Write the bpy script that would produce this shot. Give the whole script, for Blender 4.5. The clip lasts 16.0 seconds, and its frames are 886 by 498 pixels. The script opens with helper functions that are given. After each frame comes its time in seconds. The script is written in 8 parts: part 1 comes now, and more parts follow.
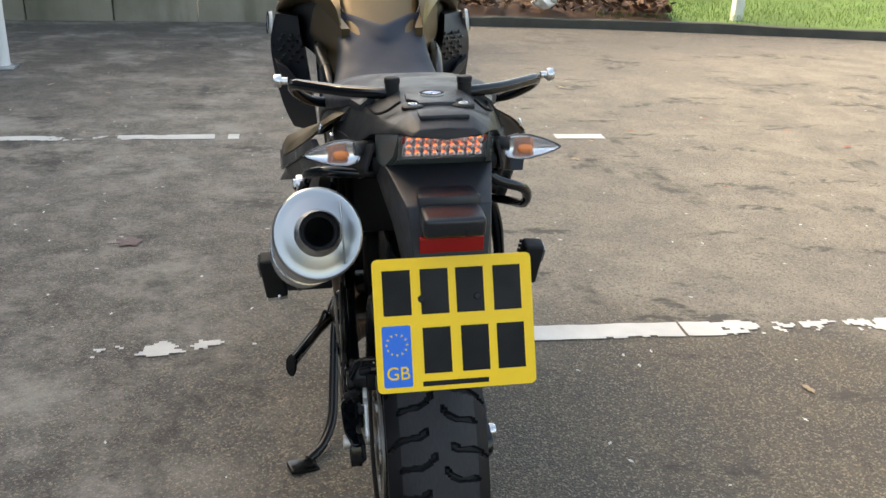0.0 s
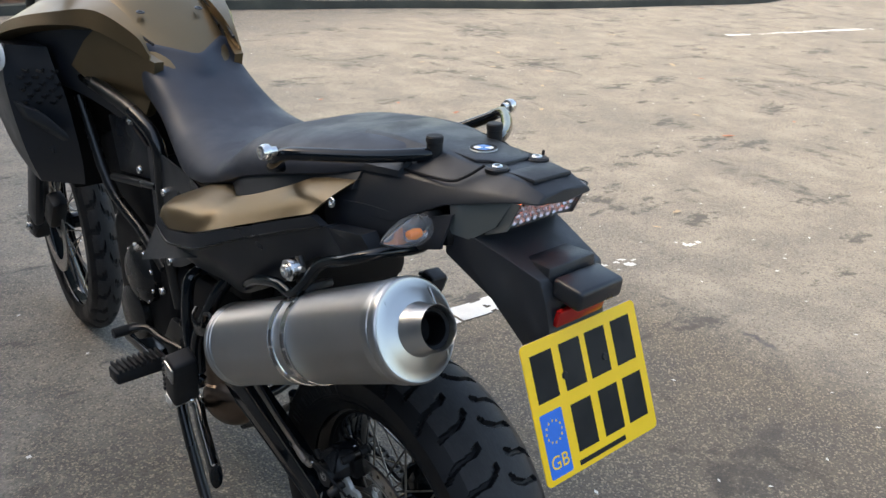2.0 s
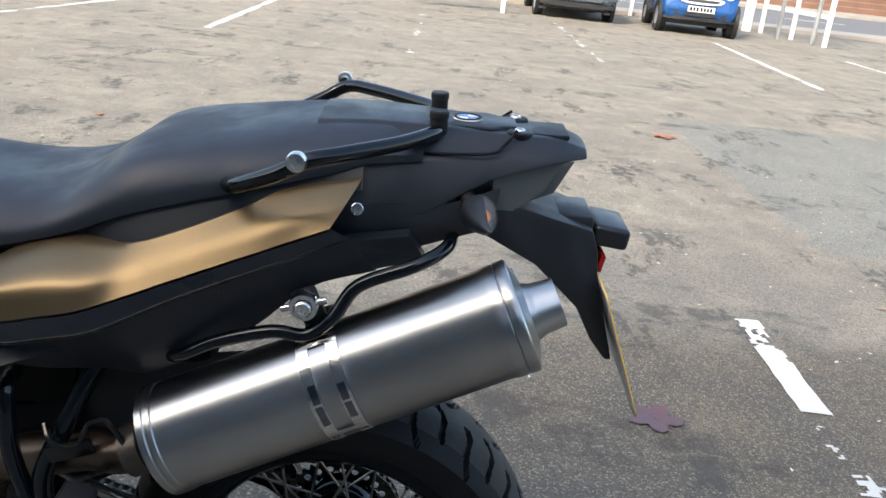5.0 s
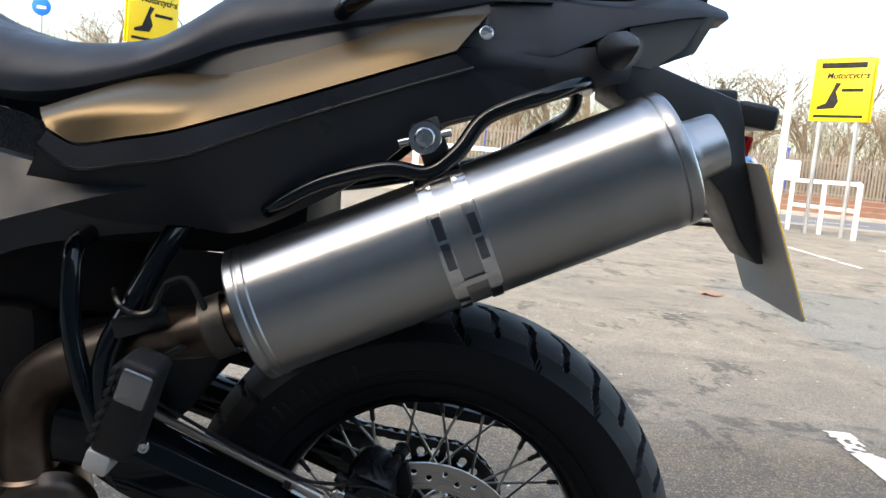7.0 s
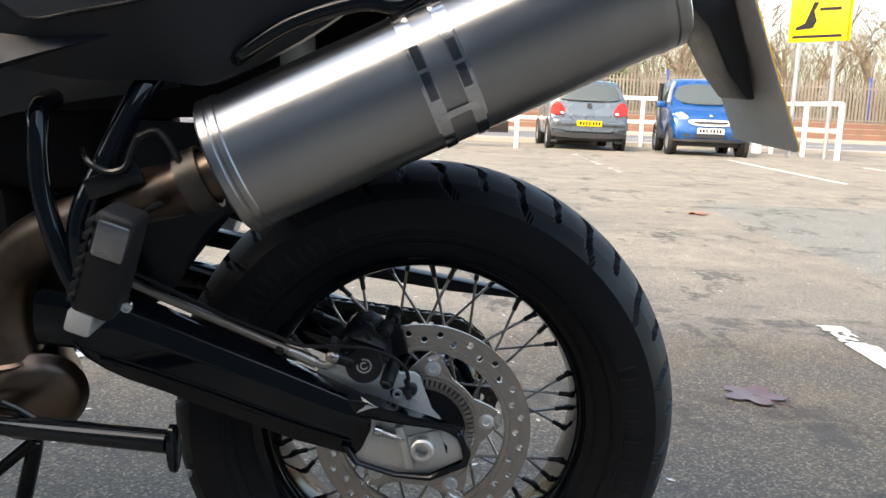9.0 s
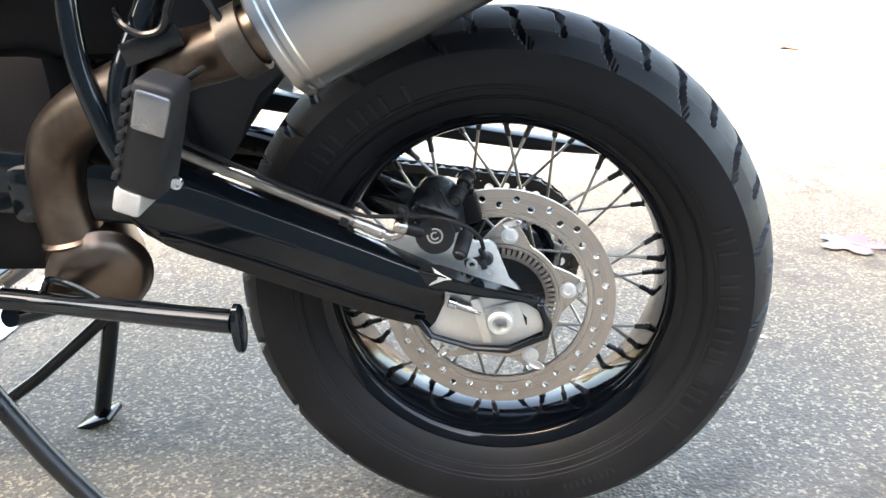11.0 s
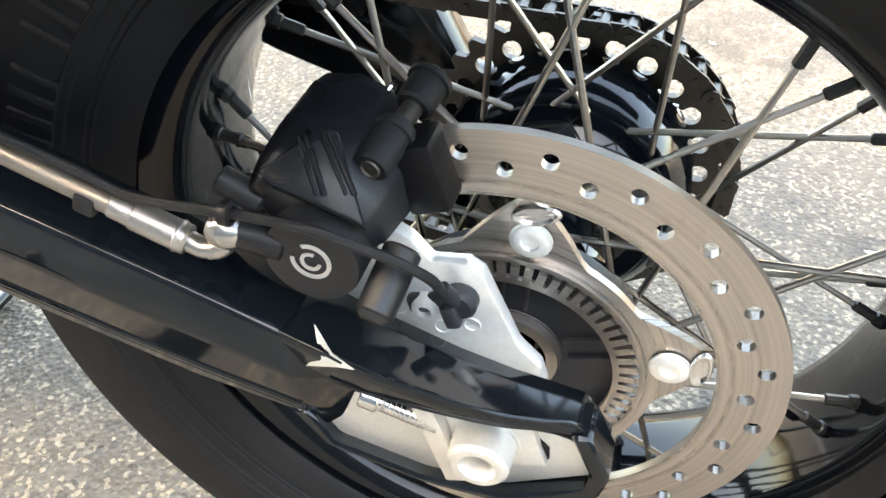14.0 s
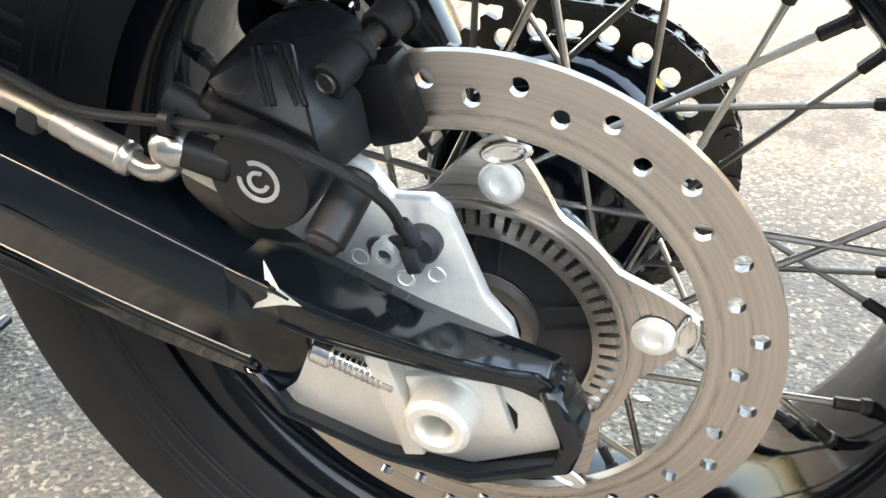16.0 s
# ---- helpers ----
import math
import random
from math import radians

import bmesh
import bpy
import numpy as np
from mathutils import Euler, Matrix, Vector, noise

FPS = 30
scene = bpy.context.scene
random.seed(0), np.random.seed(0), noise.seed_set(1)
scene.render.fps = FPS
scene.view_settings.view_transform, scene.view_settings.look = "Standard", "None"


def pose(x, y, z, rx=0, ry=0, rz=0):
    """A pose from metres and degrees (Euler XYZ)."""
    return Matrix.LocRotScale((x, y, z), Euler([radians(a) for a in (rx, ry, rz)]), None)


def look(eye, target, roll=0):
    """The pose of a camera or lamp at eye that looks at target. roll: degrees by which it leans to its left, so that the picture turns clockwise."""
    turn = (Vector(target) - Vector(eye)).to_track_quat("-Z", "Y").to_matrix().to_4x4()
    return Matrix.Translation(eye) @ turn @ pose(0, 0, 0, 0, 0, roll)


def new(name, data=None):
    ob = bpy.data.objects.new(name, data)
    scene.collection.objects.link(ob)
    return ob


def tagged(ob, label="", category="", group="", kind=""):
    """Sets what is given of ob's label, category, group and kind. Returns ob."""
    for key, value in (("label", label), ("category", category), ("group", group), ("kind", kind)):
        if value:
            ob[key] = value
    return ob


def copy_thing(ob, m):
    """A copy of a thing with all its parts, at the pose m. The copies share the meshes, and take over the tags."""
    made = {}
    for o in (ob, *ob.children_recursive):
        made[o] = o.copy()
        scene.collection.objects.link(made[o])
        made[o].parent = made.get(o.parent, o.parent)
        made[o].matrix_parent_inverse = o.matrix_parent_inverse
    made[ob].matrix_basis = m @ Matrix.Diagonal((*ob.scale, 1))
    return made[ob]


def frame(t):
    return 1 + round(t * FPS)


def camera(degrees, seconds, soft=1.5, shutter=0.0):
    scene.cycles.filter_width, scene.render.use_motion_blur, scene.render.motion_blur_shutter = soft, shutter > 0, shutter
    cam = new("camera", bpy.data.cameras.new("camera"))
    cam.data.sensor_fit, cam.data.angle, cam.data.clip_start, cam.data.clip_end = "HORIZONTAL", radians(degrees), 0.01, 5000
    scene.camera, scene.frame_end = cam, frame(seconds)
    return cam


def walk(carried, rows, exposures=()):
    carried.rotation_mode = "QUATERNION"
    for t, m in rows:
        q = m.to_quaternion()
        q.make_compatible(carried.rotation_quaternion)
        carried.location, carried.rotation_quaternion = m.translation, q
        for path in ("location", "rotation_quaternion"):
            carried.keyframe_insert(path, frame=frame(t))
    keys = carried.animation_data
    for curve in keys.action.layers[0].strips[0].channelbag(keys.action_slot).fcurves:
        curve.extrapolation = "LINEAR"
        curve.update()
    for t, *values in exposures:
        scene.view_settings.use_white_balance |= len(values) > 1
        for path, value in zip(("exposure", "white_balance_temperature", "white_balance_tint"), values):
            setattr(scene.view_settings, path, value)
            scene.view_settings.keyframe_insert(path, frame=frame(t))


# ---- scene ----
cam = camera(53.6, 16.0)

# the path
PATH = [
    (0, (-0.236, -1.459, 1.332), (0.076, 0.368, 0.581), 2.5),
    (0.5, (-0.449, -1.506, 1.36), (0.012, 0.293, 0.616), 2.9),
    (1, (-0.6, -1.319, 1.346), (0.079, 0.401, 0.585), 3.3),
    (1.5, (-0.707, -1.157, 1.356), (0.3, 0.382, 0.569), 5.2),
    (2, (-0.877, -0.974, 1.376), (0.372, 0.393, 0.619), 4.0),
    (2.5, (-0.914, -0.778, 1.355), (0.521, 0.384, 0.589), 4.1),
    (3, (-0.917, -0.615, 1.329), (0.714, 0.242, 0.552), 5.2),
    (3.2, (-0.954, -0.557, 1.319), (0.757, 0.141, 0.554), 6.6),
    (5.3, (-1.193, -0.034, 1.233), (0.696, -0.121, 0.581), 6.2),
    (5.5, (-1.191, -0.021, 1.174), (0.707, -0.098, 0.548), 6.3),
    (6, (-1.164, -0.005, 0.997), (0.78, -0.015, 0.525), 6.3),
    (6.5, (-1.134, 0.002, 0.873), (0.844, 0.025, 0.578), 6.1),
    (7, (-1.141, 0.003, 0.821), (0.848, 0.047, 0.619), 5.6),
    (7.5, (-1.146, -0.003, 0.775), (0.845, 0.032, 0.599), 5.1),
    (8, (-1.149, -0.009, 0.745), (0.841, 0.005, 0.538), 4.5),
    (8.5, (-1.136, -0.008, 0.724), (0.847, 0.003, 0.46), 3.9),
    (9, (-1.124, -0.006, 0.707), (0.852, 0.001, 0.393), 2.3),
    (9.5, (-1.118, -0.001, 0.689), (0.846, 0.021, 0.309), -0.3),
    (10, (-1.113, 0.003, 0.657), (0.835, 0.061, 0.208), -2.3),
    (10.2, (-1.107, 0.001, 0.645), (0.834, 0.066, 0.165), -2.3),
    (12.3, (-0.663, -0.016, 0.825), (0.903, 0.364, -0.359), 0.9),
    (12.5, (-0.579, -0.022, 0.802), (0.919, 0.357, -0.468), 0.2),
    (12.8, (-0.512, -0.041, 0.752), (0.988, 0.361, -0.509), -0.5),
    (13, (-0.445, -0.04, 0.722), (0.979, 0.359, -0.624), -0.5),
    (13.5, (-0.406, -0.036, 0.669), (1.064, 0.457, -0.595), -2.4),
    (14, (-0.401, -0.052, 0.635), (1.089, 0.428, -0.61), -2.5),
    (14.5, (-0.405, -0.056, 0.632), (1.105, 0.509, -0.552), -2.9),
    (15, (-0.405, -0.059, 0.614), (1.169, 0.637, -0.405), -2.8),
    (15.5, (-0.404, -0.073, 0.587), (1.168, 0.609, -0.446), -2.2),
    (16, (-0.41, -0.082, 0.562), (1.194, 0.501, -0.481), -1.8),
]

# the motorcycle leans a little to its left on its stand
BIKE = Vector((0.0349, -0.0349, 1)).rotation_difference(Vector((0, 0, 1))).to_matrix().to_4x4()
EXPOSURES = [(0, 1.9, 8600, 8), (1.0, 1.90, 8000, 8), (1.5, 1.90, 7800, 8), (2.1, 1.84, 7500, 8), (3, 2.05, 7400, 8), (5.5, 1.80, 7000, 6), (6.0, 1.97, 7100, 7), (6.5, 1.95, 7200, 7), (9, 2.1, 7600, 8), (9.5, 2.46, 7600, 8), (10.0, 3.08, 7500, 8), (10.2, 3.28, 7500, 8), (12.3, 4.44, 9350, 8), (14.2, 4.30, 9000, 8), (15, 4.16, 8850, 8), (16, 4.20, 9000, 8)]
walk(cam, [(t, look(eye, target, roll)) for t, eye, target, roll in PATH], EXPOSURES)

# ---- sky and sun ----
SUN_TO = Vector((-0.70, 0.55, 0.80)).normalized()
world = bpy.data.worlds.new("sky")
scene.world = world
world.use_nodes = True
wn = world.node_tree
sky = wn.nodes.new("ShaderNodeTexSky")
sky.sky_type, sky.sun_disc = "NISHITA", False
sky.sun_elevation = math.asin(SUN_TO.z)
sky.sun_rotation = math.atan2(SUN_TO.x, SUN_TO.y)
sky.air_density, sky.dust_density = 1.0, 3.0
wn.links.new(sky.outputs[0], wn.nodes["Background"].inputs[0])
wn.nodes["Background"].inputs[1].default_value = 0.15
sun = new("sun", bpy.data.lights.new("sun", "SUN"))
sun.data.energy, sun.data.angle, sun.data.color = 0.95, radians(9), (1.0, 0.94, 0.85)
sun.matrix_world = look((0, 0, 30), Vector((0, 0, 30)) - SUN_TO)


# ---- materials ----
class Nodes:
    """A material's node tree, with short calls."""

    def __init__(self, name):
        self.m = bpy.data.materials.new(name)
        self.m.use_nodes = True
        self.t = self.m.node_tree
        self.b = self.t.nodes["Principled BSDF"]
        self.co = self.t.nodes.new("ShaderNodeTexCoord").outputs["Object"]

    def put(self, socket, value):
        if isinstance(value, bpy.types.NodeSocket):
            self.t.links.new(value, socket)
        elif isinstance(value, tuple) and len(value) == 3 and socket.type == "RGBA":
            socket.default_value = (*value, 1)
        else:
            socket.default_value = value

    def node(self, kind, *values, **named):
        n = self.t.nodes.new(kind)
        for i, v in enumerate(values):
            if v is not None:
                self.put(n.inputs[i], v)
        for k, v in named.items():
            self.put(n.inputs[k], v)
        return n

    def noise(self, scale, detail=4, rough=0.6, co=None, stretch=None):
        co = co or self.co
        if stretch:
            co = self.node("ShaderNodeMapping", co, Scale=stretch).outputs[0]
        return self.node("ShaderNodeTexNoise", co, Scale=scale, Detail=detail, Roughness=rough).outputs[0]

    def cells(self, scale, out="Distance", co=None):
        return self.node("ShaderNodeTexVoronoi", co or self.co, Scale=scale).outputs[out]

    def math(self, op, a, b=0.0, c=0.0):
        n = self.t.nodes.new("ShaderNodeMath")
        n.operation = op
        for i, v in enumerate((a, b, c)):
            self.put(n.inputs[i], v)
        return n.outputs[0]

    def span(self, v, a, b, lo=0.0, hi=1.0):
        n = self.node("ShaderNodeMapRange", v, a, b, lo, hi)
        n.interpolation_type = "SMOOTHSTEP"
        return n.outputs[0]

    def mix(self, f, a, b, how="MIX"):
        n = self.t.nodes.new("ShaderNodeMix")
        n.data_type, n.blend_type = "RGBA", how
        self.put(n.inputs[0], f)
        self.put(n.inputs[6], a)
        self.put(n.inputs[7], b)
        return n.outputs[2]

    def bump(self, height, strength=0.3, distance=0.002):
        n = self.node("ShaderNodeBump", strength, distance, Height=height)
        self.put(self.b.inputs["Normal"], n.outputs[0])

    def done(self, colour, rough=0.5, metal=0.0, **more):
        self.put(self.b.inputs["Base Color"], colour)
        self.put(self.b.inputs["Roughness"], rough)
        self.put(self.b.inputs["Metallic"], metal)
        for k, v in more.items():
            self.put(self.b.inputs[k.replace("_", " ")], v)
        return self.m


def surface(name, colour, rough=0.5, metal=0.0, vary=0.15, grain=60.0, bump=0.1, spread=0.12, **more):
    """A plain worn surface: colour and gloss vary at two scales, with a fine relief."""
    n = Nodes(name)
    big, fine = n.noise(grain * 0.08, 3), n.noise(grain * 4, 3)
    f = n.math("MULTIPLY_ADD", big, 0.65, n.math("MULTIPLY", fine, 0.35))
    dark, light = tuple(c * (1 - vary) for c in colour), tuple(min(1, c * (1 + vary)) for c in colour)
    col = n.mix(n.span(f, 0.3, 0.7), dark, light)
    if bump:
        n.bump(fine, bump, 0.001)
    return n.done(col, n.span(big, 0.3, 0.7, max(0.02, rough - spread), min(1, rough + spread)), metal, **more)


def brushed(name, colour, rough, stretch, metal=1.0, tint=None):
    n = Nodes(name)
    lines = n.noise(260, 4, 0.7, stretch=stretch)
    stain = n.noise(9, 4)
    col = n.mix(n.span(stain, 0.35, 0.75), colour, tint or tuple(c * 0.94 for c in colour))
    col = n.mix(n.math("MULTIPLY", lines, 0.12), col, tuple(c * 0.8 for c in colour))
    return n.done(col, n.span(stain, 0.3, 0.7, rough - 0.02, rough + 0.03), metal, Anisotropic=0.0)


M_PLASTIC = surface("black_plastic", (0.0125, 0.0150, 0.0195), 0.38, 0, 0.15, 70, 0.12, Specular_IOR_Level=0.48)
M_TEXTURED = surface("textured_black_plastic", (0.0130, 0.0158, 0.0205), 0.47, 0, 0.15, 160, 0.25, Specular_IOR_Level=0.45)
M_GLOSS = surface("black_paint", (0.0030, 0.0052, 0.0075), 0.09, 0, 0.2, 50, 0.01, 0.03, Specular_IOR_Level=0.42)
M_RIM = surface("black_rim_paint", (0.003, 0.004, 0.0058), 0.10, 0, 0.2, 50, 0.02, 0.06, Specular_IOR_Level=0.3)
M_FRAME = surface("black_enamel", (0.006, 0.0065, 0.007), 0.26, 0, 0.2, 60, 0.05)
M_GOLD = surface("matt_bronze_paint", (0.165, 0.120, 0.066), 0.34, 0.75, 0.08, 90, 0.03, 0.05)
M_SEAT = surface("seat_vinyl", (0.024, 0.030, 0.043), 0.52, 0, 0.1, 150, 0.25, Specular_IOR_Level=0.4)
def silencer_steel():
    n = Nodes("brushed_steel")
    lines = n.noise(420, 3, 0.7, stretch=(0.5, 3.0, 1.2))
    stain = n.noise(7, 4)
    col = n.mix(n.span(stain, 0.35, 0.75), (0.46, 0.46, 0.455), (0.40, 0.395, 0.385))
    col = n.mix(n.math("MULTIPLY", lines, 0.12), col, (0.36, 0.36, 0.355))
    way = n.node("ShaderNodeVectorTransform", (-0.052, -0.912, 0.403))
    way.vector_type, way.convert_from, way.convert_to = "VECTOR", "OBJECT", "WORLD"
    n.put(n.b.inputs["Tangent"], way.outputs[0])
    return n.done(col, 0.33, 1.0, Anisotropic=0.82)


M_MUFFLER = silencer_steel()
M_CAP = brushed("satin_cap_steel", (0.54, 0.54, 0.53), 0.30, (3, 3, 3))
M_SATIN = brushed("satin_steel", (0.52, 0.52, 0.51), 0.30, (4, 4, 4))
M_BRAID = surface("braided_steel", (0.30, 0.27, 0.235), 0.40, 0.85, 0.06, 900, 0.0)
M_FITTING = surface("satin_fitting", (0.44, 0.42, 0.395), 0.32, 0.95, 0.1, 200, 0.03)
M_SMOKEDSTEEL = surface("dark_polished_steel", (0.16, 0.16, 0.17), 0.12, 1.0, 0.15, 60, 0.0)
M_BAREALU = surface("bare_aluminium", (0.70, 0.70, 0.67), 0.44, 0.75, 0.10, 120, 0.12)
M_STEEL = brushed("polished_steel", (0.72, 0.71, 0.70), 0.16, (2, 2, 2))
M_PIPE = brushed("heat_stained_steel", (0.17, 0.132, 0.106), 0.34, (2, 2, 2), 1.0, (0.055, 0.040, 0.033))
M_ALU = surface("cast_aluminium", (0.62, 0.62, 0.60), 0.42, 0.85, 0.12, 120, 0.15)
M_ZINC = surface("zinc_plated_steel", (0.78, 0.80, 0.78), 0.36, 0.55, 0.12, 60, 0.06)
M_BOLT = surface("bolt_steel", (0.7, 0.7, 0.69), 0.22, 1.0, 0.1, 200, 0.05)
M_SPOKE = surface("spoke_steel", (0.40, 0.375, 0.34), 0.3, 1.0, 0.15, 90, 0.05)
M_DARKSTEEL = surface("dark_steel", (0.085, 0.078, 0.070), 0.42, 0.8, 0.3, 120, 0.1)
M_RUBBER = surface("black_rubber", (0.009, 0.0095, 0.011), 0.58, 0, 0.2, 120, 0.2, Specular_IOR_Level=0.35)
M_BLACKBOLT = surface("dark_bolt", (0.05, 0.05, 0.05), 0.35, 0.7, 0.2, 120, 0.05)
M_MATTBLACK = surface("dark_mechanism", (0.005, 0.005, 0.006), 0.6, 0.0, 0.3, 40, 0.2, Specular_IOR_Level=0.2)
M_PEGGREY = surface("worn_grey_metal", (0.34, 0.34, 0.34), 0.34, 0.85, 0.2, 100, 0.1)
M_CALIPER = surface("anodised_black", (0.007, 0.008, 0.010), 0.38, 0.0, 0.2, 200, 0.12, Specular_IOR_Level=0.4)


def tyre_rubber():
    n = Nodes("tyre_rubber")
    big, fine = n.noise(14, 5), n.noise(420, 2)
    col = n.mix(n.span(big, 0.4, 0.75), (0.0058, 0.0066, 0.0082), (0.0115, 0.0122, 0.0140))
    n.bump(fine, 0.15, 0.001)
    return n.done(col, n.span(big, 0.3, 0.7, 0.42, 0.66), Specular_IOR_Level=0.25)


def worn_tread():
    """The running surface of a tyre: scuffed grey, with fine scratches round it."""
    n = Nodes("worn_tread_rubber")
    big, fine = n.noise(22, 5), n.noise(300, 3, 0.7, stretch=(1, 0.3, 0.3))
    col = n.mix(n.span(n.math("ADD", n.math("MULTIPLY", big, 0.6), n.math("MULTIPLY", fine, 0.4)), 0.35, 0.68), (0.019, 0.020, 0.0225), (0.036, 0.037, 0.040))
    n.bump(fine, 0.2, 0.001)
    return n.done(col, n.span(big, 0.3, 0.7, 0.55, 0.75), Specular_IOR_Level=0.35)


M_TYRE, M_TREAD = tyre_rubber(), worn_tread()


def disc_steel():
    n = Nodes("brake_disc_steel")
    d = n.node("ShaderNodeVectorMath", n.co, (0, 0, 0.321))
    d.operation = "SUBTRACT"
    r = n.node("ShaderNodeVectorMath", n.node("ShaderNodeVectorMath", d.outputs[0]).outputs[0])
    ln = n.t.nodes.new("ShaderNodeVectorMath")
    ln.operation = "LENGTH"
    n.put(ln.inputs[0], d.outputs[0])
    rings = n.node("ShaderNodeTexNoise", n.node("ShaderNodeCombineXYZ", ln.outputs["Value"]).outputs[0], Scale=420.0, Detail=4.0).outputs[0]
    rust = n.noise(40, 5)
    col = n.mix(n.span(rings, 0.3, 0.7), (0.36, 0.33, 0.30), (0.52, 0.48, 0.44))
    col = n.mix(n.span(rust, 0.62, 0.78, 0, 0.45), col, (0.24, 0.13, 0.07))
    n.bump(rings, 0.12, 0.0005)
    return n.done(col, n.span(rings, 0.3, 0.7, 0.24, 0.38), 0.95)


M_DISC = disc_steel()


def lens(name, colour, rough=0.08, trans=0.0, **more):
    n = Nodes(name)
    w = n.noise(160, 2)
    n.bump(w, 0.1, 0.001)
    return n.done(colour, rough, 0.0, Transmission_Weight=trans, IOR=1.45, **more)


M_RED = lens("red_reflector", (0.32, 0.010, 0.010), 0.15)
M_AMBER = lens("amber_bulb", (0.85, 0.22, 0.03), 0.2)
M_CLEAR = lens("clear_lens", (0.85, 0.86, 0.88), 0.06, 0.0, Alpha=0.08)
M_MIRROR = lens("lamp_reflector", (0.8, 0.8, 0.82), 0.12)
M_MIRROR.node_tree.nodes["Principled BSDF"].inputs["Metallic"].default_value = 0.85
M_SMOKE = lens("smoked_lens", (0.085, 0.098, 0.098), 0.05, 0.0)
M_LED = lens("red_diode", (0.6, 0.02, 0.01), 0.3)
M_LED.node_tree.nodes["Principled BSDF"].inputs["Emission Color"].default_value = (1.0, 0.17, 0.03, 1)
M_LED.node_tree.nodes["Principled BSDF"].inputs["Emission Strength"].default_value = 1.0
M_YELLOW = surface("yellow_plate", (1.0, 0.61, 0.002), 0.35, 0, 0.03, 40, 0.0, 0.05)
M_PLATEBACK = surface("grey_plate_back", (0.36, 0.36, 0.35), 0.5, 0, 0.1, 40, 0.03)
M_INK = surface("black_print", (0.006, 0.006, 0.006), 0.8, 0, 0.1, 90, 0.0)
M_BLUE = surface("blue_print", (0.002, 0.16, 0.68), 0.6, 0, 0.05, 60, 0.0)
M_WHITE = surface("white_paint", (0.78, 0.78, 0.76), 0.5, 0, 0.08, 30, 0.05)
M_EMBLEM_BLUE = surface("emblem_blue", (0.02, 0.16, 0.5), 0.2, 0, 0.05, 60, 0.0)


# ---- shapes ----
def part(name, bm, material, parent=None, label=""):
    """Links a bmesh as one mesh object under a thing or a part, and shades it smooth but for its sharp edges."""
    me = bpy.data.meshes.new(name)
    bmesh.ops.recalc_face_normals(bm, faces=bm.faces[:])
    for f in bm.faces:
        f.smooth = True
    for e in bm.edges:
        if len(e.link_faces) == 2 and e.calc_face_angle() > 0.6:
            e.smooth = False
    bm.to_mesh(me)
    bm.free()
    me.materials.append(material)
    ob = new(name, me)
    ob.parent = parent
    return tagged(ob, label) if label else ob


def share(name, ob, parent, m):
    """One more object on a part's mesh."""
    o = new(name, ob.data)
    o.parent = parent
    o.matrix_basis = m
    return o


def thing(name, label, category, at=None, group="", kind=""):
    e = new(name)
    if at is not None:
        e.matrix_world = at
    return tagged(e, label, category, group, kind)


def ring_mesh(rings, bm=None, caps=True, closed=True):
    """Skins a row of rings of points, each of the same count."""
    bm = bm or bmesh.new()
    vs = [[bm.verts.new(p) for p in r] for r in rings]
    n = len(vs[0])
    for a, b in zip(vs, vs[1:]):
        for i in range(n if closed else n - 1):
            j = (i + 1) % n
            bm.faces.new((a[i], a[j], b[j], b[i]))
    if caps and closed:
        bm.faces.new(vs[0][::-1])
        bm.faces.new(vs[-1])
    return bm


def frame_of(d):
    d = Vector(d).normalized()
    a = Vector((0, 0, 1)) if abs(d.z) < 0.9 else Vector((0, 1, 0))
    u = d.cross(a).normalized()
    return d, u, d.cross(u)


def smooth_path(pts, steps=5):
    """A Catmull-Rom curve through the points."""
    p = [Vector(q) for q in pts]
    p = [p[0] * 2 - p[1]] + p + [p[-1] * 2 - p[-2]]
    out = []
    for a, b, c, d in zip(p, p[1:], p[2:], p[3:]):
        for k in range(steps):
            t = k / steps
            out.append(0.5 * ((2 * b) + (c - a) * t + (2 * a - 5 * b + 4 * c - d) * t * t + (3 * b - 3 * c + d - a) * t ** 3))
    return out + [p[-2]]


def tube(pts, r, seg=12, steps=5, bm=None, flat=1.0):
    """A round bar along a smooth path. r: one radius, or one for each end."""
    path = smooth_path(pts, steps) if steps > 1 else [Vector(p) for p in pts]
    r0, r1 = r if isinstance(r, tuple) else (r, r)
    d, u, v = frame_of(path[1] - path[0])
    rings = []
    for i, p in enumerate(path):
        t = (path[min(i + 1, len(path) - 1)] - path[max(i - 1, 0)]).normalized()
        u = (u - t * u.dot(t)).normalized()
        v = t.cross(u)
        rr = r0 + (r1 - r0) * i / (len(path) - 1)
        rings.append([p + u * rr * math.cos(a) + v * rr * flat * math.sin(a) for a in (2 * math.pi * k / seg for k in range(seg))])
    return ring_mesh(rings, bm)


def lathe(profile, origin, axis, seg=32, bm=None, squash=(1, 1), caps=False, up=None):
    """Turns a profile of (radius, distance along the axis) about an axis."""
    d, u, v = frame_of(axis)
    if up is not None:
        v = (Vector(up) - d * d.dot(Vector(up))).normalized()
        u = v.cross(d)
    o = Vector(origin)
    rings = [[o + d * h + u * r * squash[0] * math.cos(a) + v * r * squash[1] * math.sin(a) for a in (2 * math.pi * k / seg for k in range(seg))] for r, h in profile]
    bm = ring_mesh(rings, bm, caps)
    return bm


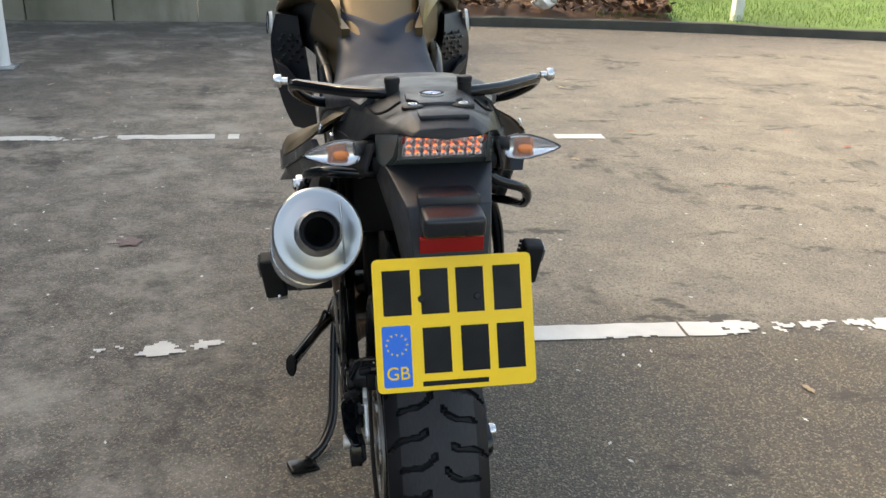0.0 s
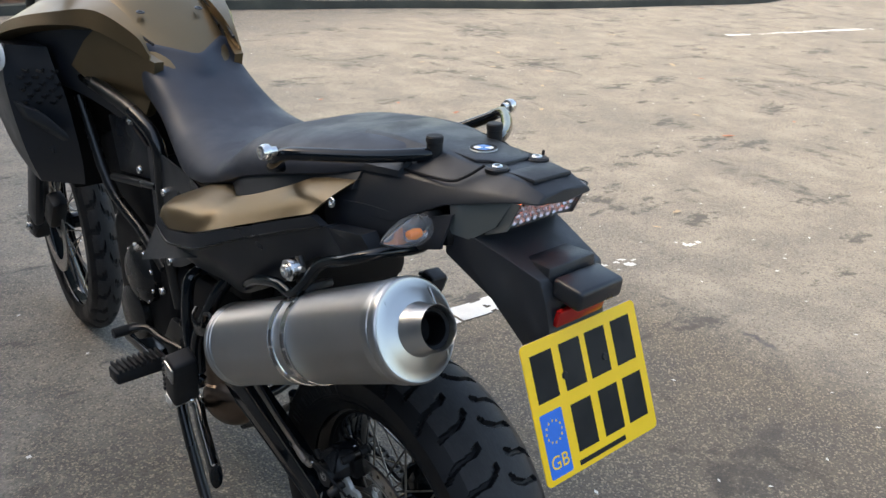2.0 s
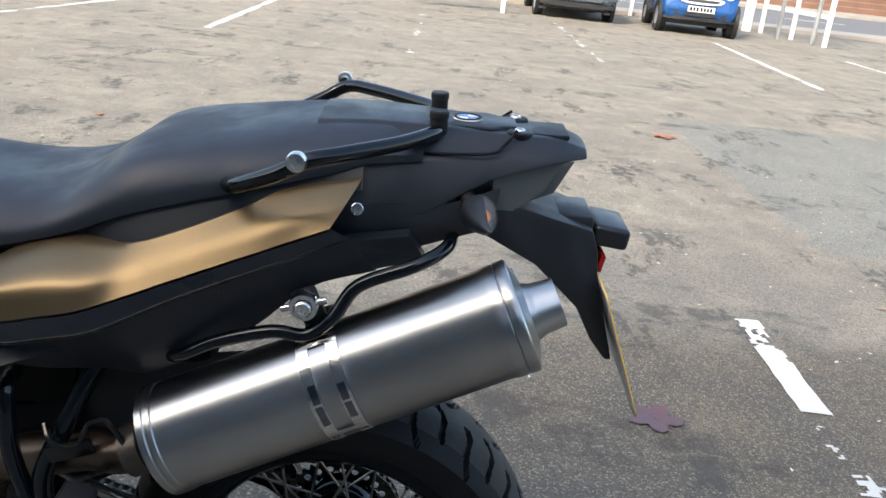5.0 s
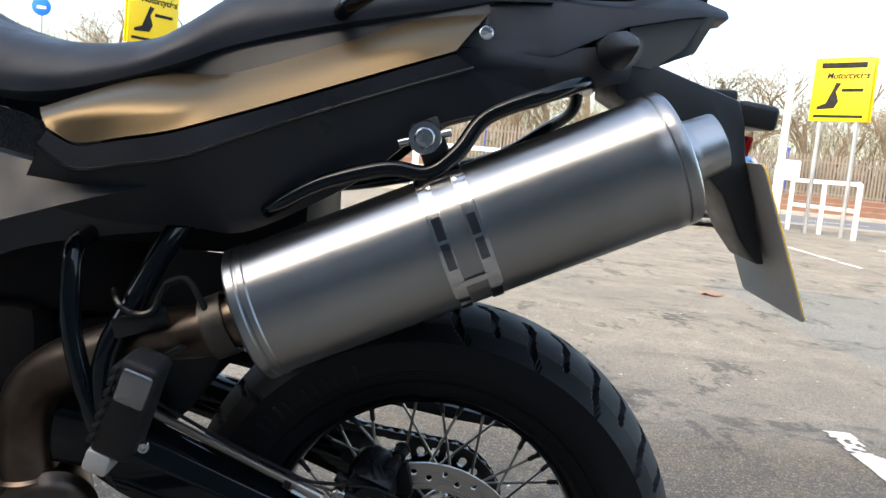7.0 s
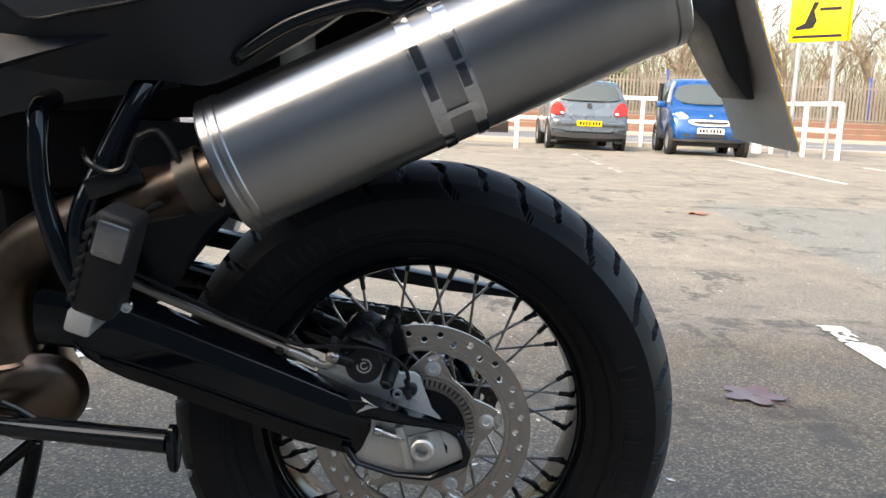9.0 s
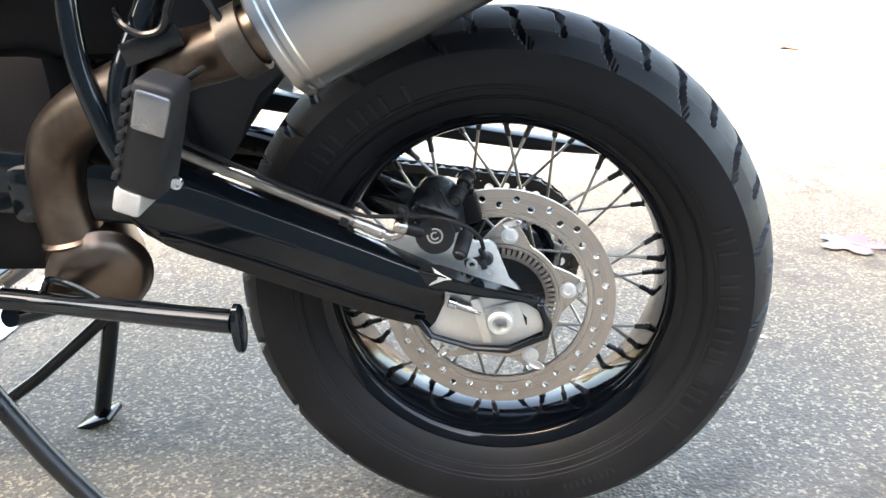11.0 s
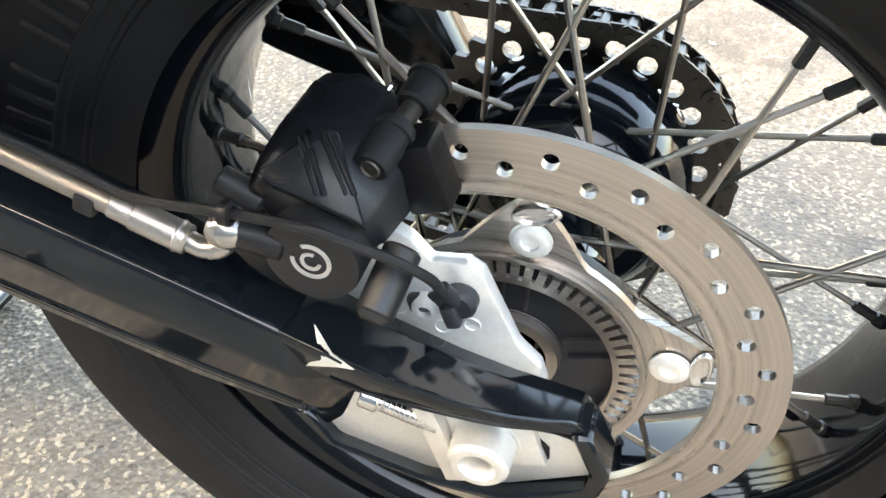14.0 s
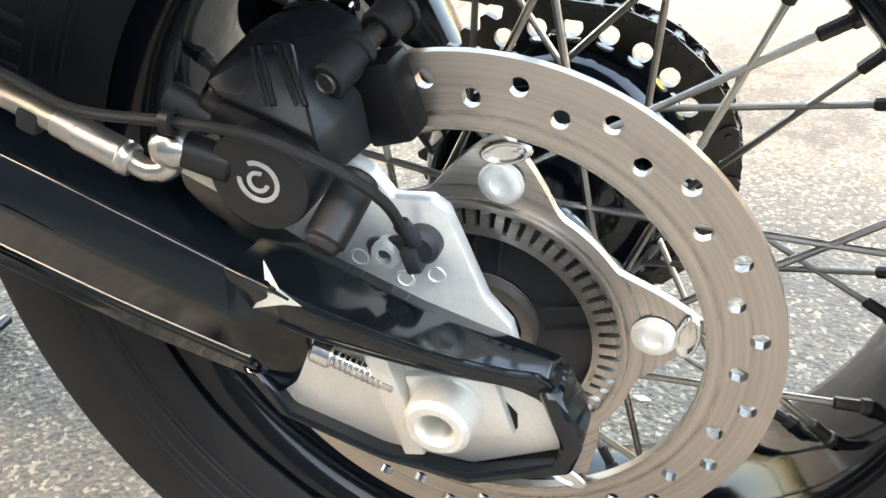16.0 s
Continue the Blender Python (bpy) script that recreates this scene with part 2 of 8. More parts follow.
def rod(p0, p1, r, seg=12, bm=None, edge=0.0):
    """A straight round bar with softened ends."""
    p0, p1 = Vector(p0), Vector(p1)
    n = (p1 - p0).length
    e = edge or min(r * 0.15, n * 0.2)
    return lathe([(r - e, 0), (r, e), (r, n - e), (r - e, n)], p0, p1 - p0, seg, bm, caps=True)


def prism(outline, axis, a, b, bm=None, soft=0.0, segments=2):
    """A plate: an outline in two coordinates, between a and b along the axis named."""
    own = bmesh.new()
    i = "xyz".index(axis)

    def at(p, h):
        q = list(p)
        q.insert(i, h)
        return q
    lo = [own.verts.new(at(p, a)) for p in outline]
    hi = [own.verts.new(at(p, b)) for p in outline]
    own.faces.new(lo[::-1])
    own.faces.new(hi)
    n = len(outline)
    for k in range(n):
        own.faces.new((lo[k], lo[(k + 1) % n], hi[(k + 1) % n], hi[k]))
    bmesh.ops.recalc_face_normals(own, faces=own.faces[:])
    if soft:
        bmesh.ops.bevel(own, geom=own.edges[:], offset=soft, segments=segments, affect="EDGES", profile=0.5, clamp_overlap=True)
    return merge(bm, own)


def merge(bm, own):
    if bm is None:
        return own
    me = bpy.data.meshes.new("joined")
    own.to_mesh(me)
    own.free()
    bm.from_mesh(me)
    bpy.data.meshes.remove(me)
    return bm


def block(size, m=None, soft=0.004, bm=None, segments=2, taper=(1, 1)):
    """A box with rounded edges, centred, at the pose m. taper: the top's size against the bottom's."""
    own = bmesh.new()
    bmesh.ops.create_cube(own, size=1)
    for v in own.verts:
        v.co = Vector((v.co.x * size[0], v.co.y * size[1], v.co.z * size[2]))
        if v.co.z > 0:
            v.co.x *= taper[0]
            v.co.y *= taper[1]
    if soft:
        bmesh.ops.bevel(own, geom=own.edges[:], offset=soft, segments=segments, affect="EDGES", profile=0.5, clamp_overlap=True)
    if m is not None:
        own.transform(m)
    return merge(bm, own)


def bolt(p, axis, r, h, bm=None, hollow=True):
    """A domed bolt head with a socket."""
    prof = [(r * 0.45, -h * 0.3), (r * 0.5, h * 0.35), (r * 0.52, h)] if hollow else [(0.0001, h)]
    prof = [(0.0001, h * 0.35)] * bool(hollow) + prof[1:] + [(r * 0.85, h), (r, h * 0.7), (r, 0)]
    return lathe(prof, p, axis, 16, bm)


def hexnut(p, axis, r, h, bm=None):
    return lathe([(0.0001, h), (r * 0.86, h), (r, h * 0.8), (r, 0)], p, axis, 6, bm)


def axial(y, z, x=0.0):
    return Vector((x, y, z))


# ---- ground and setting ----
def asphalt():
    """Worn car park tarmac: old tan surfacing, a newer grey trench repair with shade painted in, a grey-green patch,
    damp stains and loose grit.
    """
    n = Nodes("car_park_asphalt")
    sep = n.node("ShaderNodeSeparateXYZ", n.co)
    x, y = sep.outputs[0], sep.outputs[1]
    wob = n.math("MULTIPLY_ADD", n.noise(1.3, 4), 0.9, -0.45)
    wob2 = n.math("MULTIPLY_ADD", n.noise(7, 4), 0.24, -0.12)
    xs, ys = n.math("ADD", x, n.math("ADD", wob, wob2)), n.math("ADD", y, n.math("ADD", wob, wob2))

    def band(v, lo, hi, soft):
        return n.math("MULTIPLY", n.span(v, lo - soft, lo + soft), n.span(v, hi - soft, hi + soft, 1, 0))
    xq, yq = n.math("ADD", x, wob2), n.math("ADD", y, wob2)
    # grey band by the machine: repair surfacing with the building's shade painted in
    near = n.math("MULTIPLY", band(xq, -0.9, 1.75, 0.22), band(ys, -9.0, 1.05, 0.25))
    patch = n.math("MULTIPLY", band(xq, 2.9, 6.4, 0.06), band(yq, -9.0, -2.08, 0.05))
    big, mid, fine = n.noise(0.55, 5), n.noise(3.5, 6, 0.65), n.noise(55, 4)
    stone = n.cells(210, "Color")
    grit = n.node("ShaderNodeSeparateColor", stone).outputs[0]
    grit2 = n.node("ShaderNodeSeparateColor", n.cells(150, "Color")).outputs[0]
    old = n.mix(n.span(mid, 0.35, 0.68), (0.19, 0.168, 0.135), (0.31, 0.275, 0.22))
    old = n.mix(n.span(big, 0.45, 0.7, 0, 0.6), old, (0.15, 0.138, 0.118))
    grey = n.mix(n.span(mid, 0.3, 0.7), (0.086, 0.073, 0.056), (0.150, 0.126, 0.092))
    green = n.mix(n.span(mid, 0.3, 0.7), (0.16, 0.162, 0.145), (0.22, 0.22, 0.198))
    col = n.mix(patch, n.mix(near, old, grey), green)
    left = n.math("MULTIPLY", n.span(xs, 0.2, -0.7), n.span(ys, 7.0, 4.0))
    mott = n.mix(n.span(n.noise(5.5, 6, 0.7), 0.40, 0.62), (0.115, 0.108, 0.097), (0.27, 0.246, 0.206))
    mott = n.mix(n.math("MULTIPLY", n.span(n.noise(21, 5, 0.7), 0.50, 0.64), 0.5), mott, (0.31, 0.285, 0.238))
    mott = n.mix(n.math("MULTIPLY", n.span(n.noise(30, 4, 0.7), 0.46, 0.34), 0.5), mott, (0.05, 0.047, 0.043))
    col = n.mix(n.math("MULTIPLY", left, 0.85), col, mott)
    # plain darker zone to the left of the machine
    darkened = n.math("MULTIPLY", n.math("MULTIPLY", n.span(ys, -0.5, 0.4), n.span(ys, 3.4, 1.8)), n.span(xs, 0.3, -0.4))
    col = n.mix(n.math("MULTIPLY", darkened, 0.35), col, (0.055, 0.052, 0.048))
    # darker tarmac towards the wall and kerb, fading out to the right
    far_dark = n.math("MULTIPLY", n.span(n.math("ADD", ys, n.math("MULTIPLY", x, -0.35)), 4.2, 6.4), n.span(x, 16.0, 6.0))
    col = n.mix(n.math("MULTIPLY", far_dark, 0.85), col, (0.060, 0.058, 0.055))
    col = n.mix(n.math("MULTIPLY", n.span(n.noise(0.9, 6, 0.65), 0.47, 0.66), n.span(x, 1.2, 0.4, 0.15, 0.55)), col, (0.085, 0.08, 0.072))
    col = n.mix(n.span(grit, 0.66, 1.0, 0, 0.62), col, (0.40, 0.33, 0.24))
    col = n.mix(n.span(grit2, 0.0, 0.36, 0.55, 0), col, (0.05, 0.047, 0.044))
    stain = n.math("MULTIPLY", n.span(n.noise(0.9, 6, 0.7, stretch=(1.6, 0.6, 1)), 0.55, 0.64), n.span(n.noise(7, 4), 0.42, 0.58))
    col = n.mix(n.math("MULTIPLY", stain, 0.7), col, (0.045, 0.042, 0.038))
    blot = n.math("MULTIPLY", n.span(n.noise(1.9, 6, 0.72, stretch=(0.7, 1.5, 1)), 0.56, 0.62), n.span(n.noise(16, 4), 0.38, 0.52))
    col = n.mix(n.math("MULTIPLY", blot, 0.8), col, (0.06, 0.054, 0.046))
    pale = n.math("MULTIPLY", n.span(n.noise(2.2, 6, 0.75), 0.44, 0.70), n.span(x, -0.2, -0.7))
    col = n.mix(n.math("MULTIPLY", pale, n.span(y, 0.2, -0.9, 0.65, 0.9)), col, (0.40, 0.37, 0.315))
    seam = n.math("ABSOLUTE", n.math("ADD", n.math("SUBTRACT", x, 1.8), n.math("MULTIPLY", wob2, 0.8)))
    seam = n.math("MULTIPLY", n.math("MULTIPLY", n.span(seam, 0.006, 0.028, 1, 0), n.span(n.noise(2.5, 3), 0.42, 0.56)), n.span(y, 1.2, 0.9))
    col = n.mix(n.math("MULTIPLY", seam, 0.75), col, (0.05, 0.048, 0.06))
    h = n.math("ADD", n.math("MULTIPLY", n.cells(170), 0.9), n.math("MULTIPLY", fine, 0.5))
    n.bump(h, 0.75, 0.005)
    return n.done(col, n.span(mid, 0.3, 0.7, 0.72, 0.95))


M_ASPHALT = asphalt()


def grid_sheet(name, x0, x1, y0, y1, nx, ny, height, material, parent=None):
    bm = bmesh.new()
    vs = [[bm.verts.new((x0 + (x1 - x0) * i / nx, y0 + (y1 - y0) * j / ny, height(x0 + (x1 - x0) * i / nx, y0 + (y1 - y0) * j / ny))) for j in range(ny + 1)] for i in range(nx + 1)]
    for i in range(nx):
        for j in range(ny):
            bm.faces.new((vs[i][j], vs[i + 1][j], vs[i + 1][j + 1], vs[i][j + 1]))
    return part(name, bm, material, parent)


ground = grid_sheet("ground", -400, 400, -400, 400, 8, 8, lambda x, y: 0.0, M_ASPHALT)
tagged(ground, "worn grey and tan tarmac of a car park", "ground", kind="structure")


# ---- the motorcycle, in its own upright frame: x to its right, y ahead, z up, rear tyre's foot at the origin ----
bike = thing("motorcycle", "bronze and black adventure motorcycle parked on its side stand", "motorcycle", BIKE)
AX = Vector((0, 0, 0.321))


def about_axle(deg, c=AX):
    return Matrix.Translation(c) @ Matrix.Rotation(radians(deg), 4, "X") @ Matrix.Translation(-c)


def panel(top, bottom, out, rows=6, steps=4, thick=0.004):
    """A curved body panel between two edges drawn in (y, z); out(y, z) gives its x."""
    a = smooth_path([(0, *p) for p in top], steps)
    b = smooth_path([(0, *p) for p in bottom], steps)
    bm = bmesh.new()
    front, back = [], []
    for p, q in zip(a, b):
        col = [p.lerp(q, k / rows) for k in range(rows + 1)]
        front.append([bm.verts.new((out(v.y, v.z), v.y, v.z)) for v in col])
        s = thick if out(p.y, p.z) < 0 else -thick
        back.append([bm.verts.new((out(v.y, v.z) + s, v.y, v.z)) for v in col])
    for g in (front, back):
        for c, d in zip(g, g[1:]):
            for k in range(rows):
                bm.faces.new((c[k], c[k + 1], d[k + 1], d[k]))
    for f, g in ((front[0], back[0]), (front[-1], back[-1])):
        for k in range(rows):
            bm.faces.new((f[k], f[k + 1], g[k + 1], g[k]))
    for k in (0, rows):
        for i in range(len(front) - 1):
            bm.faces.new((front[i][k], front[i + 1][k], back[i + 1][k], back[i][k]))
    return bm


def mirrored(bm):
    """The same shape on the other side of the machine."""
    for v in bm.verts:
        v.co.x = -v.co.x
    return bm


def tread(n_blocks, R, half, bead, seg, c, name, parent, depth=0.0075):
    """A tyre with curved slanting grooves cut into its tread, long and short by turns on either side."""
    prof = []
    for k in range(41):
        q = -1 + k / 20
        prof.append((R - 0.036 * abs(q) ** 2.5, q * half, q))
    side = [(R - 0.041, half * 1.004), (R - 0.052, half * 1.004), (R - 0.063, half * 0.993), (R - 0.076, half * 0.965), (bead + 0.014, half * 0.86), (bead, half * 0.80), (bead - 0.004, half * 0.74)]
    ns = len(side)
    verts, cuts = [], []
    for i in range(seg):
        a = 2 * math.pi * i / seg
        ring = [(r, -x, 0) for r, x in reversed(side)]
        for r, x, q in prof:
            u = n_blocks * i / seg + (0.5 if q > 0 else 0)
            q = abs(q)
            w = u + 1.05 * q + 0.16 * math.sin(q * 6.0)
            long = int(w) % 2
            inner, outer = (0.07, 0.80) if long else (0.24, 0.97)
            wide = 0.24 if q < inner + 0.12 else 0.17 if q < outer - 0.1 else 0.12
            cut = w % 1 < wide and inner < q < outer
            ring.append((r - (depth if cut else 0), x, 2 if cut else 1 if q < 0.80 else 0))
        ring += [(r, x, 0) for r, x in side]
        verts.append([c + Vector((x, r * math.sin(a), r * math.cos(a))) for r, x, _ in ring])
        cuts.append([k for _, _, k in ring])
    bm = bmesh.new()
    vs = [[bm.verts.new(p) for p in r] for r in verts]
    m = len(vs[0])
    for i in range(seg):
        j = (i + 1) % seg
        for k in range(m - 1):
            f = bm.faces.new((vs[i][k], vs[i][k + 1], vs[j][k + 1], vs[j][k]))
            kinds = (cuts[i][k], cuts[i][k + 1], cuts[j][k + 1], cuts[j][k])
            # worn crown is grey; grooves stay darker, with their shade in the colour
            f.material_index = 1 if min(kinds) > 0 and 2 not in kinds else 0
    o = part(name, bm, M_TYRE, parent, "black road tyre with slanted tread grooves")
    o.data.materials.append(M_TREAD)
    return o


def rear_wheel():
    hub = part("rear_wheel", lathe([(0.012, -0.075), (0.03, -0.075), (0.034, -0.062), (0.052, -0.05), (0.052, -0.042), (0.03, -0.03), (0.027, 0.018), (0.044, 0.021), (0.060, 0.028), (0.071, 0.040), (0.0765, 0.054), (0.0785, 0.070), (0.0785, 0.086), (0.070, 0.094), (0.03, 0.096), (0.012, 0.096)], AX, (1, 0, 0), 40), M_GLOSS, bike, "black spoked rear wheel hub")
    rim = [(0.219, -0.073), (0.222, -0.070), (0.221, -0.065), (0.208, -0.061), (0.199, -0.053), (0.195, -0.040), (0.194, -0.026), (0.192, -0.014), (0.192, 0.008), (0.194, 0.020), (0.195, 0.034), (0.199, 0.046), (0.208, 0.054), (0.221, 0.058), (0.222, 0.062), (0.219, 0.065), (0.214, 0.05), (0.208, 0.0), (0.214, -0.055), (0.219, -0.073)]
    part("rim", lathe(rim, AX, (1, 0, 0), 96), M_RIM, hub, "glossy black wheel rim")
    tread(40, 0.321, 0.086, 0.217, 840, AX + Vector((-0.004, 0, 0)), "tyre", hub)
    # fine moulded rings on the walls of the tyre
    for side in (-1, 1):
        for r, x in ((0.2320, 0.0748), (0.2350, 0.0765), (0.2430, 0.0812), (0.2475, 0.0831)):
            part("moulded_ring", lathe([(r - 0.0008, side * x), (r, side * (x + 0.0011)), (r + 0.0008, side * x)], AX + Vector((-0.004, 0, 0)), (1, 0, 0), 120), M_TYRE, hub)

    def letter_bar(side, wide, tall, at, lean=0.0):
        m = Matrix.Translation((side * 0.0855 - 0.004, 0, AX.z + at)) @ Matrix.Rotation(side * radians(9), 4, "Y") @ Matrix.Rotation(lean, 4, "X")
        return block((0.0030, wide, tall), m, 0.0004)
    # raised lettering on the wall of the tyre, as plain bars
    for side in (-1, 1):
        tall = small = None
        for k in list(range(6, 26)) + list(range(56, 76)):
            if k % 5 == 4:
                continue
            m = about_axle(3.0 * k - 96)
            if tall is None:
                tall = part("raised_bar", letter_bar(side, 0.0042, 0.022, 0.2585), M_RUBBER, hub)
                tall.matrix_basis = m
            else:
                share("raised_bar", tall, hub, m)
        for k in list(range(0, 9)) + list(range(14, 20)):
            m = about_axle(1.7 * k + 150)
            if small is None:
                small = part("small_raised_bar", letter_bar(side, 0.0024, 0.008, 0.2660), M_RUBBER, hub)
                small.matrix_basis = m
            else:
                share("small_raised_bar", small, hub, m)
    # forty laced spokes with their dark nipples
    for side in (-1, 1):
        for cross in (-1, 1):
            a = radians(64 * cross)
            p = AX + Vector((side * 0.046, 0.05 * math.sin(a), 0.05 * math.cos(a)))
            q = AX + Vector((side * 0.018, 0, 0.194))
            d = (q - p).normalized()
            spoke = nipple = None
            for k in range(10):
                m = about_axle(36 * k + (9 if cross > 0 else 0) + (18 if side > 0 else 0) + 3)
                if spoke is None:
                    spoke = part("spoke", tube([p, p.lerp(q, 0.5), q - d * 0.006], 0.0019, 8, 1), M_SPOKE, hub)
                    nb = lathe([(0.0022, -0.019), (0.0033, -0.018), (0.0033, -0.006), (0.0044, -0.005), (0.0046, 0.006)], q, d, 8)
                    nipple = part("spoke_nipple", nb, M_BLACKBOLT, hub, "dark spoke nipple")
                    spoke.matrix_basis = nipple.matrix_basis = m
                else:
                    share("spoke", spoke, hub, m)
                    share("spoke_nipple", nipple, hub, m)
    return hub


def pierced_ring(c, x0, x1, r0, r1, sectors, turn, hole_at, hole_r):
    """A flat ring, pierced by one round hole in each sector; hole_at(k) gives the hole's distance from the middle."""
    bm = bmesh.new()
    step = 2 * math.pi / sectors
    for k in range(sectors):
        a0 = radians(turn) + k * step
        hr = hole_at(k)
        edge = [(r0, j / 4) for j in range(4)] + [(r0 + (r1 - r0) * j / 4, 1) for j in range(4)] + [(r1, 1 - j / 4) for j in range(4)] + [(r1 - (r1 - r0) * j / 4, 0) for j in range(4)]
        pts = [Vector((0, r * math.sin(a0 + f * step), r * math.cos(a0 + f * step))) for r, f in edge]
        mid = Vector((0, hr * math.sin(a0 + step / 2), hr * math.cos(a0 + step / 2)))
        keep = None
        for x in (x0, x1):
            o = [bm.verts.new(c + p + Vector((x, 0, 0))) for p in pts]
            h = [bm.verts.new(c + mid + (p - mid).normalized() * hole_r + Vector((x, 0, 0))) for p in pts]
            for i in range(16):
                bm.faces.new((o[i], o[(i + 1) % 16], h[(i + 1) % 16], h[i]))
            if keep:
                for i in range(16):
                    bm.faces.new((keep[i], keep[(i + 1) % 16], h[(i + 1) % 16], h[i]))
            keep = h
    bmesh.ops.remove_doubles(bm, verts=bm.verts[:], dist=0.00002)
    for r in (r0, r1):
        ring_mesh([[c + Vector((x, r * math.sin(a), r * math.cos(a))) for a in (2 * math.pi * k / (sectors * 2) for k in range(sectors * 2))] for x in (x0, x1)], bm, caps=False)
    return bm


def disc_and_tone_ring(hub):
    part("brake_disc", pierced_ring(AX, -0.0884, -0.0834, 0.1005, 0.1330, 40, 3, lambda k: 0.1145 if k % 2 else 0.1222, 0.0041), M_DISC, hub, "drilled steel brake disc, lightly rusted")
    # five-armed carrier
    ring = []
    for k in range(100):
        a = 2 * math.pi * k / 100
        near = abs(((math.degrees(a) - 10) % 72) - 36) / 36
        r = 0.0735 + 0.0285 * max(0.0, (near - 0.36) / 0.64) ** 1.2
        ring.append((a, r))
    bm = bmesh.new()
    loops = []
    for x in (-0.0874, -0.0829):
        loops.append([bm.verts.new(AX + Vector((x, -r * math.cos(a), r * math.sin(a)))) for a, r in ring])
        loops.append([bm.verts.new(AX + Vector((x, -0.066 * math.cos(a), 0.066 * math.sin(a)))) for a, r in ring])
    for p, q in ((0, 1), (2, 3), (0, 2), (1, 3)):
        for i in range(100):
            j = (i + 1) % 100
            bm.faces.new((loops[p][i], loops[p][j], loops[q][j], loops[q][i]))
    part("disc_carrier", bm, M_DISC, hub, "five-armed steel disc carrier")
    bm = bmesh.new()
    for r0, r1 in ((0.0655, 0.068), (0.053, 0.056)):
        lathe([(r0, -0.0904), (r1, -0.0904), (r1, -0.0874), (r0, -0.0874), (r0, -0.0904)], AX, (1, 0, 0), 80, bm)
    for k in range(60):
        block((0.003, 0.0038, 0.0125), about_axle(6 * k) @ Matrix.Translation(AX + Vector((-0.0889, 0, 0.0605))), 0, bm)
    part("tone_ring", bm, M_DISC, hub, "slotted steel speed sensor ring")
    cover = part("hub_cover", lathe([(0.02, -0.080), (0.064, -0.081), (0.0652, -0.078), (0.0652, -0.066), (0.03, -0.060)], AX, (1, 0, 0), 60), M_PLASTIC, hub, "black ribbed hub cover")
    for k in range(5):
        for off in (-0.006, 0.006):
            part("cover_rib", block((0.003, 0.0016, 0.034), about_axle(72 * k + 6) @ Matrix.Translation(AX + Vector((-0.0815, off, 0.046))), 0.0005), M_PLASTIC, cover)
    part("bearing_ring", lathe([(0.019, -0.082), (0.020, -0.087), (0.0255, -0.087), (0.027, -0.081)], AX, (1, 0, 0), 40), M_DISC, hub, "rusty steel bearing ring")
    for k in range(5):
        a = radians(80 + 72 * k)
        own = lathe([(0.0001, 0.0), (0.0030, 0.0), (0.0040, 0.0012), (0.0046, 0.0012), (0.0052, 0.0)], (0, 0, 0), (-1, 0, 0), 24)
        own.transform(Matrix.Translation(AX + Vector((-0.0887, -0.0935 * math.cos(a), 0.0935 * math.sin(a)))) @ Matrix.Rotation(a - radians(90), 4, "X") @ Matrix.Diagonal((1, 2.2, 1, 1)))
        part("carrier_slot", own, M_BOLT, hub)
    first = None
    for k in range(5):
        a = radians(80 + 72 * k)
        p = AX + Vector((-0.0884, -0.0795 * math.cos(a), 0.0795 * math.sin(a)))
        bm = bolt(p, (-1, 0, 0), 0.0085, 0.0028)
        lathe([(0.0085, 0), (0.0098, 0), (0.0098, 0.0008), (0.0085, 0.0010)], p, (-1, 0, 0), 20, bm)
        part("disc_bolt", bm, M_ZINC, hub)


